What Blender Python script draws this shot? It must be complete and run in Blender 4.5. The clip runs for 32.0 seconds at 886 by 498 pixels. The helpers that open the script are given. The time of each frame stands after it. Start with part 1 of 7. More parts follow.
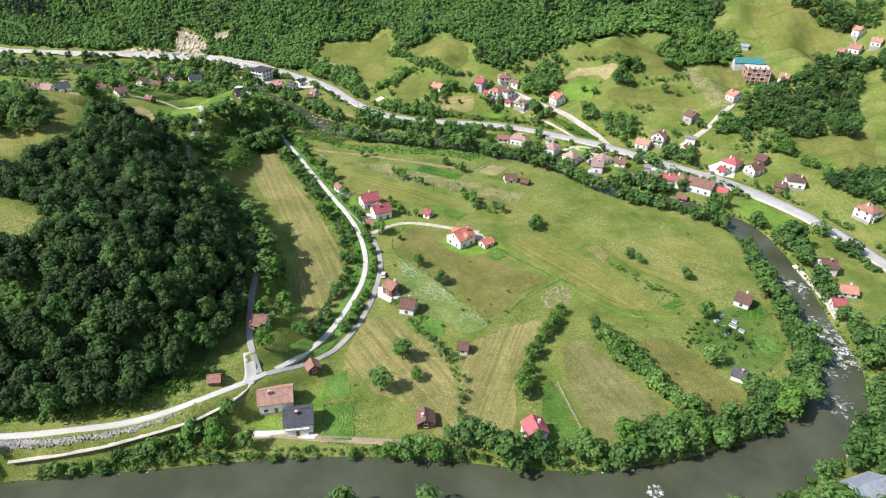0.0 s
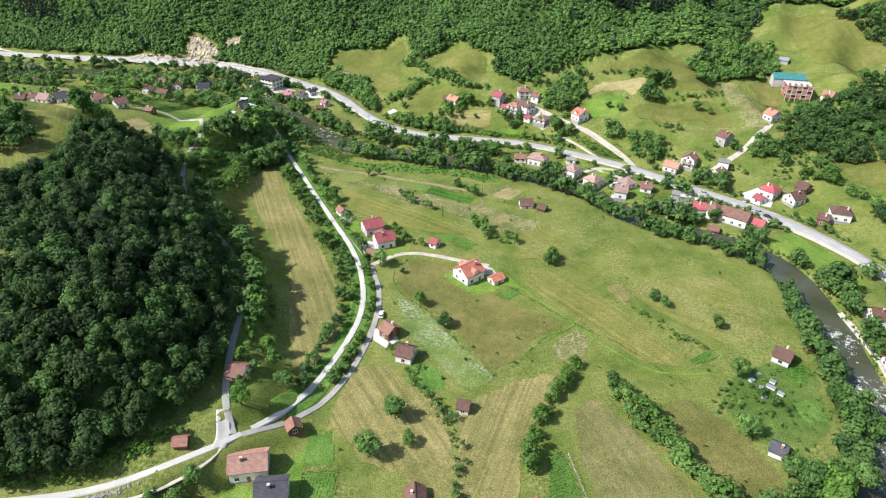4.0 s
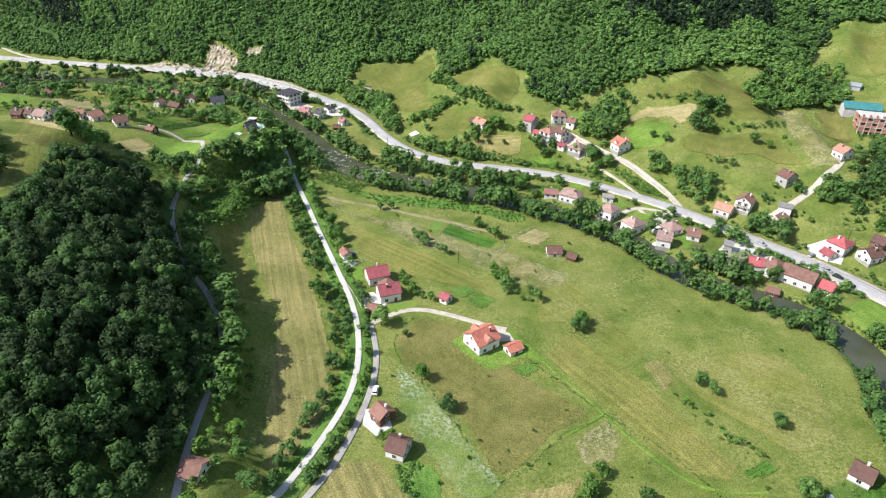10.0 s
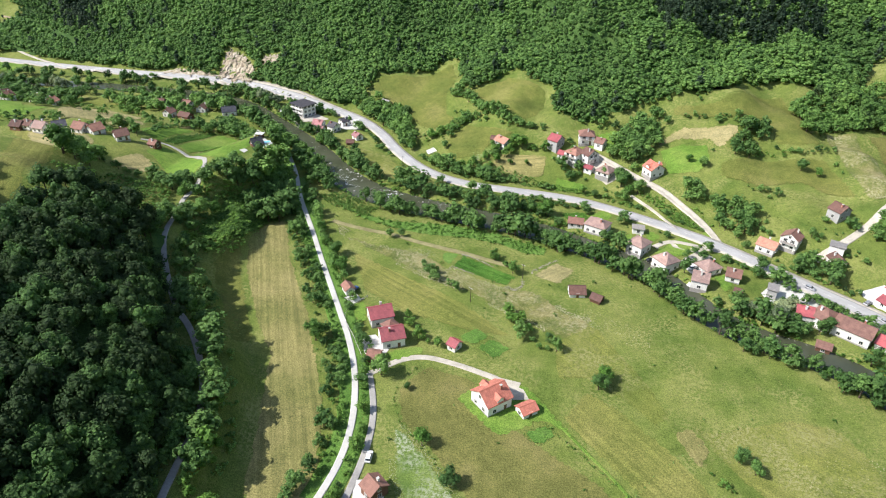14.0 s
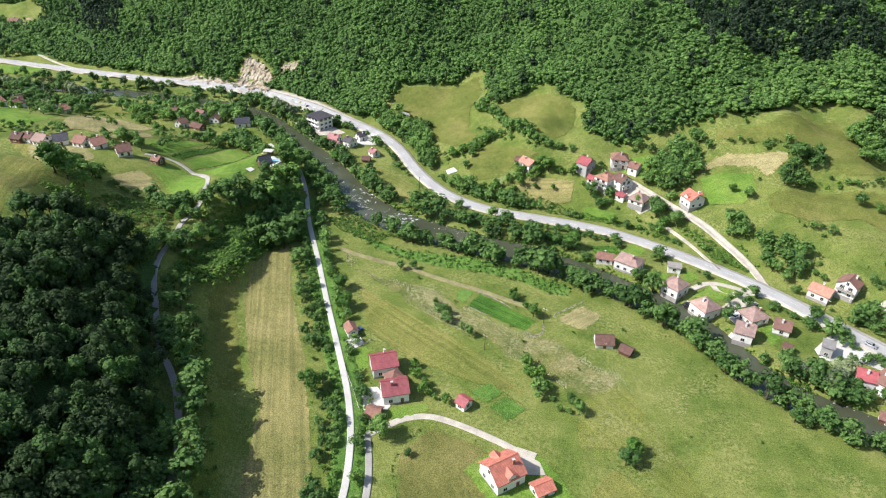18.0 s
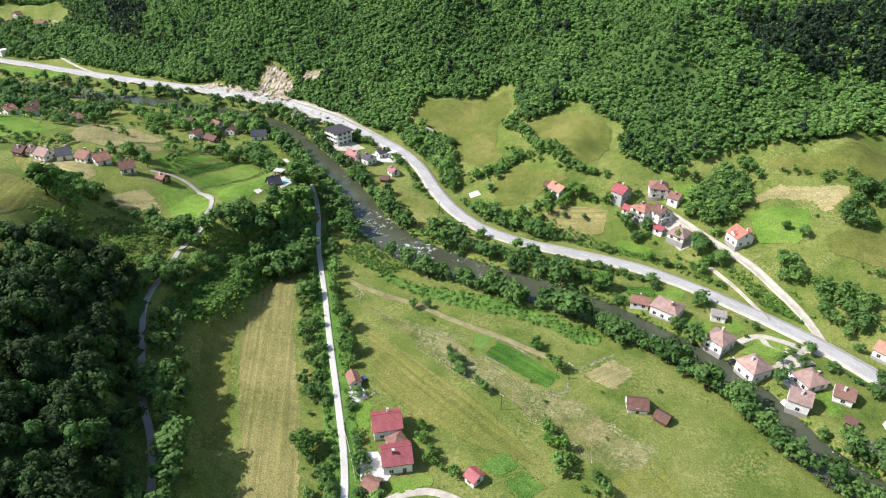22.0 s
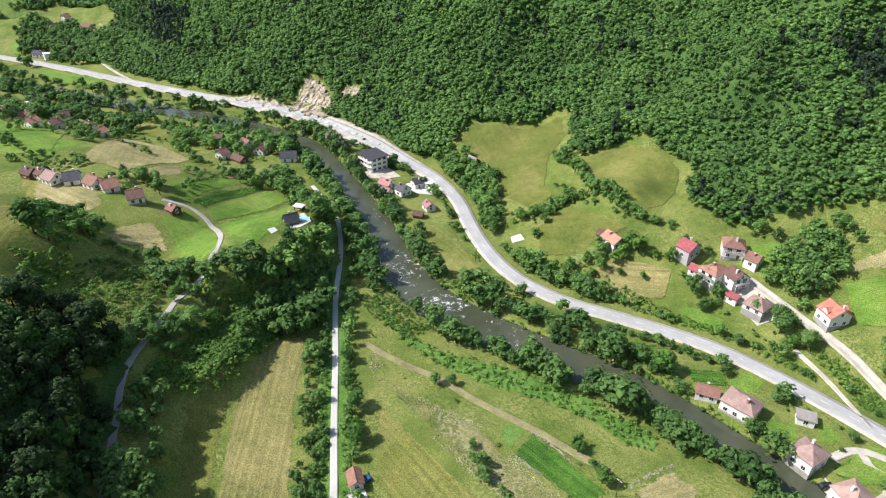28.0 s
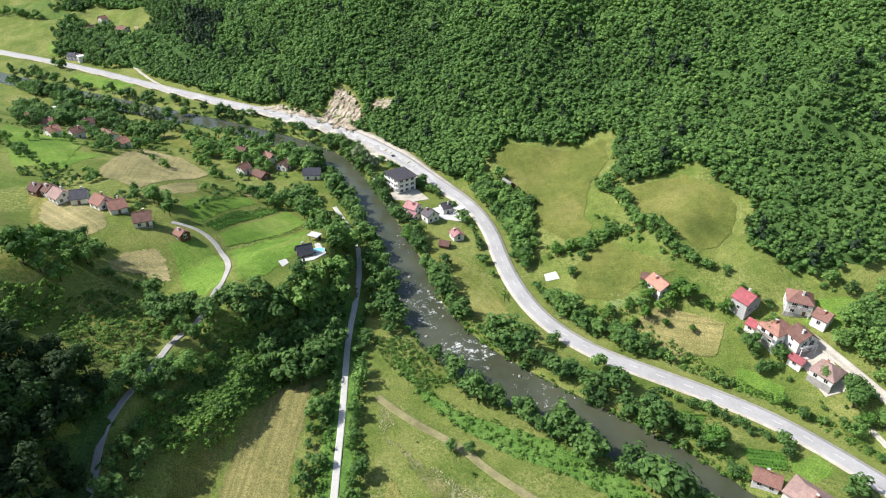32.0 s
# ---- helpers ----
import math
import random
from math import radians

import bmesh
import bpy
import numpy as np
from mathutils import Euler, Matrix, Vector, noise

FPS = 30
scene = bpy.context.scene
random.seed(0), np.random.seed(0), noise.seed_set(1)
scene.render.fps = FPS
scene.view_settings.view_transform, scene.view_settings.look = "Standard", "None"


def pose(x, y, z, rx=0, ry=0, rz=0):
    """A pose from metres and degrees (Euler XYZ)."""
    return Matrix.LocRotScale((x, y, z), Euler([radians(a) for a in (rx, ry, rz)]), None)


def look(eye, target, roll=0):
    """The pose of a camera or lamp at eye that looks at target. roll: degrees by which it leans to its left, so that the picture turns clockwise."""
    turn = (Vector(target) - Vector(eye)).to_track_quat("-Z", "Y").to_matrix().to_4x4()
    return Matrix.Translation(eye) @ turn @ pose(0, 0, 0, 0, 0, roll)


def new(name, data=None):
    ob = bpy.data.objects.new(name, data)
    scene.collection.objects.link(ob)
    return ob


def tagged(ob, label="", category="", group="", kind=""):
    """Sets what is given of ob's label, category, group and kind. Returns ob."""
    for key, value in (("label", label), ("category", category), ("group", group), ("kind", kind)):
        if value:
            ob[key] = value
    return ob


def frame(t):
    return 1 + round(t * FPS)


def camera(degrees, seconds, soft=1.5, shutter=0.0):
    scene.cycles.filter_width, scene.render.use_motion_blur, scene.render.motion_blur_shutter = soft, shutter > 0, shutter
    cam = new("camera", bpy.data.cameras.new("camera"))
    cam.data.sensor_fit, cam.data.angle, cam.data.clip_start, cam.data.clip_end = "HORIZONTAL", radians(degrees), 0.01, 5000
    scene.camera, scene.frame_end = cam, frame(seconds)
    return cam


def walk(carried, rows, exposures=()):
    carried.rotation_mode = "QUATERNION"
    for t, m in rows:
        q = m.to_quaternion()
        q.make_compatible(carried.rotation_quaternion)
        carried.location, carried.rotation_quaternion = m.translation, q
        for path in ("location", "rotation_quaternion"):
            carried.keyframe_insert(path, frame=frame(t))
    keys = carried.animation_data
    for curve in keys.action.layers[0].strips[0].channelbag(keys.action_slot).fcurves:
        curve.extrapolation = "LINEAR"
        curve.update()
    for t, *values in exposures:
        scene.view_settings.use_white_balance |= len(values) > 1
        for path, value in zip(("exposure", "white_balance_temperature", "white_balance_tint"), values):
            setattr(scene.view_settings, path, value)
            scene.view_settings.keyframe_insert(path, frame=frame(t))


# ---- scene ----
cam = camera(69.90, 32.0, 1.1)
PATH = [
    (0.0, (0.000, -0.020, 145.771), (0.097, 85.267, 93.559), 0.898),
    (2.0, (3.425, 13.772, 145.770), (1.750, 99.043, 93.558), 0.898),
    (4.0, (6.425, 27.631, 145.769), (2.947, 112.848, 93.558), 0.898),
    (6.0, (8.996, 41.546, 145.768), (3.679, 126.669, 93.557), 0.898),
    (8.0, (11.133, 55.505, 145.766), (3.935, 140.490, 93.557), 0.898),
    (10.0, (12.831, 69.496, 145.763), (3.705, 154.296, 93.555), 0.898),
    (12.0, (14.087, 83.505, 145.761), (2.980, 168.069, 93.554), 0.898),
    (14.0, (14.896, 97.522, 145.757), (1.749, 181.794, 93.551), 0.898),
    (16.0, (15.255, 111.534, 145.753), (0.004, 195.451, 93.549), 0.898),
    (18.0, (15.158, 125.529, 145.748), (-2.265, 209.023, 93.545), 0.898),
    (20.0, (14.601, 139.494, 145.743), (-5.066, 222.490, 93.541), 0.898),
    (22.0, (13.580, 153.418, 145.737), (-8.406, 235.830, 93.537), 0.897),
    (24.0, (12.091, 167.288, 145.730), (-12.294, 249.024, 93.531), 0.897),
    (26.0, (10.130, 181.093, 145.722), (-16.735, 262.048, 93.525), 0.897),
    (28.0, (7.691, 194.820, 145.713), (-21.736, 274.880, 93.518), 0.897),
    (30.0, (4.772, 208.456, 145.703), (-27.300, 287.496, 93.510), 0.896),
    (32.0, (1.366, 221.990, 145.692), (-33.431, 299.870, 93.500), 0.896),
]
walk(cam, [(t, look(eye, target, roll)) for t, eye, target, roll in PATH])

# ---- daylight: sun from behind and the left, over broken cloud ----
SUN_HIGH, SUN_TURN = 46.0, -111.0
scene.view_settings.exposure = 0.6
world = bpy.data.worlds.new("sky")
scene.world = world
world.use_nodes = True
sky = world.node_tree.nodes.new("ShaderNodeTexSky")
sky.sky_type, sky.sun_disc = "NISHITA", False
sky.sun_elevation, sky.sun_rotation = radians(SUN_HIGH), radians(SUN_TURN)
sky.air_density, sky.dust_density = 1.0, 1.5
back = world.node_tree.nodes["Background"]
back.inputs["Strength"].default_value = 0.125
world.node_tree.links.new(sky.outputs["Color"], back.inputs["Color"])
lamp = bpy.data.lights.new("sun", "SUN")
lamp.energy, lamp.angle, lamp.color = 4.2, radians(0.6), (1.0, 0.97, 0.945)
sun = new("sun", lamp)
SUN_AT = Vector((math.sin(radians(SUN_TURN)) * math.cos(radians(SUN_HIGH)), math.cos(radians(SUN_TURN)) * math.cos(radians(SUN_HIGH)),
                 math.sin(radians(SUN_HIGH))))
sun.matrix_world = look(SUN_AT * 400, (0, 0, 0))


# ---- materials ----
def nodes_of(name, rough=0.9, spec=0.2):
    m = bpy.data.materials.new(name)
    m.use_nodes = True
    b = m.node_tree.nodes["Principled BSDF"]
    b.inputs["Roughness"].default_value = rough
    b.inputs["Specular IOR Level"].default_value = spec
    return m, m.node_tree, b


def link(tree, a, b):
    tree.links.new(a, b)


def noise_node(tree, scale, detail=4.0, rough=0.6, stretch=None, turn=0.0):
    n = tree.nodes.new("ShaderNodeTexNoise")
    n.inputs["Scale"].default_value, n.inputs["Detail"].default_value, n.inputs["Roughness"].default_value = scale, detail, rough
    co = tree.nodes.new("ShaderNodeTexCoord")
    out = co.outputs["Object"]
    if stretch:
        mp = tree.nodes.new("ShaderNodeMapping")
        mp.vector_type = "TEXTURE"
        mp.inputs["Rotation"].default_value = (0, 0, turn)
        mp.inputs["Scale"].default_value = stretch
        link(tree, out, mp.inputs["Vector"])
        out = mp.outputs["Vector"]
    link(tree, out, n.inputs["Vector"])
    return n.outputs["Fac"]


def ramp_node(tree, fac, stops):
    r = tree.nodes.new("ShaderNodeValToRGB")
    while len(r.color_ramp.elements) < len(stops):
        r.color_ramp.elements.new(0.5)
    for e, (at, c) in zip(r.color_ramp.elements, stops):
        e.position, e.color = at, (*c, 1)
    link(tree, fac, r.inputs["Fac"])
    return r.outputs["Color"]


def mix_node(tree, fac, a, b, how="MIX"):
    m = tree.nodes.new("ShaderNodeMix")
    m.data_type, m.blend_type = "RGBA", how
    for socket, v in ((m.inputs[0], fac), (m.inputs[6], a), (m.inputs[7], b)):
        if isinstance(v, (int, float)):
            socket.default_value = v
        elif isinstance(v, tuple):
            socket.default_value = (*v, 1)
        else:
            link(tree, v, socket)
    return m.outputs[2]


def bump_node(tree, fac, strength, distance, shader):
    b = tree.nodes.new("ShaderNodeBump")
    b.inputs["Strength"].default_value, b.inputs["Distance"].default_value = strength, distance
    link(tree, fac, b.inputs["Height"])
    link(tree, b.outputs["Normal"], shader.inputs["Normal"])


MATERIALS = {}


def grass_material(name, dark, mid, pale, turn=0.0, stripes=0.0, coarse=0.035, speck=None, ragged=False):
    """Meadow, hay or crop: broad patches, fine tufts, and the marks of mowing or rows along one direction."""
    key = (name, round(turn, 1))
    if key in MATERIALS:
        return MATERIALS[key]
    m, tree, b = nodes_of(name, 0.95, 0.1)
    broad = noise_node(tree, coarse, 5, 0.62)
    fine = noise_node(tree, 2.4, 4, 0.7)
    tuft = noise_node(tree, 0.3, 5, 0.72)
    colour = ramp_node(tree, broad, [(0.35, dark), (0.5, mid), (0.65, pale)])
    tone = ramp_node(tree, tuft, [(0.32, (0.82, 0.85, 0.8)), (0.68, (1.17, 1.15, 1.12))])
    colour = mix_node(tree, 1.0, colour, tone, "MULTIPLY")
    tone = ramp_node(tree, fine, [(0.33, (0.5, 0.54, 0.5)), (0.67, (1.5, 1.45, 1.4))])
    colour = mix_node(tree, 0.9, colour, tone, "MULTIPLY")
    if stripes:
        rows = noise_node(tree, 1.0, 3, 0.6, (60.0, 1.6, 10.0), turn)
        tone = ramp_node(tree, rows, [(0.35, (0.6, 0.64, 0.58)), (0.65, (1.35, 1.3, 1.25))])
        colour = mix_node(tree, stripes, colour, tone, "MULTIPLY")
    if speck:
        dots = noise_node(tree, 0.9, 4, 0.85)
        where = ramp_node(tree, dots, [(0.47, (0, 0, 0)), (0.58, (1, 1, 1))])
        patch = ramp_node(tree, noise_node(tree, 0.06, 3, 0.6), [(0.42, (0.02, 0.02, 0.02)), (0.62, (0.85, 0.85, 0.85))])
        where = mix_node(tree, 1.0, where, patch, "MULTIPLY")
        colour = mix_node(tree, where, colour, speck)
    link(tree, colour, b.inputs["Base Color"])
    bump_node(tree, fine, 0.9, 0.25, b)
    if ragged:
        edge = tree.nodes.new("ShaderNodeAttribute")
        edge.attribute_name = "edge"
        over = tree.nodes.new("ShaderNodeMath")
        over.operation = "GREATER_THAN"
        link(tree, edge.outputs["Fac"], over.inputs[0])
        link(tree, noise_node(tree, 0.55, 5, 0.75), over.inputs[1])
        link(tree, over.outputs[0], b.inputs["Alpha"])
    MATERIALS[key] = m
    return m


GRASSES = {}
GRASSES["hay"] = ((0.165, 0.168, 0.062), (0.222, 0.206, 0.086), (0.285, 0.25, 0.115), 0.6, 0.03, None)
GRASSES["stubble"] = ((0.16, 0.135, 0.06), (0.235, 0.19, 0.09), (0.3, 0.235, 0.115), 0.5, 0.04, None)
GRASSES["cut"] = ((0.118, 0.148, 0.035), (0.168, 0.187, 0.049), (0.218, 0.218, 0.072), 0.35, 0.025, (0.3, 0.285, 0.13))
GRASSES["meadow"] = ((0.066, 0.12, 0.026), (0.1, 0.158, 0.039), (0.142, 0.188, 0.054), 0.1, 0.03, None)
GRASSES["rough"] = ((0.12, 0.125, 0.045), (0.17, 0.17, 0.068), (0.225, 0.205, 0.098), 0.25, 0.045, None)
GRASSES["flowers"] = ((0.09, 0.15, 0.035), (0.14, 0.2, 0.05), (0.19, 0.235, 0.08), 0.0, 0.05, (0.38, 0.4, 0.3))
GRASSES["weedy"] = ((0.085, 0.115, 0.03), (0.155, 0.165, 0.055), (0.25, 0.225, 0.11), 0.0, 0.09, (0.38, 0.345, 0.21))
GRASSES["dry"] = ((0.22, 0.205, 0.1), (0.3, 0.265, 0.135), (0.37, 0.32, 0.18), 0.4, 0.04, None)
GRASSES["mown"] = ((0.148, 0.168, 0.045), (0.192, 0.198, 0.06), (0.24, 0.23, 0.082), 0.5, 0.03, None)
GRASSES["pasture"] = ((0.096, 0.122, 0.03), (0.138, 0.154, 0.041), (0.182, 0.182, 0.06), 0.15, 0.04, None)
GRASSES["brown"] = ((0.115, 0.122, 0.038), (0.158, 0.157, 0.052), (0.205, 0.188, 0.074), 0.12, 0.05, None)
GRASSES["weeds"] = ((0.07, 0.148, 0.03), (0.104, 0.198, 0.042), (0.145, 0.238, 0.06), 0.0, 0.1, None)
GRASSES["crop"] = ((0.05, 0.125, 0.022), (0.075, 0.17, 0.03), (0.115, 0.21, 0.045), 0.9, 0.06, None)
GRASSES["lawn"] = ((0.1, 0.185, 0.032), (0.14, 0.232, 0.043), (0.19, 0.262, 0.062), 0.2, 0.05, None)


def field_material(kind, turn):
    dark, mid, pale, stripes, coarse, speck = GRASSES[kind]
    return grass_material(kind + "_grass", dark, mid, pale, turn, stripes, coarse, speck, True)


def plain_material(name, colour, rough=0.8, vary=0.25, scale=1.2, spec=0.3, bump=0.0, metal=0.0, by_object=0.0):
    """One surface colour with stains at two scales and, where wanted, a little difference from object to object."""
    if name in MATERIALS:
        return MATERIALS[name]
    m, tree, b = nodes_of(name, rough, spec)
    b.inputs["Metallic"].default_value = metal
    low, high = 1 - vary, 1 + vary
    broad = ramp_node(tree, noise_node(tree, scale * 0.2, 4, 0.6), [(0.3, (low,) * 3), (0.7, (high,) * 3)])
    fine = noise_node(tree, scale * 2, 5, 0.7)
    tone = ramp_node(tree, fine, [(0.3, (low,) * 3), (0.7, (high,) * 3)])
    c = mix_node(tree, 1.0, colour, broad, "MULTIPLY")
    c = mix_node(tree, 0.8, c, tone, "MULTIPLY")
    if by_object:
        info = tree.nodes.new("ShaderNodeObjectInfo")
        c = mix_node(tree, 1.0, c, ramp_node(tree, info.outputs["Random"], [(0, (1 - by_object,) * 3), (1, (1 + by_object,) * 3)]), "MULTIPLY")
    link(tree, c, b.inputs["Base Color"])
    if bump:
        bump_node(tree, fine, 0.6, bump, b)
    MATERIALS[name] = m
    return m


def leaf_material(name, dark, mid, pale):
    """Leaves: a tint for each tree, a shade for each spray, single leaves light and dark, and some light passing through."""
    if name in MATERIALS:
        return MATERIALS[name]
    m, tree, b = nodes_of(name, 0.6, 0.25)
    tint = tree.nodes.new("ShaderNodeAttribute")
    tint.attribute_name = "tint"
    spray = tree.nodes.new("ShaderNodeNewGeometry")
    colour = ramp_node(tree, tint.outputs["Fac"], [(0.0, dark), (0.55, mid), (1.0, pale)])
    tone = ramp_node(tree, spray.outputs["Random Per Island"], [(0.0, (0.74, 0.76, 0.74)), (1.0, (1.28, 1.24, 1.2))])
    colour = mix_node(tree, 1.0, colour, tone, "MULTIPLY")
    info = tree.nodes.new("ShaderNodeObjectInfo")
    tone = ramp_node(tree, info.outputs["Random"], [(0.0, (0.72, 0.75, 0.75)), (1.0, (1.28, 1.22, 1.1))])
    colour = mix_node(tree, 1.0, colour, tone, "MULTIPLY")
    single = tree.nodes.new("ShaderNodeTexNoise")
    single.inputs["Scale"].default_value, single.inputs["Detail"].default_value, single.inputs["Roughness"].default_value = 2.6, 3.0, 0.7
    link(tree, spray.outputs["Position"], single.inputs["Vector"])
    tone = ramp_node(tree, single.outputs["Fac"], [(0.36, (0.52, 0.55, 0.54)), (0.64, (1.55, 1.52, 1.45))])
    colour = mix_node(tree, 0.9, colour, tone, "MULTIPLY")
    link(tree, colour, b.inputs["Base Color"])
    bump_node(tree, single.outputs["Fac"], 1.0, 0.45, b)
    thin = tree.nodes.new("ShaderNodeBsdfTranslucent")
    link(tree, colour, thin.inputs["Color"])
    mixed = tree.nodes.new("ShaderNodeMixShader")
    mixed.inputs[0].default_value = 0.36
    link(tree, b.outputs["BSDF"], mixed.inputs[1])
    link(tree, thin.outputs["BSDF"], mixed.inputs[2])
    link(tree, mixed.outputs["Shader"], tree.nodes["Material Output"].inputs["Surface"])
    MATERIALS[name] = m
    return m


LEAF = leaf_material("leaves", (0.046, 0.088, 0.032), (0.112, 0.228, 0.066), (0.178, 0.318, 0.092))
BUSH = leaf_material("bush_leaves", (0.07, 0.17, 0.034), (0.112, 0.24, 0.05), (0.165, 0.305, 0.07))
NEEDLE = leaf_material("needles", (0.032, 0.064, 0.038), (0.046, 0.086, 0.05), (0.066, 0.11, 0.064))
WILLOW = leaf_material("willow_leaves", (0.2, 0.26, 0.15), (0.29, 0.36, 0.22), (0.36, 0.43, 0.28))
BARK = plain_material("bark", (0.09, 0.07, 0.05), 0.95, 0.3, 3.0, 0.1)
ASPHALT = plain_material("pale_asphalt", (0.38, 0.372, 0.36), 0.9, 0.12, 0.5, 0.2)
CONCRETE_ROAD = plain_material("concrete_road", (0.5, 0.485, 0.45), 0.92, 0.1, 0.6, 0.2)
LANE = plain_material("worn_lane", (0.34, 0.325, 0.3), 0.93, 0.16, 0.7, 0.2)
GRAVEL = plain_material("gravel", (0.46, 0.42, 0.35), 0.95, 0.22, 1.2, 0.1, 0.05)
DIRT_GRASS = plain_material("worn_grass", (0.235, 0.215, 0.105), 0.95, 0.3, 0.8, 0.1)
DIRT = plain_material("dirt_track", (0.3, 0.24, 0.16), 0.95, 0.25, 0.8, 0.1)
# ---- the lie of the land ----
ROAD_LINE = [(-900, 575), (-559, 568), (-472, 566), (-367, 553), (-298, 546), (-251, 543), (-208, 538), (-163, 519),
             (-124, 497), (-99, 482), (-82, 463), (-69, 441), (-54, 421), (-38, 407), (-19, 399), (0, 397), (27, 394),
             (46, 389), (75, 374), (100, 358), (124, 335), (155, 307), (174, 281), (186, 251), (191, 228), (197, 190),
             (205, 100), (220, -100), (300, -900)]
RIVER_LINE = [(-900, 540), (-600, 528), (-401, 519), (-332, 518), (-284, 518), (-224, 513), (-188, 500), (-165, 479), (-138, 455),
              (-111, 429), (-97, 411), (-82, 394), (-64, 381), (-48, 375.5), (-31, 370.5), (-13, 367), (5, 363), (20, 359), (36, 351),
              (54, 341), (66, 333), (76, 322), (84, 308), (94, 298), (108, 291), (122, 286), (137, 273), (144, 260), (145, 240),
              (143.5, 215), (139, 190), (138, 168), (130, 150), (117, 137), (100, 126), (77, 117), (54, 111), (33, 110), (1, 114),
              (-30, 115.5), (-60, 112), (-104, 105), (-300, 92), (-900, 85)]
HILL_LINE = [(-900, 100), (-300, 116), (-180, 123), (-110, 139), (-82, 150), (-73, 165), (-77, 200), (-85, 235),
             (-108, 262), (-122, 284), (-122, 300), (-119, 318), (-125, 334), (-142, 346), (-190, 356), (-230, 360), (-300, 366), (-900, 376)]
TERRACE_LINE = [(-138, 312), (-122, 334), (-110, 353), (-108, 372), (-110, 392), (-135, 428), (-200, 470), (-300, 490), (-900, 500)]


def smooth_line(points, step=4.0, rounds=2):
    """A polyline rounded by corner cutting and laid out in even steps."""
    p = np.array(points, float)
    for _ in range(rounds):
        a, b = p[:-1], p[1:]
        p = np.concatenate([p[:1], np.stack([0.75 * a + 0.25 * b, 0.25 * a + 0.75 * b], 1).reshape(-1, p.shape[1]), p[-1:]])
    along = np.r_[0, np.cumsum(np.hypot(*np.diff(p[:, :2], axis=0).T))]
    even = np.linspace(0, along[-1], max(2, int(along[-1] / step) + 1))
    return np.stack([np.interp(even, along, p[:, k]) for k in range(p.shape[1])], 1)


def side_of(x, y, line):
    """Distance from a polyline: positive to the left of its run, negative to the right."""
    line = np.array(line, float)
    best, sign = np.full(np.shape(x), 1e9), np.ones(np.shape(x))
    for (ax, ay), (bx, by) in zip(line[:-1], line[1:]):
        dx, dy = bx - ax, by - ay
        u = np.clip(((x - ax) * dx + (y - ay) * dy) / (dx * dx + dy * dy), 0, 1)
        far = np.hypot(x - ax - u * dx, y - ay - u * dy)
        turn = dx * (y - ay) - dy * (x - ax)
        near = far < best - 1e-6
        best, sign = np.where(near, far, best), np.where(near, np.where(turn >= 0, 1.0, -1.0), sign)
    return best * sign


def ease(v):
    v = np.clip(v, 0, 1)
    return v * v * (3 - 2 * v)


def swell(x, y):
    """Slow natural unevenness of the ground."""
    return (np.sin(x * 0.061 + 1.3 * np.sin(y * 0.043)) * np.cos(y * 0.057 + 0.9 * np.sin(x * 0.037))
            + 0.5 * np.sin(x * 0.131 + y * 0.113) * np.cos(y * 0.149 - x * 0.071))


ROAD_FINE, RIVER_FINE = smooth_line(ROAD_LINE, 14), smooth_line(RIVER_LINE, 12)
RIVER_WIDE = lambda y: np.interp(y, [118, 140, 160, 215, 260, 300, 345, 365, 378, 392, 405, 430, 500, 515], [8.0, 6.4, 6.0, 5.6, 5.0, 4.4, 5.0, 5.8, 7.0, 7.2, 6.0, 5.4, 5.4, 6.4])


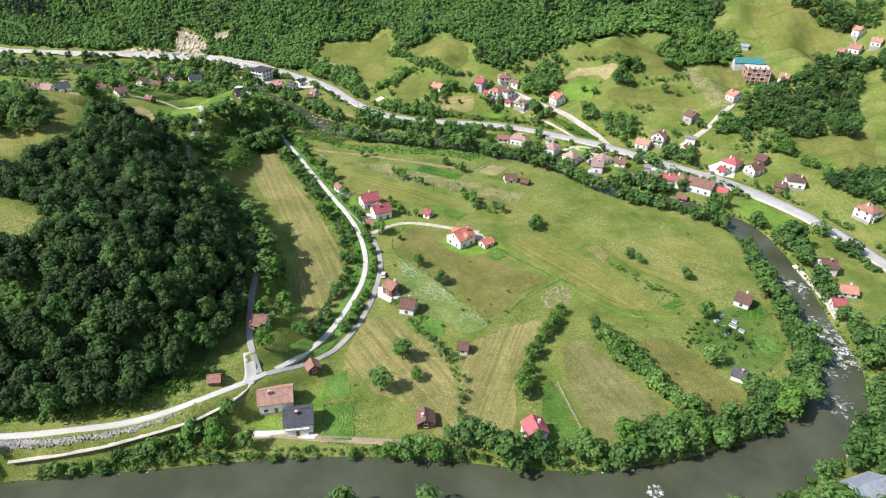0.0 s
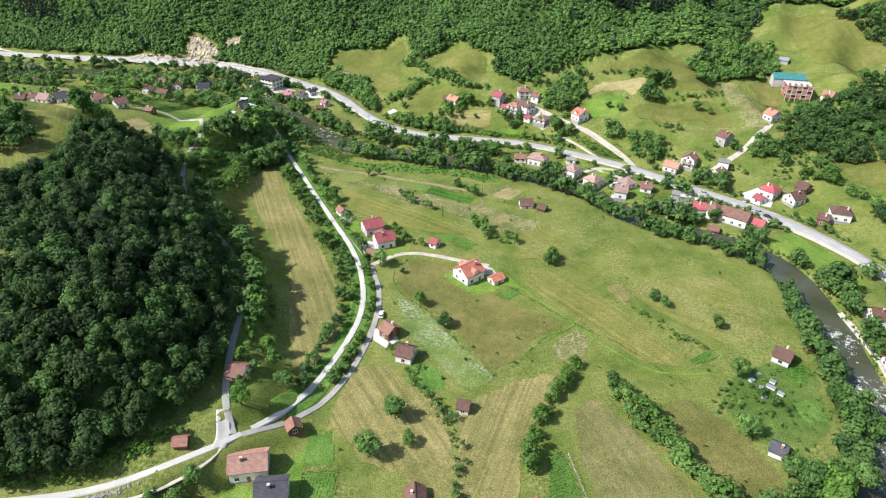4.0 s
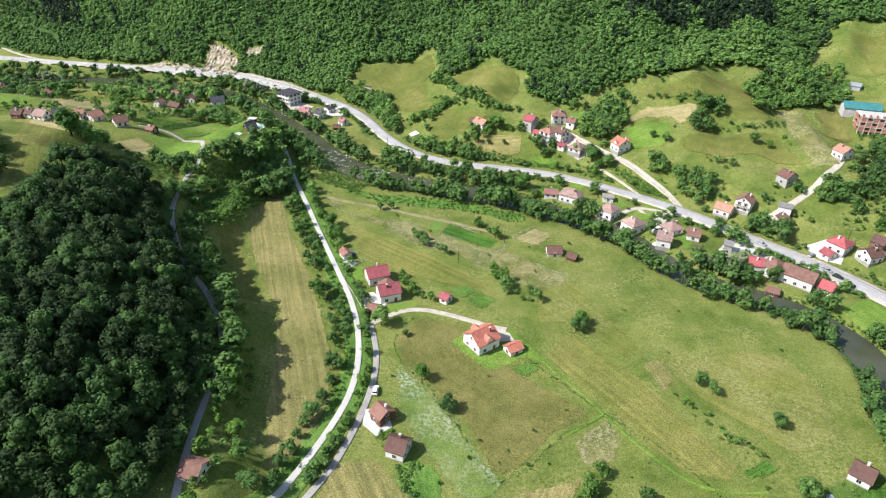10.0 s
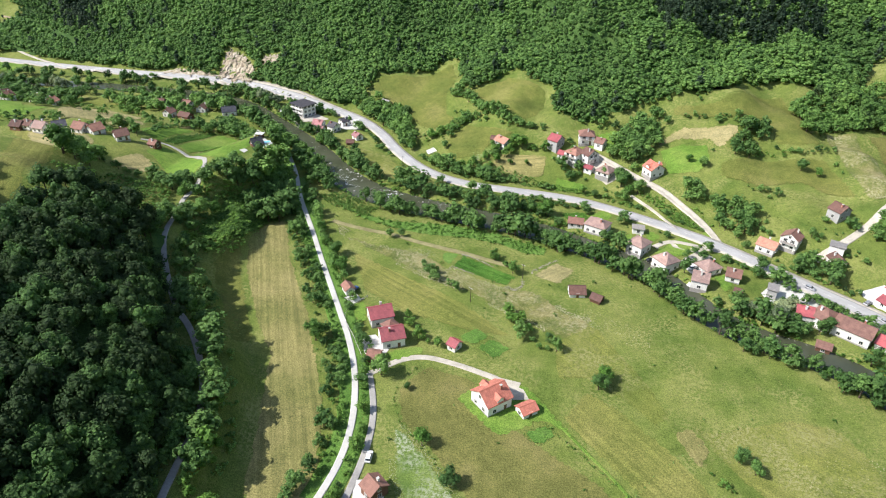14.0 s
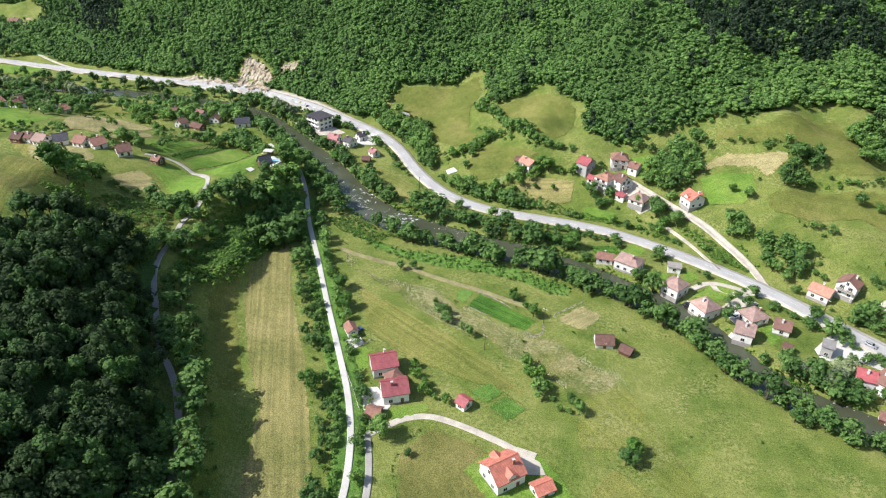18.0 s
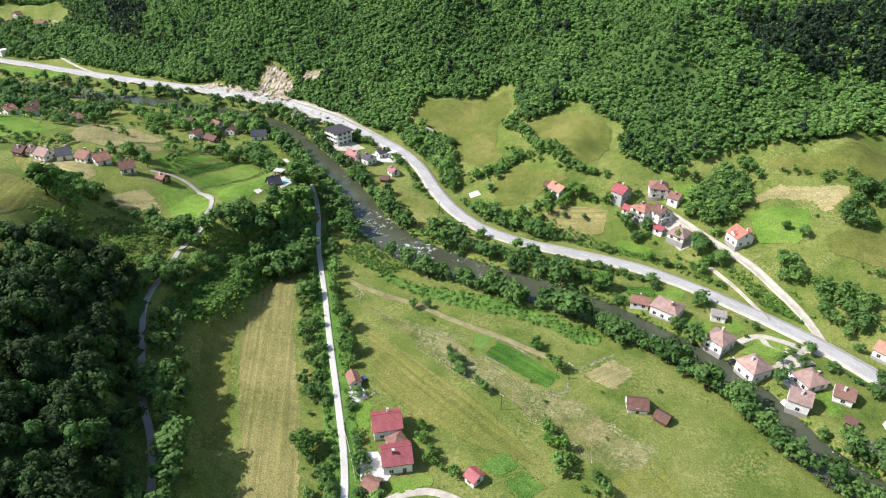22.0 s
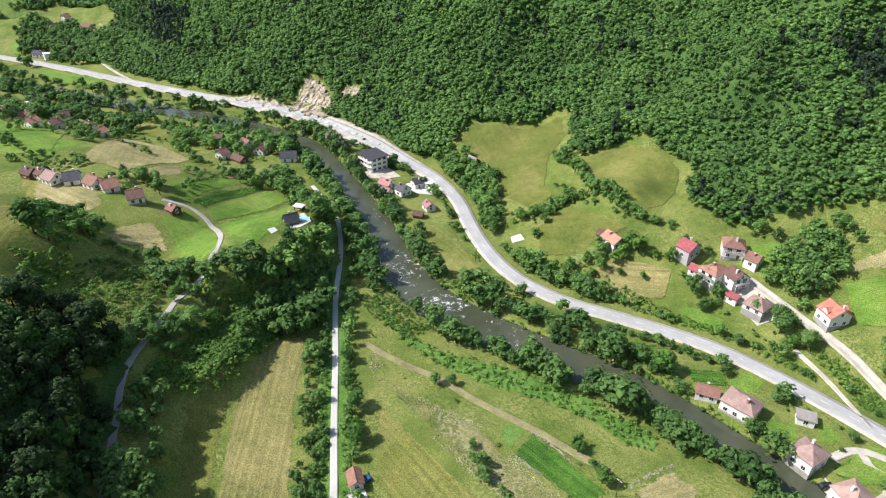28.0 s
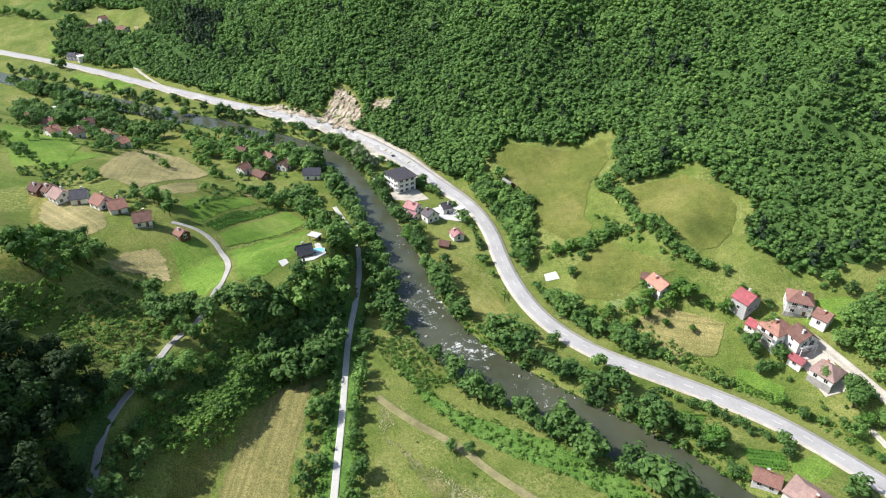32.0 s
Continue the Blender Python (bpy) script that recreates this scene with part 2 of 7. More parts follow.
def height(x, y):
    """The ground's height in metres."""
    x, y = np.asarray(x, float), np.asarray(y, float)
    d = side_of(x, y, ROAD_FINE)
    up = np.maximum(d - 6, 0)
    wide = np.interp(x, [-400, -230, -150, -100, -60, 0, 60, 100, 140, 200, 300], [8, 3, 4, 20, 75, 85, 75, 75, 105, 150, 190])
    low = np.interp(x, [-100, 0, 90, 140, 200, 300], [0.25, 0.36, 0.42, 0.32, 0.2, 0.18])
    steep = np.interp(x, [-500, -400, -250, -100, 0, 100, 300], [0.3, 0.45, 0.72, 0.65, 0.5, 0.45, 0.5])
    past = up - wide
    soft = np.where(past > 40, past, 8 * np.log1p(np.exp(np.clip(past, -80, 60) / 8)))
    z = low * np.minimum(up, wide) * ease(up / 30 + 0.3) + steep * soft
    z = z + ease(up / 60) * (1.6 + 0.03 * np.minimum(up, 150)) * swell(x, y)
    h = side_of(x, y, HILL_LINE)
    apron = 11 * ease((h + np.interp(y, [118, 135, 150, 165, 180, 195], [24, 28, 32, 40, 32, 20])) / np.interp(y, [118, 135, 150, 165, 180, 195], [14, 14, 15, 26, 20, 12]))
    hill = apron + (36 + 10 * ease((y - 215) / 50) - 27 * ease((y - 285) / 28) * ease((x + 188) / 26)) * (1 - np.exp(-np.maximum(h, 0) / 32)) * (1 + 0.06 * swell(x * 0.8, y * 0.8))
    t = side_of(x, y, TERRACE_LINE)
    run = np.interp(x, [-165, -132], [92, 11])
    terrace = np.interp(x, [-195, -130], [25.5, 22.0]) * ease(t / run) * ease((y - 300) / 40) + 0.5 * swell(x, y) * ease(t / 40)
    k = 3.0
    west = np.maximum(hill, terrace) + k * np.log1p(np.exp(-np.abs(hill - terrace) / k)) - k * np.log(2) * np.exp(-(np.minimum(hill, terrace)) / 4)
    west = np.where((hill <= 0.01) & (terrace <= 0.01), 0, west)
    z = np.where(d > 0, z, np.maximum(west, 0))
    r = np.abs(side_of(x, y, RIVER_FINE))
    w = RIVER_WIDE(y)
    south = np.maximum(78 - y - 0.02 * x, 0)
    z = z + np.where(d <= 0, 0.3 * south * ease(south / 60), 0)
    flat = 0.25 * swell(x * 1.7, y * 1.7) * ease((r - w - 2) / 15) * ease((np.abs(d) - 6) / 8)
    return z + flat - 3.4 * (1 - ease((r - w + 1) / 6.5))


WHITE_ROAD = [(-220, 113), (-160, 117), (-114.8, 122.8), (-101.3, 125.5), (-88, 129.2), (-74.3, 134.6), (-61.7, 144.2), (-54.2, 152.7), (-46.6, 163.5), (-39.2, 180.9), (-33.5, 202), (-31.5, 216),
              (-33, 233), (-40, 257), (-56, 287), (-72, 316), (-84, 339), (-101, 369), (-110, 390), (-121, 411), (-134, 430), (-160, 452)]
HILL_PATH = [(-57.5, 151), (-62.5, 160), (-67, 175), (-70, 191), (-72, 208), (-75.3, 221.5), (-84.5, 237), (-94.1, 250), (-106.7, 261.5), (-119, 278), (-126.8, 290), (-132, 304), (-135.3, 319), (-139, 335), (-138, 350),
             (-147, 366), (-168, 383), (-182, 386), (-191, 382)]
LOWER_LANE = [(-55, 151), (-45.5, 158.5), (-37.5, 168), (-31, 181), (-27.5, 196), (-25.5, 213.5), (-26, 228), (-29, 240), (-33, 250)]
RIVER_TRACK = [(-118, 117), (-107.5, 118.8), (-94, 122.2), (-85.5, 125.6), (-77.5, 128.5), (-71.5, 131.2), (-65.5, 135.5), (-60.5, 141), (-59, 146)]


def lane_beds(x, y, z):
    """Levels the ground across the lanes, so that they lie on benches along the hillside."""
    for lane in (WHITE_ROAD[1:12], HILL_PATH[1:15], LOWER_LANE[:5]):
        p = smooth_line(lane, 2.0)
        bed = height(p[:, 0], p[:, 1])
        near = np.nonzero((x > p[:, 0].min() - 8) & (x < p[:, 0].max() + 8) & (y > p[:, 1].min() - 8) & (y < p[:, 1].max() + 8))
        away = np.hypot(x[near][:, None] - p[:, 0], y[near][:, None] - p[:, 1])
        k = away.argmin(1)
        w = 1 - ease((away.min(1) - 3.0) / 4.5)
        z[near] = z[near] * (1 - w) + bed[k] * w
    return z


def height_table():
    """The ground's height on a close net, for laying things on it quickly."""
    xs, ys = np.arange(-700, 420, 2.5), np.arange(60, 760, 2.5)
    gx, gy = np.meshgrid(xs, ys)
    return xs, ys, lane_beds(gx, gy, height(gx, gy))


NET_X, NET_Y, NET_Z = height_table()


def ground_at(x, y):
    u = np.clip((np.asarray(x, float) - NET_X[0]) / 2.5, 0, len(NET_X) - 1.001)
    v = np.clip((np.asarray(y, float) - NET_Y[0]) / 2.5, 0, len(NET_Y) - 1.001)
    i, j = u.astype(int), v.astype(int)
    a, b = u - i, v - j
    return (NET_Z[j, i] * (1 - a) * (1 - b) + NET_Z[j, i + 1] * a * (1 - b) + NET_Z[j + 1, i] * (1 - a) * b + NET_Z[j + 1, i + 1] * a * b)


# ---- ground, water, roads, fields ----
from mathutils.geometry import delaunay_2d_cdt

def mesh_object(name, verts, faces, materials, parent=None, smooth=False, slots=None):
    me = bpy.data.meshes.new(name)
    me.from_pydata([tuple(v) for v in verts], [], [tuple(f) for f in faces])
    for m in materials if isinstance(materials, (list, tuple)) else [materials]:
        me.materials.append(m)
    if slots is not None:
        me.polygons.foreach_set("material_index", slots)
    if smooth:
        me.polygons.foreach_set("use_smooth", [True] * len(me.polygons))
    ob = new(name, me)
    if parent is not None:
        ob.parent = parent
    return ob


def inside(x, y, polygon):
    x, y = np.asarray(x, float), np.asarray(y, float)
    odd = np.zeros(x.shape, bool)
    for (ax, ay), (bx, by) in zip(polygon, polygon[1:] + polygon[:1]):
        cross = (ay > y) != (by > y)
        with np.errstate(divide="ignore", invalid="ignore"):
            odd ^= cross & (x < (bx - ax) * (y - ay) / (by - ay + 1e-12) + ax)
    return odd


def axis(lo, near_lo, near_hi, hi, fine, coarse):
    """Ground lines: close together in the middle, wider apart towards the horizon."""
    out, v, step = list(np.arange(near_lo, near_hi, fine)), near_hi, fine
    while v < hi:
        out.append(v)
        step = min(step * 1.25, coarse)
        v += step
    head, v, step = [], near_lo - fine, fine
    while v > lo:
        head.append(v)
        step = min(step * 1.25, coarse)
        v -= step
    return np.array(head[::-1] + out)


def ground_sheet():
    xs, ys = axis(-4000, -560, 330, 4000, 2.5, 150), axis(-3500, 95, 640, 4500, 2.5, 150)
    gx, gy = np.meshgrid(xs, ys)
    gz = lane_beds(gx, gy, height(gx, gy))
    far = np.hypot(gx + 50, gy - 300)
    gz = np.where(far > 900, np.minimum(gz, 420) * ease((2600 - far) / 1700) + 260 * ease((far - 900) / 1500), gz)
    nx, ny = len(xs), len(ys)
    verts = np.stack([gx, gy, gz], -1).reshape(-1, 3)
    i = (np.arange(ny - 1)[:, None] * nx + np.arange(nx - 1)).ravel()
    faces = np.stack([i, i + 1, i + nx + 1, i + nx], 1)
    me = bpy.data.meshes.new("ground")
    me.vertices.add(len(verts))
    me.vertices.foreach_set("co", verts.ravel())
    me.loops.add(faces.size)
    me.loops.foreach_set("vertex_index", faces.ravel().astype(np.int32))
    me.polygons.add(len(faces))
    me.polygons.foreach_set("loop_start", np.arange(0, faces.size, 4, dtype=np.int32))
    me.polygons.foreach_set("use_smooth", np.ones(len(faces), bool))
    me.update(calc_edges=True)
    me.materials.append(grass_material("valley_grass", (0.09, 0.135, 0.029), (0.132, 0.172, 0.041), (0.184, 0.208, 0.061), 0, 0, 0.05, (0.28, 0.275, 0.1)))
    return tagged(new("ground", me), "grassy valley floor with steep green slopes around it", "ground", kind="structure")


ground_sheet()


def ribbon(name, line, width, material, lift=0.12, label="", category="road", level=None, step=2.5, wide=None, thick=0.7, drape=False, flat=False):
    """A strip laid on the ground along a line, with thin edges that go into it."""
    p = smooth_line(line, step)
    run = np.gradient(p[:, :2], axis=0)
    run /= np.hypot(*run.T)[:, None]
    side = np.stack([-run[:, 1], run[:, 0]], 1)
    half = np.full(len(p), width / 2) if wide is None else wide(p)
    verts, faces, n = [], [], len(p)
    across = [-1.0, -0.75, -0.5, -0.25, 0.0, 0.25, 0.5, 0.75, 1.0]
    run_z = ground_at(p[:, 0], p[:, 1])
    if flat:
        run_z = np.convolve(np.pad(run_z, 3, mode="edge"), np.ones(7) / 7, "valid")
    for k in range(n):
        mid = run_z[k] if level is None else level
        for a in across:
            x, y = p[k, :2] + side[k] * half[k] * a
            z = mid if flat else float(ground_at(x, y)) if drape else max(mid, float(ground_at(x, y))) if level is None else level
            verts.append((x, y, z + lift))
        for a in (-1.0, 1.0):
            x, y = p[k, :2] + side[k] * half[k] * a * 1.02
            verts.append((x, y, verts[-9 if a < 0 else -2][2] - thick))
    for k in range(n - 1):
        a, b = k * 11, k * 11 + 11
        for c in range(8):
            faces.append((a + c + 1, a + c, b + c, b + c + 1))
        faces.append((a, a + 9, b + 9, b))
        faces.append((a + 10, a + 8, b + 8, b + 10))
    ob = mesh_object(name, verts, faces, material, smooth=True)
    ob.data.attributes.new("edge", "FLOAT", "POINT").data.foreach_set("value", np.full(len(verts), 0.62, np.float32))
    return tagged(ob, label, category, kind="structure")


def water_material():
    m, tree, b = nodes_of("river_water", 0.12, 0.32)
    broad = noise_node(tree, 0.05, 4, 0.6)
    colour = ramp_node(tree, broad, [(0.35, (0.05, 0.058, 0.035)), (0.65, (0.08, 0.087, 0.056))])
    speed = tree.nodes.new("ShaderNodeAttribute")
    speed.attribute_name = "rapid"
    foam = noise_node(tree, 0.35, 6, 0.8)
    add = tree.nodes.new("ShaderNodeMath")
    add.operation = "ADD"
    link(tree, foam, add.inputs[0])
    link(tree, speed.outputs["Fac"], add.inputs[1])
    white = ramp_node(tree, add.outputs[0], [(0.76, (0, 0, 0)), (0.9, (1, 1, 1))])
    link(tree, mix_node(tree, white, colour, (0.75, 0.77, 0.76)), b.inputs["Base Color"])
    link(tree, ramp_node(tree, white, [(0, (0.1,) * 3), (1, (0.7,) * 3)]), b.inputs["Roughness"])
    bump_node(tree, noise_node(tree, 0.9, 4, 0.6), 0.35, 0.12, b)
    return m


RAPIDS = [(139, 178, 24, 0.28), (143, 215, 14, 0.25), (-88, 400, 24, 0.22), (-62, 381, 18, 0.24), (-30, 371, 18, 0.18), (-118, 435, 20, 0.16), (60, 114, 4, 0.28),
          (100, 297, 14, 0.16), (-215, 513, 20, 0.15), (128, 148, 10, 0.22)]


def river_sheet():
    p = smooth_line(RIVER_LINE, 3.0)
    run = np.gradient(p, axis=0)
    run /= np.hypot(*run.T)[:, None]
    side = np.stack([-run[:, 1], run[:, 0]], 1)
    verts, faces, cols = [], [], 13
    for k in range(len(p)):
        half = float(RIVER_WIDE(p[k, 1])) + 3.4
        for c in range(cols):
            x, y = p[k] + side[k] * half * (2 * c / (cols - 1) - 1)
            verts.append((x, y, -1.55))
    for k in range(len(p) - 1):
        for c in range(cols - 1):
            a = k * cols + c
            faces.append((a + 1, a, a + cols, a + cols + 1))
    ob = mesh_object("river", verts, faces, water_material(), smooth=True)
    at = np.array(verts)
    rapid = np.zeros(len(at))
    for x, y, r, v in RAPIDS:
        rapid = np.maximum(rapid, v * ease(1.3 - np.hypot(at[:, 0] - x, at[:, 1] - y) / r))
    layer = ob.data.attributes.new("rapid", "FLOAT", "POINT")
    layer.data.foreach_set("value", rapid)
    return tagged(ob, "murky green-brown river with white rapids", "water", kind="structure")


river_sheet()
MAIN_ROAD = [p for p in ROAD_LINE]
ribbon("road_shoulder", MAIN_ROAD, 8.2, GRAVEL, 0.3, "dusty gravel shoulder of the valley road", wide=lambda p: np.interp(p[:, 0], [-300, -230, -170, -120, -90, 60, 120, 150, 190], [4.0, 7.0, 8.0, 5.0, 3.9, 3.7, 4.6, 6.0, 3.9]))
ribbon("road", MAIN_ROAD, 8.2, ASPHALT, 0.4, "wide pale asphalt valley road with gravel shoulders", wide=lambda p: np.interp(p[:, 0], [-230, -170, -90, 60, 120, 150, 190], [3.0, 3.6, 3.1, 2.9, 3.3, 3.6, 3.1]))
ribbon("verge", WHITE_ROAD[8:19], 10.0, field_material("weeds", 0.0), 0.1, "rank green weeds along the lane", "verge", drape=True, thick=0.3)
ribbon("road", WHITE_ROAD, 2.1, CONCRETE_ROAD, 0.3, "narrow pale concrete lane across the fields", flat=True, thick=1.6)
ribbon("road", HILL_PATH, 2.1, LANE, 0.26, drape=True, thick=0.5, label="narrow grey lane climbing along the wooded hill")
ribbon("road_junction", [(-62, 157), (-60.8, 153), (-59.5, 149), (-59.5, 145)], 3.6, CONCRETE_ROAD, 0.2, drape=True, thick=0.5, label="pale worn paving where the lanes meet")
ribbon("road", LOWER_LANE, 2.0, LANE, 0.22, drape=True, thick=0.5, label="grey village lane beside the pale lane")
ribbon("road", [(-33, 250), (-29, 254), (-24, 259), (-16, 262), (-7, 260), (3, 257), (11, 254), (15, 250)], 2.3, GRAVEL, 0.13, "gravel drive to the white house")
ribbon("road", [(101, 357), (97, 374), (82, 393), (68, 407), (55, 417), (42, 426), (30, 424)], 3.4, GRAVEL, 0.2, "pale gravel side road up to the hamlet")
ribbon("road", [(86, 364), (80, 376), (74, 386), (64, 397)], 1.3, GRAVEL, 0.4, "dirt track through the bushes above the road")
ribbon("road", [(136, 348), (146, 354), (156, 362), (166, 371), (178, 384), (188, 400), (192, 412)], 3.4, GRAVEL, 0.2, "gravel road up the slope")
ribbon("road", RIVER_TRACK, 1.9, GRAVEL, 0.24, "gravel track down to the river", flat=True, thick=0.25)
ribbon("road", [(-56, 131), (-46, 131), (-36, 130), (-23, 129.5), (4, 128)], 2.4, DIRT, 0.12, "dirt track along the river bank")
ribbon("road", [(102.5, 353.0), (95.5, 353.5), (89.0, 356.0), (78.0, 359.0), (70.5, 351.5)], 2.6, GRAVEL, 0.22, "pale gravel drive between the riverside houses")
FIELDS = {}
FIELDS["hay_strip"] = ("hay", [(-99.5, 345), (-109, 337), (-105, 315.5), (-100, 301.5), (-90.5, 285), (-81.5, 269.5), (-70, 254), (-61.5, 225), (-56, 201.5), (-47.5, 180.5), (-42.5, 178.5), (-37.5, 193), (-37.5, 212), (-43, 234), (-57.5, 264.5), (-63.5, 277.5), (-74, 295.5), (-85, 315), (-92.5, 332.5)])
FIELDS["uncut_strip"] = ("pasture", [(-118, 307), (-108, 316.5), (-107.5, 332), (-109, 336.5), (-105, 315.5), (-100, 301.5), (-90.5, 285), (-81.5, 269.5), (-75.5, 259), (-83.5, 251.5), (-98.5, 274), (-109, 289)])
FIELDS["brown_meadow"] = ("brown", [(-24, 245), (-16, 259), (2, 255), (17, 236), (48, 215), (33, 204), (25, 191), (15, 185), (4, 206), (-9, 221), (-20, 231)])
FIELDS["flower_strip"] = ("flowers", [(-23, 234.5), (-11.5, 225.5), (1.5, 210.5), (20, 186), (17, 179.5), (7.5, 177), (-3, 189), (-16.5, 209)])
FIELDS["hay_middle"] = ("hay", [(6, 172), (24, 184.5), (40, 191), (35, 172.5), (26, 159), (24.5, 142), (22, 128), (7.5, 128), (6, 150)])
FIELDS["hay_orchard"] = ("hay", [(-30, 188), (-17, 189), (2, 170), (8, 144), (7, 133), (-1, 130), (-8, 143), (-21, 148), (-34, 163)])
FIELDS["cut_meadow"] = ("rough", [(40, 173), (50, 182), (59, 169), (67, 155), (73, 144.5), (76, 134), (58, 133), (49, 128), (43.5, 134), (39.6, 152)])
FIELDS["stubble_field"] = ("brown", [(61, 173.5), (80, 182.5), (91.5, 169), (99, 153.5), (99, 140), (96, 135), (82, 131), (78, 142), (70, 158)])
FIELDS["maize_block"] = ("weeds", [(-37, 144), (-26.3, 145), (-24.6, 126), (-35.6, 129)])
FIELDS["maize_strip"] = ("weeds", [(33, 155.4), (37, 156), (42, 136), (42, 129), (33, 129), (31, 138)])
FIELDS["house_lawn"] = ("lawn", [(-3.5, 243.5), (1.5, 251), (15, 253.5), (20, 252.5), (28.5, 242), (33.5, 236), (29, 235.5), (25, 239), (18, 233.5), (11.5, 229.5)])
FIELDS["vegetable_patch"] = ("weeds", [(18.5, 233.5), (25.5, 238), (29.5, 233.5), (23, 228)])
FIELDS["garden_lawn"] = ("lawn", [(-46, 142), (-40, 150), (-34, 161), (-29, 148), (-36, 145), (-35, 131), (-52, 132), (-59, 134), (-55, 140), (-48, 138)])
FIELDS["bean_field"] = ("crop", [(-16, 319.5), (-12.5, 330), (-0.5, 323.5), (12, 316.5), (8, 308.5), (-4, 314)])
FIELDS["tan_square"] = ("dry", [(17, 321), (27, 332.5), (38.5, 326), (29, 312), (17, 316)])
FIELDS["east_tan"] = ("cut", [(65.5, 247), (75, 245), (99, 254.5), (115, 253), (121, 238.5), (121, 215), (116.5, 209), (100.5, 205), (92.5, 212), (78.5, 225)])
FIELDS["pale_patch"] = ("weedy", [(37, 205), (48.5, 216), (54.5, 208.5), (51, 196), (38, 192)])
FIELDS["house_vegetables"] = ("weeds", [(-7, 273.5), (-1.5, 281.5), (5.5, 276.5), (-0.5, 269.5)])
FIELDS["house_vegetables_b"] = ("weeds", [(0, 269), (5.5, 276.5), (13, 271), (7.5, 263.5)])
FIELDS["orchard_green"] = ("meadow", [(96, 192), (124, 208), (128, 193), (121, 167), (102, 153), (92, 164), (87, 178)])
FIELDS["slope_meadow_a"] = ("pasture", [(-106, 519), (-99, 535), (-78, 533), (-48, 542), (-41, 522), (-45, 501), (-42, 479), (-34, 467), (-46, 457), (-58, 464), (-74, 485), (-96, 512)])
FIELDS["slope_meadow_b"] = ("pasture", [(-34, 491), (-20.5, 499), (-7.5, 505), (5, 496), (19, 480), (18, 465), (14, 453), (6, 450), (-7, 457), (-20, 475)])
FIELDS["slope_meadow_c"] = ("pasture", [(-40, 443), (-29, 462), (-2, 445), (8, 440), (-10, 435), (-14, 422), (-35, 423)])
FIELDS["slope_hay"] = ("hay", [(-12, 416), (-3, 427), (21, 425), (20, 411), (5, 407), (-9, 410)])
FIELDS["river_meadow"] = ("cut", [(-106, 437), (-95, 441), (-73, 434), (-45, 400), (-56, 393), (-78, 407)])
FIELDS["upper_hay"] = ("dry", [(77.5, 436.5), (91.5, 442), (120.5, 439.5), (119, 431.5), (110.5, 424), (105.5, 422.5), (103.5, 429.5), (91, 431.5), (77.5, 429)])
FIELDS["upper_meadow"] = ("pasture", [(85, 456), (109.5, 455.5), (134, 471), (149, 472.5), (151, 463), (159, 444), (159, 425.5), (147.5, 423), (133.5, 425.5), (134, 438.5), (122.5, 440.5), (94.5, 445), (84.5, 447.5)])
FIELDS["pale_green"] = ("lawn", [(78, 425.5), (91, 430.5), (103.5, 428), (102.5, 414), (96, 405.5), (81.5, 406.5), (80, 416.5)])
FIELDS["right_meadow"] = ("pasture", [(104.5, 411.5), (124, 419), (142, 420.5), (159.5, 420.5), (167, 387.5), (153.5, 392.5), (142.5, 398), (121, 395), (103.5, 400.5)])
FIELDS["top_right_meadow"] = ("pasture", [(225, 525), (266, 518), (288, 470), (278, 459), (236, 456), (232, 496)])
FIELDS["knoll_meadow"] = ("pasture", [(194, 351), (252, 350), (222, 294), (211, 303), (202, 330)])
FIELDS["slope_strip"] = ("weedy", [(164, 447.5), (181.5, 448), (182.5, 440), (183.5, 385), (167, 383.5), (161.5, 421.5)])
FIELDS["roadside_lawn"] = ("lawn", [(143, 283), (159, 293), (172, 267), (171, 248), (161, 238), (158, 253), (147, 271)])
FIELDS["pool_lawn"] = ("lawn", [(-165, 384), (-161, 402), (-158, 428), (-133, 395), (-130, 385), (-130, 376), (-131, 366), (-135, 355), (-149, 370)])
FIELDS["strip_field_a"] = ("lawn", [(-204, 399), (-207, 418), (-200, 435), (-191, 434), (-191, 416), (-186, 392), (-190, 391)])
FIELDS["strip_field_b"] = ("crop", [(-185, 392), (-189.5, 414), (-184.5, 438), (-178, 438), (-180, 416), (-178, 392)])
FIELDS["strip_field_c"] = ("dry", [(-206.5, 431.5), (-202, 448), (-188, 448), (-197.5, 434.5)])
FIELDS["terrace_lawn"] = ("lawn", [(-180, 367), (-179, 380), (-170, 380), (-156, 372), (-139, 356), (-140, 351), (-146, 349), (-155, 350), (-162, 354.5), (-172, 363)])
FIELDS["terrace_hay"] = ("dry", [(-187, 345), (-190, 355), (-184, 363), (-179, 366), (-172, 362), (-163, 355), (-167, 352), (-176, 349), (-178, 339)])
FIELDS["village_hay"] = ("dry", [(-256, 400.5), (-282.5, 437.5), (-292.5, 458), (-265, 463), (-233, 450.5), (-227, 432.5), (-220, 391.5), (-247, 394.5)])
FIELDS["village_green"] = ("lawn", [(-361, 427), (-337, 438), (-299, 430), (-270, 398), (-286, 382)])
FIELDS["village_green_b"] = ("cut", [(-330, 494), (-293, 492), (-252, 490), (-251, 479), (-286, 472)])
FIELDS["far_field"] = ("lawn", [(-469, 556), (-427, 556), (-397, 556), (-399, 536), (-449, 544)])
FIELDS["hill_clearing"] = ("cut", [(-139, 174), (-131, 175), (-128, 180), (-132, 186), (-142, 193), (-152, 197), (-175, 203), (-172, 178)])
FIELDS["saddle_meadow"] = ("cut", [(-171, 319), (-171.5, 332.5), (-165, 340), (-151, 329), (-142, 317), (-148, 307), (-161.5, 308.5)])
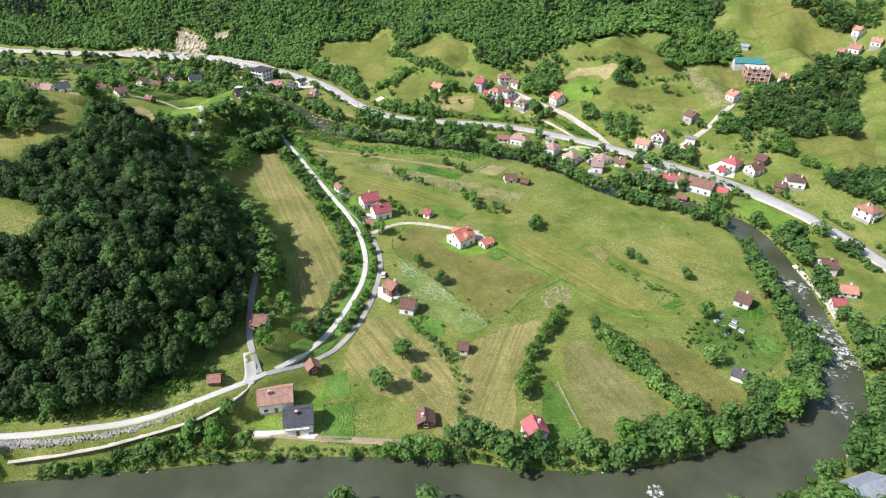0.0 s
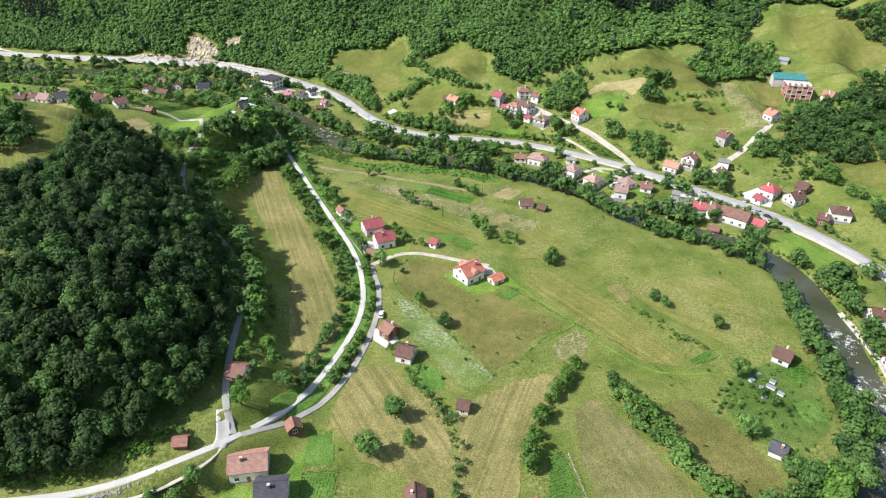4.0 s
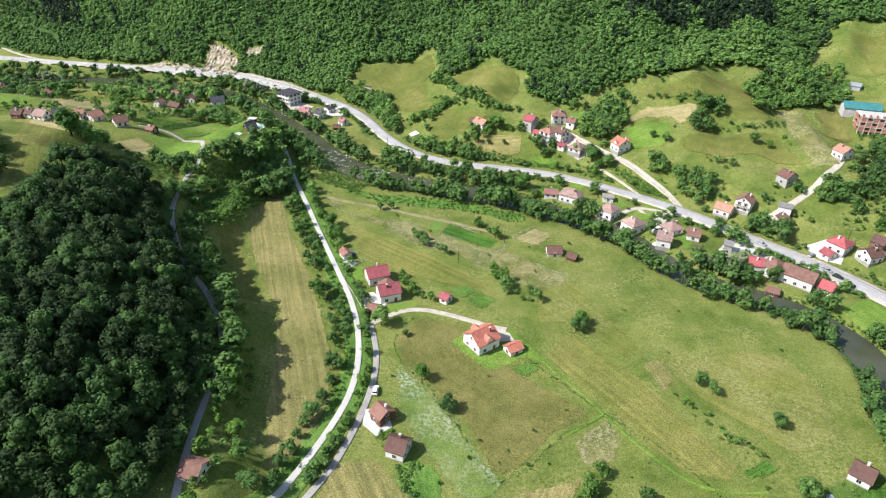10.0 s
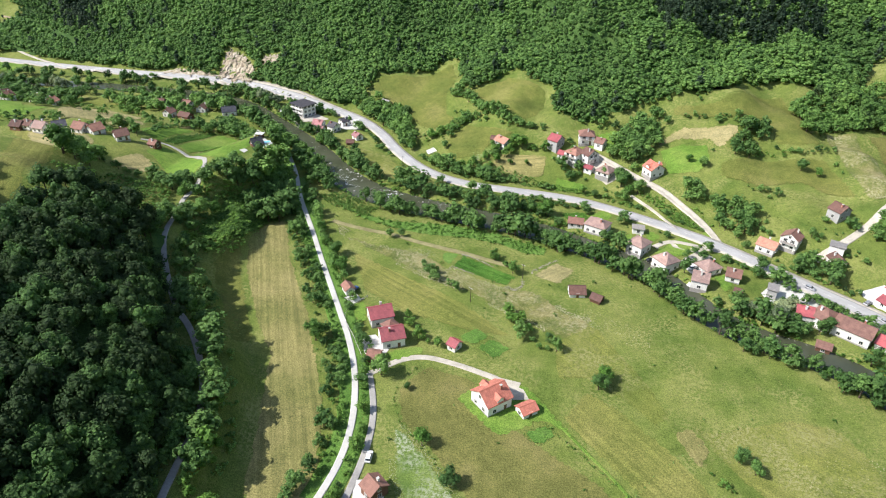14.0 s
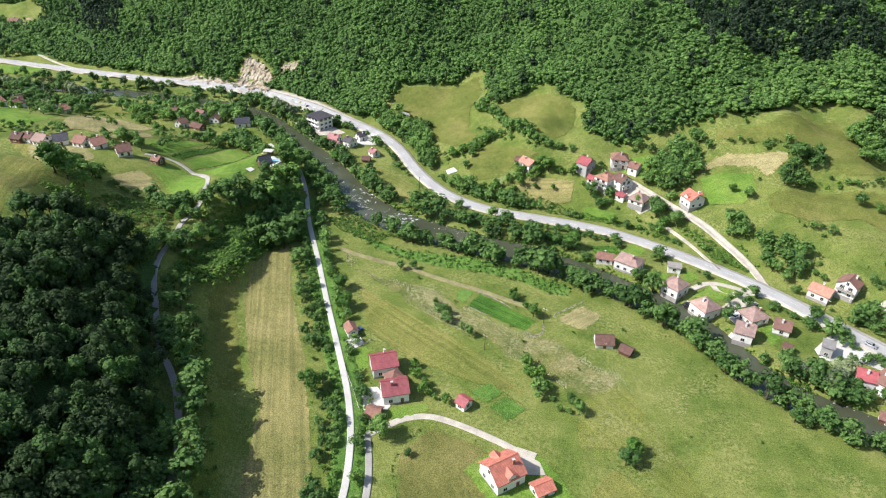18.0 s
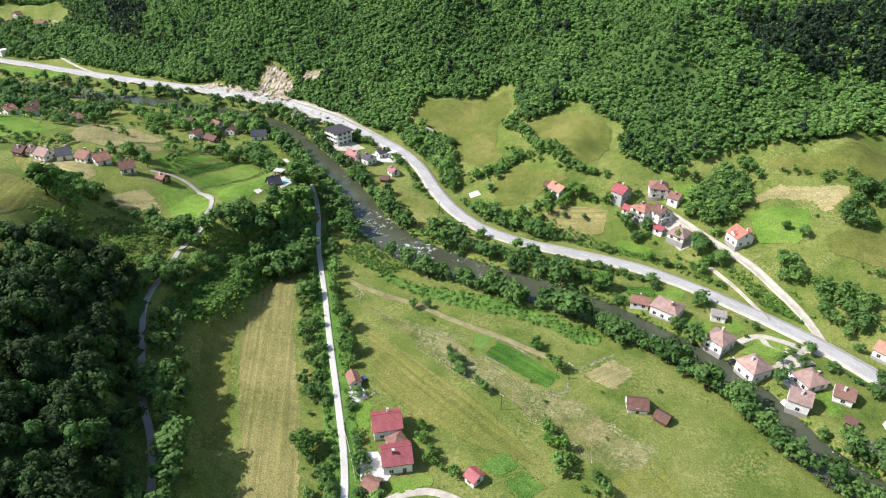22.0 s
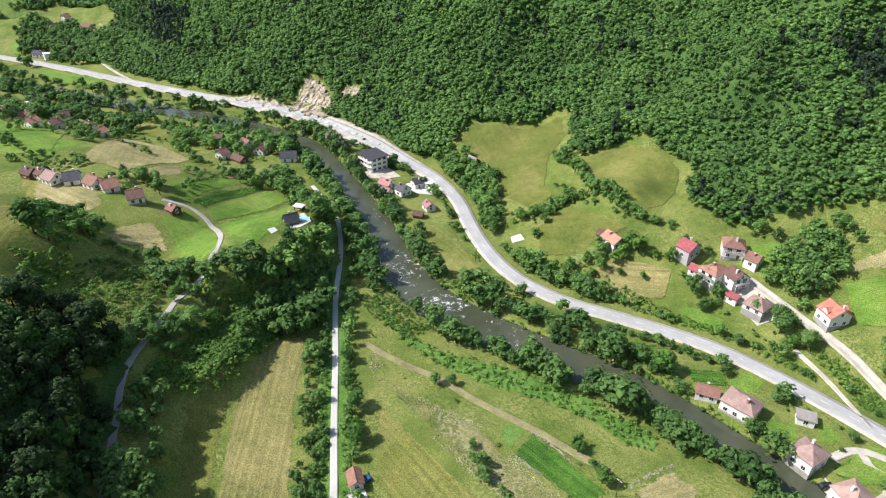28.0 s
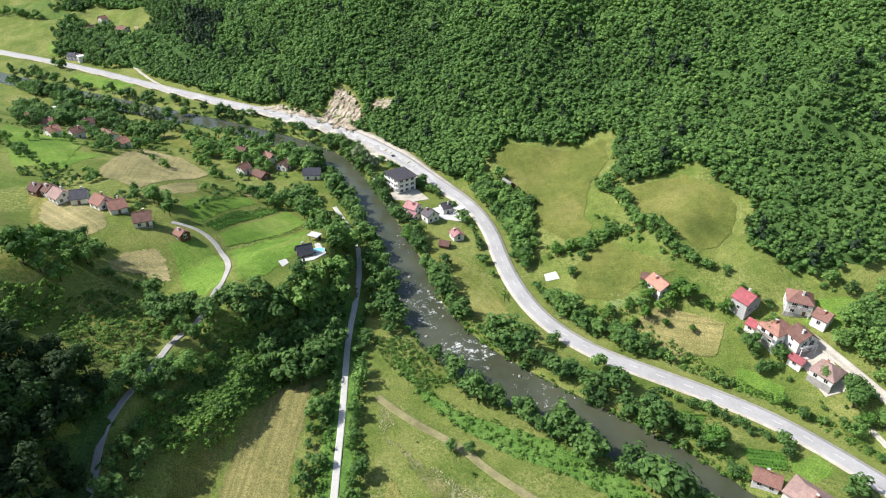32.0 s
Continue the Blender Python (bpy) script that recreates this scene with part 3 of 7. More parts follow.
FIELDS["island_lawn"] = ("lawn", [(36, 349), (43, 358), (48, 353), (41, 345)])
FIELDS["island_lawn_b"] = ("lawn", [(41, 363), (51, 360), (48, 356)])
FIELDS["bank_green"] = ("lawn", [(96, 374), (106, 355), (90, 357)])
FIELDS["bare_hill"] = ("mown", [(-187, 256), (-183, 268), (-182, 279), (-204, 314), (-225, 345), (-261, 369.5), (-243, 371.5), (-221, 363.5), (-181.5, 315), (-170.5, 286.5), (-164, 274), (-161, 259), (-166, 243), (-171, 229), (-185, 235)])

def field_patch(name, kind, outline, lift=0.1):
    """A field draped on the ground, its edge a little ragged."""
    dense = []
    for (ax, ay), (bx, by) in zip(outline, outline[1:] + outline[:1]):
        n = max(1, int(math.hypot(bx - ax, by - ay) / 2.5))
        for k in range(n):
            x, y = ax + (bx - ax) * k / n, ay + (by - ay) * k / n
            dense.append((x + 0.7 * noise.noise((x * 0.23, y * 0.23, 3)), y + 0.7 * noise.noise((x * 0.23, y * 0.23, 9))))
    dense = smooth_line(dense + dense[:1], 1.6, 2)[:-1]
    xs, ys = dense[:, 0], dense[:, 1]
    gx, gy = np.meshgrid(np.arange(xs.min(), xs.max(), 2.2), np.arange(ys.min(), ys.max(), 2.2))
    ring = [tuple(p) for p in dense]
    keep = inside(gx, gy, ring)
    pts = ring + list(zip(gx[keep].tolist(), gy[keep].tolist()))
    n = len(ring)
    done = delaunay_2d_cdt([Vector(p) for p in pts], [(k, (k + 1) % n) for k in range(n)], [], 1, 0.01)
    flat = np.array([tuple(v) for v in done[0]])
    z = ground_at(flat[:, 0], flat[:, 1]) + lift
    long = flat - flat.mean(0)
    turn = 0.5 * math.atan2(2 * float((long[:, 0] * long[:, 1]).mean()), float((long[:, 0] ** 2).mean() - (long[:, 1] ** 2).mean()))
    ob = mesh_object("field", np.c_[flat, z], done[2], field_material(kind, turn), smooth=True)
    band = 1.2 if kind in ("crop", "lawn", "hay", "stubble", "weeds") else 4.5
    away = np.hypot(flat[:, None, 0] - dense[None, :, 0], flat[:, None, 1] - dense[None, :, 1]).min(1)
    layer = ob.data.attributes.new("edge", "FLOAT", "POINT")
    layer.data.foreach_set("value", np.clip(away / band, 0.1, 1.0).astype(np.float32))
    words = {"hay": "pale mown hay field on dry ground", "stubble": "brown stubble field with bare soil", "cut": "short green meadow with yellowing grass",
             "meadow": "tall green unmown meadow", "pasture": "olive-green hillside pasture", "weeds": "bright green bed of rank weeds", "dry": "sun-bleached hay meadow", "mown": "freshly mown pale green meadow", "weedy": "weedy meadow mottled with pale seed heads", "rough": "rough brownish meadow of tall grass", "brown": "meadow of tall browning grass", "flowers": "weedy strip full of white flowers",
             "crop": "dark green crop growing in rows", "lawn": "bright green mown lawn"}
    return tagged(ob, words[kind], "field", kind="structure")


ribbon("path", [(-77.0, 348.0), (-63.0, 343.5), (-47.0, 341.5), (-31.0, 335.0), (-15.0, 332.0), (-4.0, 328.5), (6.0, 325.0), (12.0, 323.5)], 2.6, DIRT_GRASS, 0.12, "worn two-wheel track along the meadow", "path")
ribbon("path", [(26, 241.8), (38.3, 228.2), (49, 214.4), (58.5, 201.8), (68.4, 193.2), (77, 190), (90, 192)], 0.9, field_material("lawn", 0.0), 0.17, "narrow green balk between the meadows", "path")
ribbon("path", [(36, 205), (48.3, 215.4)], 0.8, field_material("lawn", 0.0), 0.17, "narrow green balk between the meadows", "path")
TRAIL = [(-481, 633), (-461, 626), (-430, 611), (-402, 598), (-371, 581)]
ribbon("path", TRAIL, 1.8, DIRT, 0.5, "bare dirt trail across the wooded slope", "path")
TRACK = [(-434, 580), (-401, 566), (-369, 554)]
ribbon("path", TRACK, 1.6, GRAVEL, 0.4, "gravel track above the valley road", "path")
FIELDS["strip_weeds"] = ("weeds", [(-124, 312), (-125.5, 337.5), (-115, 352), (-103.5, 348.5), (-107.5, 332), (-106.5, 317), (-117, 307.5)])
FIELDS["house_lawn_a"] = ("lawn", [(56, 364), (62, 359), (58, 349), (51, 355)])
FIELDS["house_lawn_b"] = ("lawn", [(72, 349), (80, 354), (84, 349), (77, 343)])
FIELDS["house_lawn_c"] = ("lawn", [(91, 331), (97, 335), (101, 328), (95, 324)])
FIELDS["terrace_green"] = ("lawn", [(-177, 391), (-179, 415), (-177, 437), (-162, 432), (-163, 405), (-167, 384)])
FIELDS["roadside_plot"] = ("crop", [(-2, 383), (8, 386), (10, 381), (0, 378)])
FIELDS["hamlet_lawn"] = ("lawn", [(34, 436), (58, 444), (64, 432), (46, 426)])
FIELDS["weed_bed"] = ("weeds", [(-82, 366), (-76, 368), (-67, 359), (-51.5, 354.5), (-36.5, 354.5), (-19, 355), (1.5, 350.5), (12.5, 346), (23.5, 342), (23, 334.5), (13.5, 335), (2.5, 341), (-14.5, 344), (-29.5, 343), (-44.5, 346), (-63, 352.5)])
FIELDS["far_pale"] = ("cut", [(-462, 490), (-449, 507), (-413, 497), (-404, 462)])
FIELDS["far_lawn"] = ("lawn", [(-540, 587), (-534, 610), (-514, 593), (-518, 575)])
FIELDS["far_strip"] = ("lawn", [(-470, 550), (-410, 552), (-383, 535), (-433, 534)])
FIELDS["village_strip"] = ("lawn", [(-286, 393), (-289, 416), (-275, 423.5), (-265, 394), (-275.5, 388)])
FIELDS["village_tan"] = ("dry", [(-219.5, 388), (-224.5, 414), (-224.5, 432), (-208, 417), (-211, 394.5)])
FIELDS["village_crop"] = ("crop", [(-300, 389), (-302, 405), (-298.5, 417), (-286, 393)])
FIELDS["far_top"] = ("meadow", [(-675, 645), (-624, 663), (-557, 637), (-586, 626), (-642, 620)])
FIELDS["flower_band"] = ("weedy", [(-74.5, 346.5), (-59, 335.5), (-44, 329.5), (-25.5, 326.5), (-16, 319), (-6.5, 313.5), (7.5, 307.5), (17, 309.5), (25, 305), (33, 296), (40.5, 293), (45.5, 281.5), (49.5, 271), (34.5, 267), (30.5, 277.5), (24.5, 281.5), (17.5, 287), (8.5, 291.5), (-9, 301.5), (-25, 308.5), (-34.5, 314), (-54, 325), (-70.5, 337.5)])
FIELDS["mown_strip"] = ("mown", [(-68, 332), (-54, 322), (-30, 309), (-6, 296), (12, 280), (17, 272), (8, 276), (-6, 277), (-29, 283), (-49, 295), (-61, 321)])
FIELDS["middle_plain"] = ("mown", [(28, 240.5), (39, 228), (50, 214.5), (59.5, 202), (69, 193), (81, 193), (86.5, 199), (77.5, 212.5), (69.5, 226), (60, 237.5), (49.5, 249), (38, 257)])
FIELDS["small_crop"] = ("crop", [(84, 198.5), (94, 204.5), (96, 200), (86.5, 195)])
FIELDS["cottage_garden"] = ("crop", [(114, 197), (124, 199), (122, 187), (115, 187)])
FIELDS["cottage_weeds"] = ("weeds", [(111, 179), (118, 182), (122, 172), (113, 170)])
FIELDS["red_house_lawn"] = ("lawn", [(-31.5, 262), (-18.5, 267.5), (-16.5, 263.5), (-22, 260), (-27.5, 256)])
FIELDS["river_lawn_a"] = ("lawn", [(67, 345), (80, 357), (89, 352), (81, 345)])
FIELDS["river_lawn_b"] = ("lawn", [(92, 327), (96, 333), (98, 325), (95, 319)])
FIELDS["bank_crop"] = ("lawn", [(-138, 440), (-128, 447), (-112, 432), (-118, 424)])
FIELDS["slope_flowers"] = ("flowers", [(-29, 427), (-14, 435), (-6, 428), (-18, 418)])
FIELDS["roadside_garden"] = ("crop", [(7, 382), (21, 386), (17, 376), (10, 376)])
FIELDS["riverside_garden"] = ("crop", [(28, 376), (41, 380), (43, 372), (33, 369)])
FIELDS["yard_crop"] = ("lawn", [(75, 356), (84, 363), (91, 356), (81, 347)])
FIELDS["slope_green"] = ("lawn", [(26, 412), (42, 406), (40, 399), (25, 400)])
FIELDS["house_green"] = ("lawn", [(41, 376), (51, 385), (55, 377), (46, 367)])
FIELDS["terrace_dry"] = ("dry", [(-246.5, 366), (-233, 371.5), (-212.5, 371.5), (-199.5, 363.5), (-201, 351.5), (-211, 346), (-231, 352)])
FIELDS["dry_patch"] = ("hay", [(62.5, 240), (69, 244.5), (74, 236), (69, 227)])
FIELDS["strip_garden"] = ("weeds", [(-8.5, 192), (0.5, 187.5), (3, 178), (-8, 177), (-13.5, 186)])
FIELDS["pasture_edge"] = ("cut", [(25.5, 277.5), (42, 292.5), (61, 259.5), (65.5, 247), (58.5, 239), (50, 250), (38, 259), (27, 255.5)])
FIELDS["bean_lawn"] = ("weeds", [(-22, 327), (-21, 330.5), (-14, 330.5), (-16.5, 320), (-20, 322)])
FIELDS["tan_corner"] = ("weedy", [(14.5, 324.5), (23.5, 336), (27, 332.5), (17, 321.5)])
FIELDS["vegetable_soil"] = ("brown", [(1.5, 267), (4, 270), (8.5, 266.5), (7, 263.5)])
FIELDS["red_house_lawn_b"] = ("lawn", [(-50.5, 286.5), (-44.5, 290.5), (-40.5, 276.5), (-45, 275)])
FIELDS["garden_beds"] = ("weeds", [(-38.5, 157), (-31, 160.5), (-27, 146.2), (-37, 145.3)])
FIELDS["brown_slope"] = ("brown", [(181.5, 442.5), (206, 455.5), (204, 423.5), (194, 411.5), (189, 416.5), (188, 437)])
FIELDS["riverside_crop"] = ("crop", [(69, 347), (78.5, 357), (87, 354.5), (91, 352), (81.5, 345), (78.5, 349), (73, 343)])
FIELDS["riverside_lawn"] = ("lawn", [(55, 356), (62, 365), (62.5, 356.5), (58, 350)])
FIELDS["riverside_lawn_b"] = ("lawn", [(66.5, 363), (71, 367), (75.5, 361.5), (70, 355)])
FIELDS["riverside_lawn_c"] = ("lawn", [(92.5, 325.5), (98, 331.5), (100, 326.5), (95, 318.5)])
for k, (name, (kind, outline)) in enumerate(FIELDS.items()):
    field_patch(name, kind, outline, (0.09 if outline[0][1] < 400 else 0.2) + 0.012 * (k % 6))


# ---- buildings ----
def box_bm(bm, lo, hi):
    (x0, y0, z0), (x1, y1, z1) = lo, hi
    v = [bm.verts.new(p) for p in ((x0, y0, z0), (x1, y0, z0), (x1, y1, z0), (x0, y1, z0), (x0, y0, z1), (x1, y0, z1), (x1, y1, z1), (x0, y1, z1))]
    for f in ((3, 2, 1, 0), (4, 5, 6, 7), (0, 1, 5, 4), (1, 2, 6, 5), (2, 3, 7, 6), (3, 0, 4, 7)):
        bm.faces.new([v[k] for k in f])
    return v


def part(name, bm, material, parent, label="", bevel=0.0):
    if bevel:
        bmesh.ops.bevel(bm, geom=bm.edges[:], offset=bevel, segments=1, affect="EDGES")
    me = bpy.data.meshes.new(name)
    bm.to_mesh(me)
    bm.free()
    me.materials.append(material)
    ob = new(name, me)
    ob.parent = parent
    return tagged(ob, label)


def box_part(name, lo, hi, material, parent, label="", bevel=0.0):
    bm = bmesh.new()
    box_bm(bm, lo, hi)
    return part(name, bm, material, parent, label, bevel)


def roof_material(name, colour, metal=False):
    """Roofing in courses: rows of tiles or ribs of sheet, faded and stained."""
    m, tree, b = nodes_of(name, 0.45 if metal else 0.8, 0.4 if metal else 0.2)
    co = tree.nodes.new("ShaderNodeTexCoord")
    wave = tree.nodes.new("ShaderNodeTexWave")
    wave.bands_direction = "X" if metal else "Y"
    wave.inputs["Scale"].default_value = 1.2
    wave.inputs["Distortion"].default_value = 0.6
    link(tree, co.outputs["Object"], wave.inputs["Vector"])
    info = tree.nodes.new("ShaderNodeObjectInfo")
    tone = ramp_node(tree, info.outputs["Random"], [(0, (0.78, 0.8, 0.82)), (1, (1.22, 1.16, 1.12))])
    c = mix_node(tree, 1.0, colour, tone, "MULTIPLY")
    stain = ramp_node(tree, noise_node(tree, 0.7, 5, 0.7), [(0.3, (0.66, 0.66, 0.68)), (0.7, (1.22, 1.2, 1.16))])
    c = mix_node(tree, 0.9, c, stain, "MULTIPLY")
    rows = ramp_node(tree, wave.outputs["Fac"], [(0.1, (0.75,) * 3), (0.6, (1.1,) * 3)])
    link(tree, mix_node(tree, 0.7, c, rows, "MULTIPLY"), b.inputs["Base Color"])
    bump_node(tree, wave.outputs["Fac"], 0.5, 0.06, b)
    return m


ROOFS = {
    "rust": roof_material("rust_tiles", (0.27, 0.15, 0.12)), "tan": roof_material("faded_tiles", (0.36, 0.25, 0.22)), "orange": roof_material("orange_tiles", (0.42, 0.22, 0.165)),
    "bright": roof_material("bright_orange_tiles", (0.52, 0.195, 0.145)), "red": roof_material("red_sheet", (0.4, 0.105, 0.115), True), "brown": roof_material("brown_tiles", (0.155, 0.09, 0.075)),
    "slate": roof_material("slate_grey_tiles", (0.085, 0.088, 0.105)), "dark": roof_material("dark_sheet", (0.07, 0.065, 0.075), True), "grey": roof_material("grey_sheet", (0.28, 0.27, 0.26), True),
    "silver": roof_material("silver_sheet", (0.3, 0.34, 0.4), True), "teal": roof_material("teal_sheet", (0.06, 0.24, 0.25), True), "pink": roof_material("pink_sheet", (0.42, 0.2, 0.2), True),
    "clay": roof_material("worn_clay_tiles", (0.46, 0.27, 0.21)), "white": roof_material("white_sheet", (0.72, 0.72, 0.7), True)}
ROOF_WORDS = {"clay": "worn pale clay-tiled", "rust": "rusty red tiled", "tan": "faded reddish tiled", "orange": "orange tiled", "bright": "bright orange-red tiled", "red": "red sheet-metal", "brown": "brown tiled",
              "slate": "dark slate-grey", "dark": "dark sheet-metal", "grey": "grey sheet", "silver": "silvery sheet-metal", "teal": "teal sheet-metal", "pink": "pinkish sheet", "white": "white sheet"}
WALLS = {"white": plain_material("white_render", (0.74, 0.72, 0.68), 0.85, 0.1, 0.7, 0.2, 0, 0, 0.1), "wood": plain_material("dark_boards", (0.16, 0.085, 0.055), 0.85, 0.3, 1.5, 0.2, 0, 0, 0.2),
         "grey": plain_material("grey_render", (0.42, 0.41, 0.4), 0.9, 0.15, 0.8, 0.2, 0, 0, 0.1), "silver": plain_material("silver_wall", (0.5, 0.52, 0.55), 0.5, 0.1, 0.8, 0.4)}
WALL_WORDS = {"white": "white rendered", "wood": "dark wooden", "grey": "grey rendered", "silver": "silvery metal"}
PLINTH = plain_material("stone_plinth", (0.34, 0.32, 0.3), 0.9, 0.2, 1.0)
FRAME = plain_material("window_frame", (0.62, 0.6, 0.56), 0.6, 0.05, 1.0)
DOOR = plain_material("door_wood", (0.17, 0.09, 0.05), 0.6, 0.2, 2.0)
BRICK = plain_material("red_brick", (0.4, 0.18, 0.13), 0.9, 0.2, 1.0)
CONCRETE = plain_material("concrete", (0.5, 0.49, 0.46), 0.92, 0.14, 0.8)
RAIL = plain_material("painted_rail", (0.3, 0.26, 0.23), 0.6, 0.1, 1.0)


def glass_material():
    m, tree, b = nodes_of("window_glass", 0.08, 0.6)
    b.inputs["Base Color"].default_value = (0.025, 0.03, 0.035, 1)
    return m


GLASS = glass_material()


def window_meshes():
    """One window's frame and pane, 1.2 m by 1.3 m, looking along -y."""
    bm = bmesh.new()
    for lo, hi in (((-0.66, -0.09, -0.72), (-0.56, 0.06, 0.72)), ((0.56, -0.09, -0.72), (0.66, 0.06, 0.72)), ((-0.56, -0.09, 0.62), (0.56, 0.06, 0.72)),
                   ((-0.72, -0.16, -0.74), (0.72, 0.06, -0.62)), ((-0.04, -0.07, -0.62), (0.04, 0.06, 0.62))):
        box_bm(bm, lo, hi)
    frame_me = bpy.data.meshes.new("window")
    bm.to_mesh(frame_me)
    bm.free()
    frame_me.materials.append(FRAME)
    bm = bmesh.new()
    box_bm(bm, (-0.57, -0.045, -0.63), (0.57, 0.02, 0.63))
    pane_me = bpy.data.meshes.new("pane")
    bm.to_mesh(pane_me)
    bm.free()
    pane_me.materials.append(GLASS)
    return frame_me, pane_me


WINDOW_ME, PANE_ME = window_meshes()


def add_window(parent, x, y, z, turn, wide=1.0):
    w = new("window", WINDOW_ME)
    w.parent = parent
    w.matrix_basis = pose(x, y, z, 0, 0, turn) @ Matrix.Diagonal((wide, 1, 1, 1))
    p = new("pane", PANE_ME)
    p.parent = w
    return w


BUILT = [(-125, 386, 7.5)]
HOUSE_KINDS = {"house": "house", "small_house": "cottage", "long_house": "terraced house", "hotel": "hotel", "barn": "barn", "small_barn": "barn", "shed": "shed", "annex": "annex", "garage": "garage",
               "warehouse": "warehouse", "carport": "carport"}


def house(x, y, turn, length, depth, eave, rise, style, roof, wall, kind):
    """A building with its ridge along its own x axis; length and depth are those of the walls."""
    rng = random.Random(int(x * 7 + y * 13))
    z = float(ground_at(x, y))
    eave = eave * (0.86 if style != "flat" else 1.0)
    corner = [float(ground_at(x + dx, y + dy)) for dx in (-5, 5) for dy in (-5, 5)]
    sink = min(0.0, min(corner) - z) - 0.5
    words = HOUSE_KINDS[kind]
    tall = "two-storey " if eave > 4.4 and kind in ("house", "long_house") else ""
    shape = {"gable": "gable roof", "hip": "hipped roof", "flat": "flat roof"}[style]
    base = tagged(new(kind, None), f"{tall}{WALL_WORDS[wall]} {words} with {ROOF_WORDS[roof]} {shape}", words, "village houses" if kind in ("house", "long_house", "small_house") else "")
    base.matrix_world = pose(x, y, z, 0, 0, turn)
    BUILT.append((x, y, max(length, depth) / 2))
    a, b, over, thick = length / 2, depth / 2, 0.42 if kind != "hotel" else 1.0, 0.22
    open_front = kind == "carport"
    bm = bmesh.new()
    if open_front:
        for sx in (-1, 1):
            for sy in (-1, 1):
                bm2 = bmesh.new()
                box_bm(bm2, (sx * (a - 0.3) - 0.12, sy * (b - 0.3) - 0.12, sink), (sx * (a - 0.3) + 0.12, sy * (b - 0.3) + 0.12, eave))
                part("post", bm2, WALLS[wall], base)
        box_bm(bm, (-a, b - 0.2, sink), (a, b, eave - 0.1))
    elif style == "gable":
        pts = []
        for sx in (-a, a):
            pts.append([bm.verts.new(p) for p in ((sx, -b, sink), (sx, b, sink), (sx, b, eave), (sx, 0, eave + rise - 0.12), (sx, -b, eave))])
        bm.faces.new(pts[0][::-1])
        bm.faces.new(pts[1])
        for k in range(5):
            bm.faces.new((pts[0][k], pts[0][(k + 1) % 5], pts[1][(k + 1) % 5], pts[1][k]))
        bmesh.ops.recalc_face_normals(bm, faces=bm.faces[:])
    else:
        box_bm(bm, (-a, -b, sink), (a, b, eave))
    part("wall", bm, WALLS[wall], base)
    if wall == "white" and kind in ("house", "long_house", "hotel"):
        box_part("plinth", (-a - 0.05, -b - 0.05, sink), (a + 0.05, b + 0.05, 0.45), PLINTH, base)
    bm = bmesh.new()
    if style == "flat":
        box_bm(bm, (-a - over, -b - over, eave), (a + over, b + over, eave + 0.3))
        part("roof", bm, ROOFS[roof], base, bevel=0.03)
    elif style == "gable":
        drop = over * rise / b
        for side, tag in ((-1, "roof_slope"), (1, "roof_slope")):
            low, rows, lift = (side * (b + over), eave - drop), max(6, int(b / 0.5)), 0.04
            line = []
            for k in range(rows):
                for u, up in ((k / rows, lift), ((k + 1) / rows, 0.0)):
                    line.append((low[0] * (1 - u), low[1] + (eave + rise - low[1]) * u + thick + up))
            line += [(0.0, eave + rise), (low[0], low[1])]
            bm = bmesh.new()
            ends = [[bm.verts.new((px, py, pz)) for py, pz in line] for px in (-a - over, a + over)]
            bm.faces.new(ends[0])
            bm.faces.new(ends[1][::-1])
            for k in range(len(line)):
                n = (k + 1) % len(line)
                bm.faces.new((ends[0][k], ends[0][n], ends[1][n], ends[1][k]))
            bmesh.ops.recalc_face_normals(bm, faces=bm.faces[:])
            part(tag, bm, ROOFS[roof], base)
        box_part("ridge_cap", (-a - over, -0.16, eave + rise + 0.1), (a + over, 0.16, eave + rise + 0.34), ROOFS[roof], base, bevel=0.06)
    else:
        flat_run = max(a - 0.85 * b, 0.2)
        drop = over * rise / b
        e, r = eave - drop, eave + rise
        ring = [(-a - over, -b - over), (a + over, -b - over), (a + over, b + over), (-a - over, b + over)]
        lo = [(px, py, e) for px, py in ring]
        top = [(-flat_run, 0, r), (flat_run, 0, r)]
        for quad in ((lo[0], lo[1], top[1], top[0]), (lo[1], lo[2], top[1]), (lo[2], lo[3], top[0], top[1]), (lo[3], lo[0], top[0])):
            bm = bmesh.new()
            up = [bm.verts.new((p[0], p[1], p[2] + thick)) for p in quad]
            dn = [bm.verts.new(p) for p in quad]
            bm.faces.new(up)
            bm.faces.new(dn[::-1])
            for k in range(len(quad)):
                bm.faces.new((up[k], dn[k], dn[(k + 1) % len(quad)], up[(k + 1) % len(quad)]))
            bmesh.ops.recalc_face_normals(bm, faces=bm.faces[:])
            part("roof_slope", bm, ROOFS[roof], base)
        box_part("ridge_cap", (-flat_run, -0.16, r + 0.1), (flat_run, 0.16, r + 0.33), ROOFS[roof], base, bevel=0.06)
    if kind in ("house", "long_house", "small_house"):
        cx, cy = rng.uniform(-0.5, 0.5) * a, rng.choice((-1, 1)) * 0.35 * b
        top = eave + rise + 0.7
        chimney = box_part("chimney", (cx - 0.3, cy - 0.3, eave + rise * 0.4), (cx + 0.3, cy + 0.3, top), BRICK if rng.random() < 0.5 else WALLS["white"], base)
        box_part("cap", (cx - 0.4, cy - 0.4, top), (cx + 0.4, cy + 0.4, top + 0.12), CONCRETE, chimney)
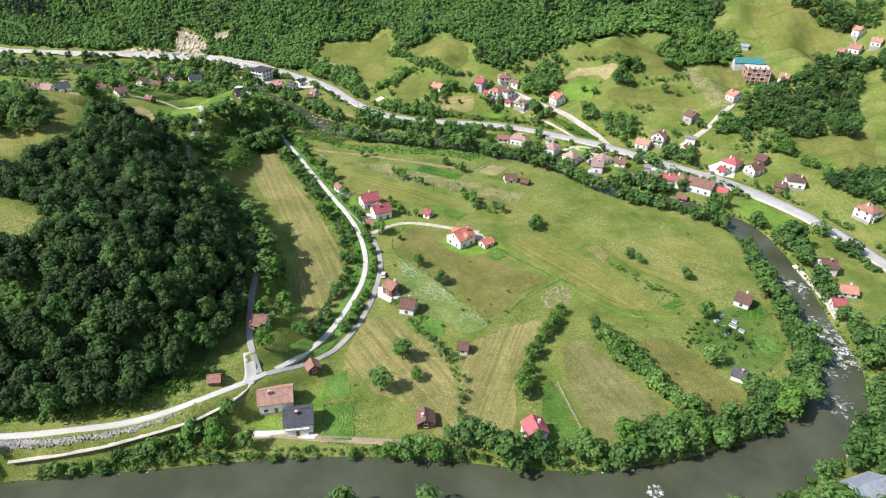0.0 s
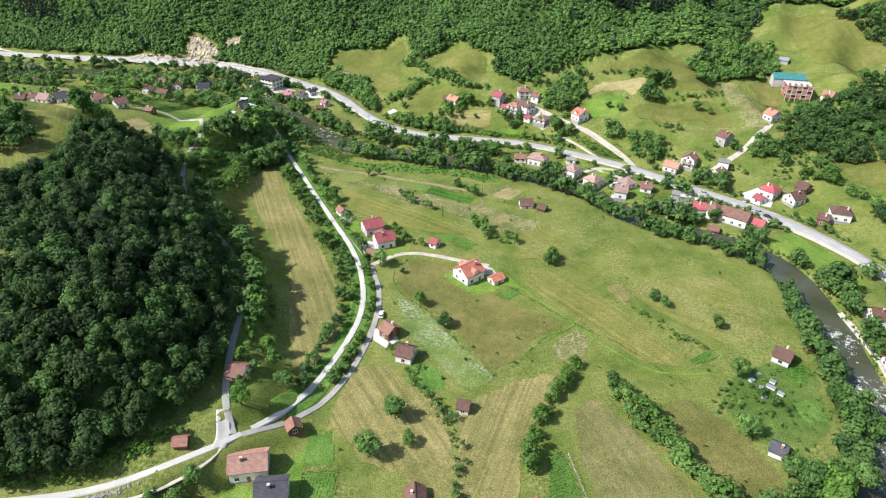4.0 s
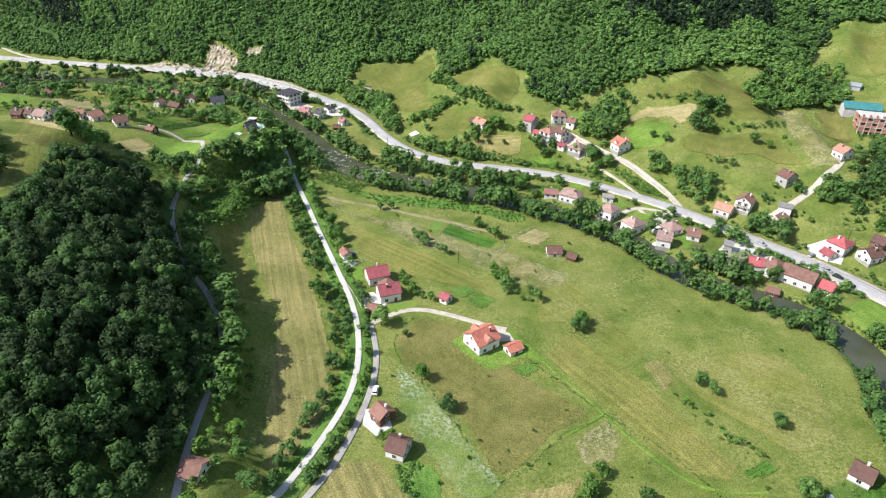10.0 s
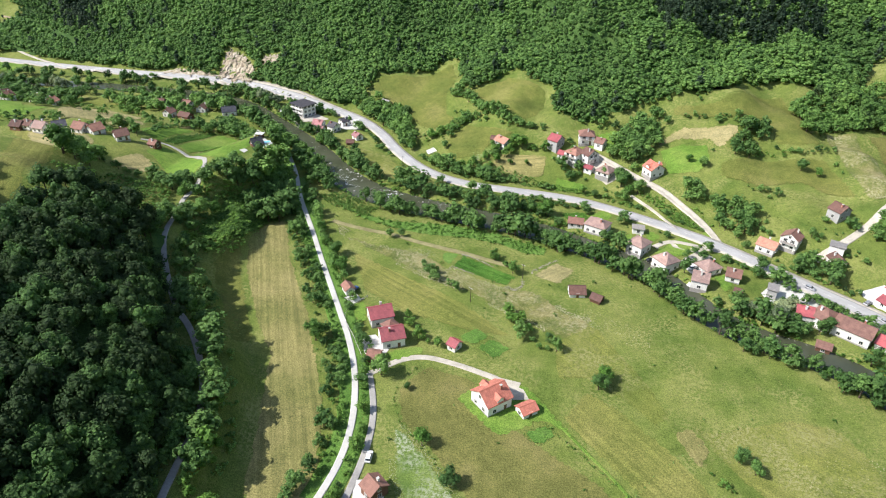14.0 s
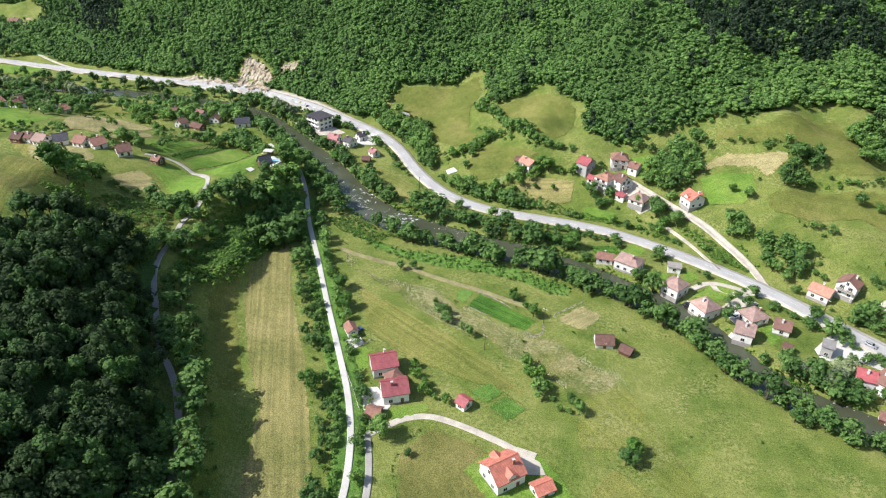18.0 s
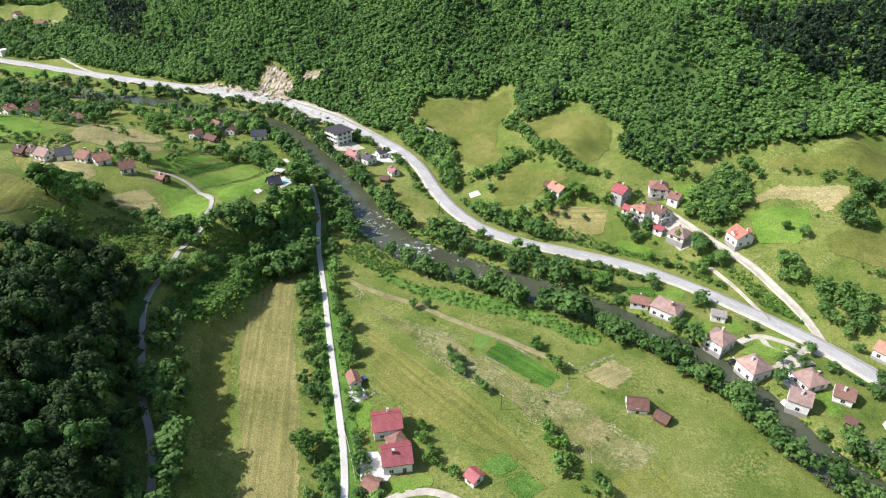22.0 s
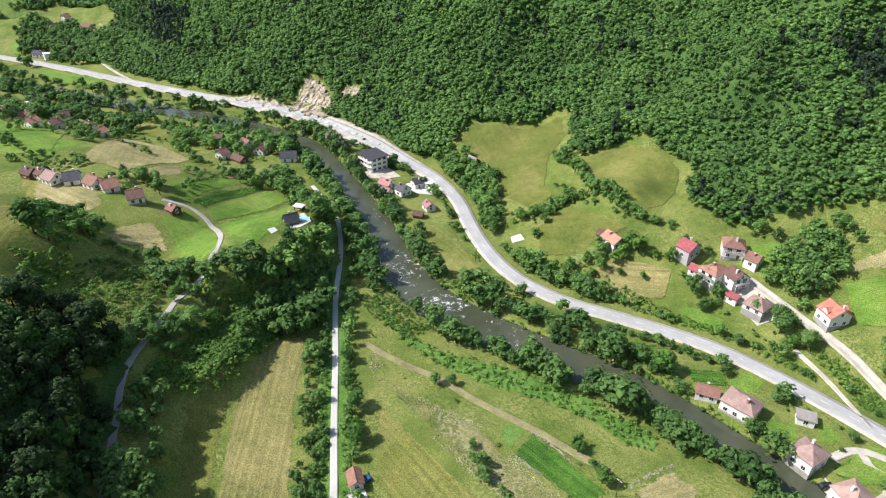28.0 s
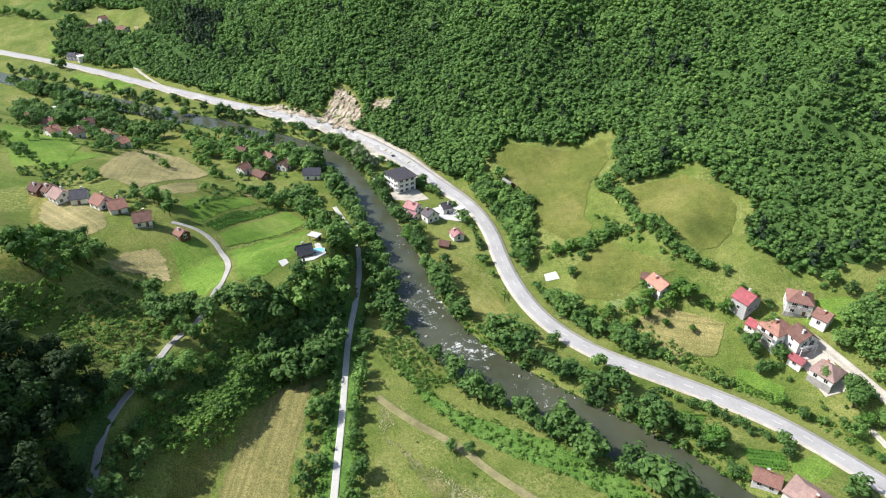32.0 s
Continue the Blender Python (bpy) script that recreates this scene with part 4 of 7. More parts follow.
    if roof == "bright" and kind == "house" and style == "gable":
        for side in (-1, 1):
            bm = bmesh.new()
            pts = [[bm.verts.new(p) for p in ((-1.2, side * y, eave + 0.1), (1.2, side * y, eave + 0.1), (1.2, side * y, eave + 1.1), (0, side * y, eave + 2.0), (-1.2, side * y, eave + 1.1))] for y in (b * 0.15, b + 0.05)]
            bm.faces.new(pts[0][::-1])
            bm.faces.new(pts[1])
            for k in range(5):
                bm.faces.new((pts[0][k], pts[0][(k + 1) % 5], pts[1][(k + 1) % 5], pts[1][k]))
            bmesh.ops.recalc_face_normals(bm, faces=bm.faces[:])
            dormer = part("dormer", bm, WALLS[wall], base)
            for way in (-1, 1):
                bm = bmesh.new()
                quad = [(0, side * b * 0.1, eave + 2.05), (0, side * (b + 0.3), eave + 2.05), (way * 1.5, side * (b + 0.3), eave + 0.93), (way * 1.5, side * b * 0.1, eave + 0.93)]
                top = [bm.verts.new((p[0], p[1], p[2] + 0.16)) for p in quad]
                low = [bm.verts.new(p) for p in quad]
                bm.faces.new(top)
                bm.faces.new(low[::-1])
                for k in range(4):
                    bm.faces.new((top[k], low[k], low[(k + 1) % 4], top[(k + 1) % 4]))
                bmesh.ops.recalc_face_normals(bm, faces=bm.faces[:])
                part("dormer_roof", bm, ROOFS[roof], dormer)
    if kind in ("carport", "warehouse", "barn") and style != "gable":
        return base
    floors = [1.5] if eave < 4.6 else [1.5, 4.1] if eave < 7.2 else [1.5, 4.1, 6.7]
    if kind in ("shed", "annex", "garage", "small_barn", "barn"):
        floors = [min(1.5, eave - 0.9)] if eave > 1.7 else []
    sides = ((a, b, 0, -1), (a, b, 180, 1), (b, a, 90, 2), (b, a, -90, -2))
    for half, off, spin, code in sides:
        n = max(1, int(half * 2 / 3.1))
        if kind in ("shed", "annex", "garage", "small_barn"):
            n = 1
        for level, fz in enumerate(floors):
            if fz + 0.8 > eave + (rise * 0.2 if abs(code) == 2 and style == "gable" else 0):
                continue
            for k in range(n):
                u = (k + 0.5) / n * 2 - 1
                along = u * half * 0.92
                if level == 0 and k == n // 2 and code == -1:
                    px, py = along, -b
                    d = box_part("door", (px - 0.5, py - 0.09, 0.05), (px + 0.5, py + 0.03, 2.1), DOOR, base)
                    box_part("door_frame", (px - 0.6, py - 0.06, 0.05), (px + 0.6, py + 0.02, 2.2), FRAME, d)
                    continue
                wide = 1.5 if kind == "hotel" else 1.0
                if code in (-1, 1):
                    add_window(base, along, code * (b + 0.01), fz, spin, wide)
                else:
                    add_window(base, (a + 0.01) * (1 if code == 2 else -1), along, fz, spin, wide)
        if abs(code) == 2 and style == "gable" and kind in ("house", "long_house", "small_house"):
            add_window(base, (a + 0.01) * (1 if code == 2 else -1), 0, eave + rise * 0.3, spin, 0.8)
    if (tall or kind == "hotel") and roof != "bright":
        facing = {0: (0, -1), 180: (0, 1), 90: (1, 0), -90: (-1, 0)}
        c, s = math.cos(radians(turn)), math.sin(radians(turn))
        half, off, spin = max(((p, q, r) for p, q, r, _ in sides), key=lambda o: -(s * facing[o[2]][0] + c * facing[o[2]][1]))
        reach = half * (0.82 if kind != "hotel" else 0.98)
        for level in range(1, len(floors)):
            fz = floors[level] - 1.25
            slab = box_part("balcony", (-reach, -off - 1.25, fz - 0.18), (reach, -off - 0.003, fz), CONCRETE, base)
            slab.matrix_basis = pose(0, 0, 0, 0, 0, spin)
            bm = bmesh.new()
            for k in range(9):
                px = -reach + reach * 2 * k / 8
                box_bm(bm, (px - 0.05, -off - 1.22, fz), (px + 0.05, -off - 1.14, fz + 0.95))
            for hz in (0.12, 0.35, 0.62, 0.9):
                box_bm(bm, (-reach, -off - 1.24, fz + hz), (reach, -off - 1.13, fz + hz + 0.12))
            part("railing", bm, (RAIL if rng.random() < 0.6 else WALLS["white"]) if kind != "hotel" else WALLS["white"], slab)
            for px in (-reach * 0.5, reach * 0.5):
                box_part("balcony_door", (px - 0.8, -off - 0.04, fz), (px + 0.8, -off + 0.02, fz + 2.05), GLASS, slab)
            for px in (-reach + 0.1, reach - 0.1):
                box_part("balcony_post", (px - 0.1, -off - 1.2, 0 if level == 1 else fz - 2.4), (px + 0.1, -off - 1.0, fz - 0.18), WALLS["white"], slab)
    return base


house(36.1, 365.1, 175, 6.6, 4.8, 2.9, 1.6, "gable", "rust", "white", "small_house")
house(45.9, 362.0, 155, 9.9, 8.0, 4.8, 2.4, "hip", "tan", "white", "house")
house(63.2, 347.6, 141, 7.3, 8.0, 5.2, 2.4, "hip", "tan", "white", "house")
house(73.3, 336.8, 127, 7.8, 8.0, 5.2, 2.4, "hip", "tan", "white", "house")
house(90.3, 335.4, 123, 7.1, 8.0, 3.5, 2.4, "hip", "tan", "white", "house")
house(85.1, 324.3, 165, 6.1, 7.2, 4.8, 2.4, "gable", "tan", "white", "house")
house(99.5, 331.2, 164, 5.4, 6.4, 3.3, 2.1, "gable", "rust", "white", "house")
house(98.8, 319.2, 155, 2.7, 3.2, 2.5, 1.1, "gable", "brown", "wood", "shed")
house(35.7, 309.0, 8, 6.0, 5.6, 2.1, 2.1, "gable", "brown", "white", "barn")
house(43.5, 305.5, 152, 4.0, 4.0, 1.9, 1.3, "gable", "brown", "wood", "shed")
house(64.7, 364.7, 176, 5.0, 4.0, 2.6, 0.0, "flat", "grey", "white", "shed")
house(118.9, 356.1, 144, 7.6, 6.4, 3.8, 2.1, "gable", "orange", "white", "house")
house(127.9, 357.0, 55, 6.3, 7.2, 6.1, 2.4, "gable", "rust", "white", "house")
house(144.1, 350.6, 155, 5.5, 4.8, 4.3, 0.0, "flat", "grey", "white", "shed")
house(142.8, 344.6, 99, 5.8, 5.6, 3.6, 1.8, "gable", "brown", "white", "house")
house(151.1, 374.2, 123, 6.1, 7.2, 4.8, 2.4, "gable", "brown", "grey", "house")
house(159.8, 325.5, 131, 7.9, 8.0, 4.8, 2.4, "hip", "red", "white", "house")
house(154.1, 321.3, 119, 4.7, 4.8, 2.5, 1.6, "gable", "red", "white", "annex")
house(175.9, 325.9, 130, 5.4, 6.4, 3.3, 2.1, "gable", "brown", "wood", "house")
house(169.2, 318.2, 25, 7.5, 7.2, 4.0, 2.4, "gable", "brown", "white", "house")
house(112.1, 321.4, 160, 3.4, 4.8, 4.3, 0.0, "flat", "grey", "grey", "shed")
house(119.2, 307.2, 169, 5.5, 6.4, 5.1, 2.1, "gable", "red", "white", "house")
house(126.0, 305.7, 134, 7.5, 8.8, 5.5, 2.6, "hip", "rust", "white", "house")
house(134.4, 299.9, 144, 12.3, 8.0, 5.0, 2.6, "gable", "rust", "white", "long_house")
house(143.7, 295.1, 140, 5.4, 6.4, 2.9, 2.1, "gable", "red", "white", "annex")
house(122.5, 292.4, 158, 4.6, 4.0, 2.3, 1.3, "gable", "rust", "wood", "shed")
house(183.5, 301.7, 163, 8.6, 7.2, 5.0, 2.2, "hip", "brown", "white", "house")
house(175.4, 299.9, 146, 4.8, 5.6, 4.0, 1.8, "gable", "brown", "wood", "house")
house(202.0, 267.5, 115, 8.7, 8.0, 5.7, 2.4, "hip", "rust", "white", "house")
house(161.3, 224.2, 174, 6.1, 7.2, 4.8, 2.4, "gable", "brown", "white", "house")
house(161.9, 208.4, 168, 6.2, 5.6, 2.7, 1.8, "gable", "orange", "white", "house")
house(153.3, 199.1, 169, 4.6, 4.8, 2.9, 1.6, "gable", "red", "white", "house")
house(117.1, 200.1, 143, 5.4, 6.4, 3.3, 2.1, "gable", "brown", "white", "house")
house(99.4, 158.9, 148, 4.1, 4.8, 2.5, 1.6, "gable", "slate", "white", "small_house")
house(116.1, 113.8, 20, 10.5, 7.2, 2.3, 2.4, "gable", "silver", "silver", "barn")
house(209.2, 441.9, 170, 18.6, 9.0, 1.9, 2.4, "gable", "teal", "grey", "warehouse")
house(224.9, 417.8, 131, 6.1, 7.2, 4.4, 2.4, "gable", "orange", "white", "house")
house(182.6, 392.6, 112, 6.7, 7.2, 4.4, 2.4, "gable", "orange", "white", "house")
house(219.9, 476.6, 151, 5.6, 4.0, 1.9, 1.3, "gable", "silver", "grey", "shed")
house(292.5, 465.3, 113, 5.4, 6.4, 5.1, 2.1, "gable", "orange", "white", "house")
house(288.2, 455.4, 129, 7.3, 6.4, 4.2, 2.1, "gable", "orange", "white", "house")
house(299.3, 452.0, 138, 6.3, 6.4, 4.2, 2.1, "gable", "orange", "white", "house")
house(279.0, 454.8, 121, 4.8, 5.6, 3.6, 1.8, "gable", "orange", "white", "house")
house(255.1, 436.4, 163, 4.1, 4.8, 2.9, 1.6, "gable", "rust", "white", "small_house")
house(-50.9, 143.3, 12, 10.0, 7.6, 4.7, 2.5, "gable", "clay", "white", "house")
house(-42.1, 134.9, 10, 8.1, 7.6, 4.7, 2.5, "gable", "slate", "white", "house")
house(-42, 157.2, 117, 3.6, 4.0, 2.6, 1.4, "gable", "rust", "wood", "shed")
house(-4.4, 136.7, 97, 4.7, 5.2, 2.8, 1.7, "gable", "brown", "wood", "small_house")
house(27.9, 131.5, 102, 5.4, 6.4, 5.1, 2.1, "gable", "red", "white", "house")
house(7.8, 170.1, 171, 3.4, 4.0, 2.8, 1.7, "gable", "brown", "white", "small_barn")
house(-12.4, 193.0, 166, 5.4, 6.4, 3.8, 2.1, "gable", "brown", "white", "house")
house(-19.5, 205.0, 139, 4.8, 5.6, 4.0, 1.8, "gable", "rust", "wood", "house")
house(-62.3, 172.1, 172, 5.4, 6.4, 2.1, 2.1, "gable", "rust", "white", "shed")
house(-69.2, 144.4, 9, 3.4, 3.4, 1.8, 1.2, "gable", "rust", "wood", "shed")
house(-36.4, 278.6, 28, 8.2, 7.6, 4.6, 2.6, "gable", "red", "white", "house")
house(-29.6, 267.8, 26, 8.0, 7.6, 4.6, 2.6, "gable", "red", "white", "house")
house(-31.3, 273.1, 138, 4.4, 4.8, 3.9, 1.4, "hip", "rust", "white", "annex")
house(-7.1, 267.9, 150, 3.4, 4.0, 2.7, 1.3, "gable", "red", "white", "shed")
house(-33.2, 257.8, 178, 4.1, 4.8, 2.1, 1.6, "gable", "rust", "wood", "garage")
house(-53.4, 294.4, 128, 4.8, 3.6, 2.8, 1.2, "gable", "rust", "white", "shed")
house(8.2, 243.6, 42, 9.0, 9.0, 4.9, 3.0, "gable", "bright", "white", "house")
house(19.4, 241.6, 38, 5.2, 4.4, 2.3, 1.3, "gable", "bright", "white", "shed")
house(-4.3, 433.0, 138, 8.0, 6.4, 3.3, 2.1, "gable", "orange", "white", "house")
house(-9.5, 436.0, 173, 3.4, 4.0, 2.3, 1.3, "gable", "brown", "wood", "annex")
house(24.7, 430.4, 145, 6.1, 7.2, 4.8, 2.4, "gable", "red", "grey", "house")
house(40.9, 434.3, 2, 8.0, 8.0, 5.7, 2.4, "hip", "rust", "white", "house")
house(48.4, 429.1, 153, 4.8, 5.6, 3.6, 1.8, "gable", "rust", "white", "small_house")
house(35.3, 422.0, 141, 7.8, 8.8, 5.5, 2.6, "hip", "orange", "white", "house")
house(42.7, 419.7, 129, 6.1, 7.2, 5.7, 2.4, "gable", "brown", "white", "house")
house(51.3, 411.2, 150, 7.3, 8.0, 3.1, 2.4, "hip", "tan", "white", "house")
house(42.7, 413.8, 152, 4.3, 3.2, 2.5, 1.1, "gable", "red", "white", "annex")
house(28.4, 423.5, 153, 3.4, 4.0, 2.7, 1.3, "gable", "red", "white", "annex")
house(74.4, 408.5, 121, 7.0, 8.0, 5.0, 2.6, "gable", "bright", "white", "house")
house(-141.0, 485.7, 149, 12.0, 10.4, 7.7, 0.0, "flat", "dark", "white", "hotel")
house(-123.7, 465.2, 172, 6.2, 6.4, 3.3, 2.1, "gable", "pink", "white", "house")
house(-120.2, 458.3, 166, 4.1, 4.8, 2.1, 1.6, "gable", "pink", "white", "annex")
house(-112.1, 460.4, 152, 5.4, 6.4, 4.2, 2.1, "gable", "dark", "white", "house")
house(-109.1, 471.7, 49, 4.8, 5.6, 3.6, 1.8, "gable", "dark", "white", "house")
house(-103.0, 473.4, 162, 4.4, 4.0, 2.9, 0.0, "flat", "white", "white", "garage")
house(-94.2, 450.9, 137, 5.2, 4.8, 2.9, 1.6, "gable", "pink", "white", "small_house")
house(-96.0, 441.9, 6, 4.2, 4.0, 1.9, 1.3, "gable", "brown", "wood", "shed")
house(-88.3, 501.1, 148, 6.0, 4.8, 2.9, 1.6, "gable", "grey", "wood", "barn")
house(-249.1, 369.3, 176, 6.0, 6.0, 2.7, 2.1, "gable", "brown", "wood", "house")
house(-243.4, 370.2, 170, 5.2, 5.6, 3.1, 1.8, "gable", "brown", "white", "house")
house(-235, 368.4, 170, 6.8, 6.6, 3.2, 2.4, "gable", "tan", "white", "house")
house(-227.5, 371.5, 41, 6.0, 6.8, 3.3, 2.4, "gable", "slate", "white", "house")
house(-216.1, 372.2, 171, 6.7, 6.6, 3.2, 2.4, "gable", "rust", "white", "house")
house(-208.1, 372.3, 62, 6.1, 7.2, 3.1, 2.4, "gable", "orange", "white", "house")
house(-193.7, 371.2, 49, 6.2, 6.6, 3.2, 2.4, "gable", "rust", "white", "house")
house(-179.5, 375.7, 167, 4.4, 4.4, 3.0, 1.6, "gable", "rust", "wood", "small_house")
house(-322.0, 429.5, 82, 6.1, 7.2, 4.0, 2.4, "gable", "orange", "white", "house")
house(-320.5, 441.7, 75, 6.1, 7.2, 4.0, 2.4, "gable", "rust", "white", "house")
house(-354.1, 474.4, 56, 6.1, 7.2, 4.0, 2.4, "gable", "brown", "white", "house")
house(-312.9, 454.9, 164, 11.6, 7.2, 4.0, 2.4, "gable", "rust", "white", "house")
house(-295.8, 449.2, 84, 5.4, 6.4, 3.3, 2.1, "gable", "orange", "white", "house")
house(-363.7, 455.5, 47, 5.4, 6.4, 3.3, 2.1, "gable", "orange", "white", "house")
house(-378.1, 452.5, 42, 6.6, 6.4, 3.3, 2.1, "gable", "orange", "white", "house")
house(-399.5, 487.3, 53, 5.0, 4.0, 3.0, 0.0, "flat", "white", "wood", "shed")
house(-224.1, 462.9, 76, 5.4, 6.4, 3.8, 2.1, "gable", "rust", "white", "house")
house(-221.8, 481.9, 163, 6.8, 6.4, 4.2, 2.1, "gable", "rust", "white", "house")
house(-209.3, 479.0, 90, 7.2, 6.4, 3.3, 2.1, "gable", "rust", "white", "house")
house(-189.2, 475.7, 30, 8.7, 7.2, 3.5, 2.4, "gable", "slate", "white", "house")
house(-243.0, 483.4, 5, 6.9, 6.4, 2.9, 2.1, "gable", "brown", "wood", "house")
house(-213.6, 463.7, 164, 8.4, 5.6, 2.3, 1.8, "gable", "brown", "wood", "shed")
house(-127.2, 383.5, 50, 5.4, 4.4, 1.7, 2.8, "gable", "slate", "wood", "small_house")
house(-130.2, 394.6, 0, 3.8, 2.6, 2.2, 0.0, "flat", "white", "wood", "carport")
house(-522.2, 622.2, 82, 7.9, 6.4, 4.2, 2.1, "gable", "brown", "white", "house")
house(-522.5, 636.2, 79, 5.7, 6.4, 4.2, 2.1, "gable", "rust", "white", "house")
house(-483.2, 621.8, 2, 9.5, 6.4, 3.3, 2.1, "gable", "rust", "white", "house")
house(-493.5, 578.0, 9, 10.6, 6.4, 3.3, 2.1, "gable", "slate", "white", "house")
house(-483.0, 576.7, 61, 6.3, 5.6, 4.3, 0.0, "flat", "white", "white", "shed")
house(-42.1, 133.0, 9, 6.2, 4.8, 2.8, 0.0, "flat", "white", "white", "annex")


# ---- trees and bushes ----
def crown_shape(seed, leaves, lumps, size, slim=1.0, pointed=False, simple=False, core=0.74):
    """A crown of unit height from leaf sprays set round uneven lumps: corners (n, 4, 3), and the dense inner mass as triangles."""
    rng = np.random.default_rng(seed)
    if pointed:
        up = rng.uniform(0.12, 0.98, lumps)
        reach = 0.26 * (1.02 - up) ** 0.8
        turn = rng.uniform(0, 6.283, lumps)
        centre = np.stack([np.cos(turn) * reach * 0.6, np.sin(turn) * reach * 0.6, up], 1)
        radius = 0.05 + 0.55 * reach
    else:
        turn = np.linspace(0, 6.283, lumps, endpoint=False) + rng.uniform(-0.5, 0.5, lumps)
        reach = rng.uniform(0.08, 0.27, lumps) * slim
        centre = np.stack([np.cos(turn) * reach, np.sin(turn) * reach, rng.uniform(0.38, 0.78, lumps)], 1)
        centre[0] = (0.02, -0.02, 0.8)
        radius = rng.uniform(0.13, 0.21, lumps) * (0.75 + 0.25 * slim)
    pick = rng.integers(0, lumps, leaves)
    way = rng.normal(size=(leaves, 3))
    way[:, 2] += 0.25
    way /= np.linalg.norm(way, axis=1)[:, None]
    spot = centre[pick] + way * radius[pick][:, None] * rng.uniform(0.86, 1.14, leaves)[:, None]
    out = way + (0, 0, 0.4) + rng.normal(size=(leaves, 3)) * 0.28
    out /= np.linalg.norm(out, axis=1)[:, None]
    t = np.cross(out, rng.normal(size=(leaves, 3)))
    t /= np.linalg.norm(t, axis=1)[:, None]
    b = np.cross(out, t)
    s = size * rng.uniform(0.65, 1.35, leaves)[:, None]
    quads = np.stack([spot + t * s, spot + b * s * 0.7 + out * s * 0.2, spot - t * s, spot - b * s * 0.7 + out * s * 0.2], 1)
    g = 1.618
    ico = np.array([(-1, g, 0), (1, g, 0), (-1, -g, 0), (1, -g, 0), (0, -1, g), (0, 1, g), (0, -1, -g), (0, 1, -g), (g, 0, -1), (g, 0, 1), (-g, 0, -1), (-g, 0, 1)]) / 1.902
    tri = np.array([(0, 11, 5), (0, 5, 1), (0, 1, 7), (0, 7, 10), (0, 10, 11), (1, 5, 9), (5, 11, 4), (11, 10, 2), (10, 7, 6), (7, 1, 8), (3, 9, 4), (3, 4, 2), (3, 2, 6), (3, 6, 8),
                    (3, 8, 9), (4, 9, 5), (2, 4, 11), (6, 2, 10), (8, 6, 7), (9, 8, 1)])
    if simple:
        ico = np.array([(1, 0, 0), (0, 1, 0), (-1, 0, 0), (0, -1, 0), (0, 0, 1), (0, 0, -1)], float)
        tri = np.array([(0, 1, 4), (1, 2, 4), (2, 3, 4), (3, 0, 4), (1, 0, 5), (2, 1, 5), (3, 2, 5), (0, 3, 5)])
    core_v = np.concatenate([c + ico * r * core * rng.uniform(0.85, 1.1, (len(ico), 1)) for c, r in zip(centre, radius)])
    core_f = np.concatenate([tri + len(ico) * k for k in range(lumps)])
    return quads, core_v, core_f


def trunk_shape(wide=0.022, top=0.55, sides=5):
    turn = np.linspace(0, 6.283, sides, endpoint=False)
    ring = np.stack([np.cos(turn), np.sin(turn)], 1)
    v = np.concatenate([np.c_[ring * wide * k, np.full(sides, h)] for k, h in ((1.5, -0.06), (1.0, 0.12), (0.45, top))])
    f = [(a * sides + k, a * sides + (k + 1) % sides, (a + 1) * sides + (k + 1) % sides, (a + 1) * sides + k) for a in range(2) for k in range(sides)]
    limbs_v, limbs_f = [], []
    for k in range(4):
        w = k * 1.57 + 0.4
        c, s = math.cos(w), math.sin(w)
        root, tip = np.array((0, 0, 0.2 + 0.06 * k)), np.array((c * 0.2, s * 0.2, 0.46 + 0.06 * k))
        n = len(v) + len(limbs_v)
        across = np.array((-s, c, 0)) * wide * 0.45
        limbs_v += [root + across, root - across, root + (0, 0, wide * 0.8), tip]
        limbs_f += [(n, n + 1, n + 3), (n + 1, n + 2, n + 3), (n + 2, n, n + 3)]
    return np.concatenate([v, limbs_v]), f, limbs_f


def array_mesh(name, verts, quads, tris, materials, tint=None, quad_slot=None, tri_slot=None):
    me = bpy.data.meshes.new(name)
    quads, tris = np.asarray(quads, np.int32).reshape(-1, 4), np.asarray(tris, np.int32).reshape(-1, 3)
    me.vertices.add(len(verts))
    me.vertices.foreach_set("co", np.asarray(verts, np.float32).ravel())
    me.loops.add(quads.size + tris.size)
    me.loops.foreach_set("vertex_index", np.concatenate([quads.ravel(), tris.ravel()]))
    me.polygons.add(len(quads) + len(tris))
    me.polygons.foreach_set("loop_start", np.concatenate([np.arange(len(quads)) * 4, quads.size + np.arange(len(tris)) * 3]).astype(np.int32))
    if quad_slot is not None:
        me.polygons.foreach_set("material_index", np.concatenate([quad_slot, tri_slot]).astype(np.int32))
    me.polygons.foreach_set("use_smooth", np.ones(len(quads) + len(tris), bool))
    me.update(calc_edges=True)
    for m in materials:
        me.materials.append(m)
    if tint is not None:
        layer = me.attributes.new("tint", "FLOAT", "POINT")
        layer.data.foreach_set("value", np.asarray(tint, np.float32))
    return me


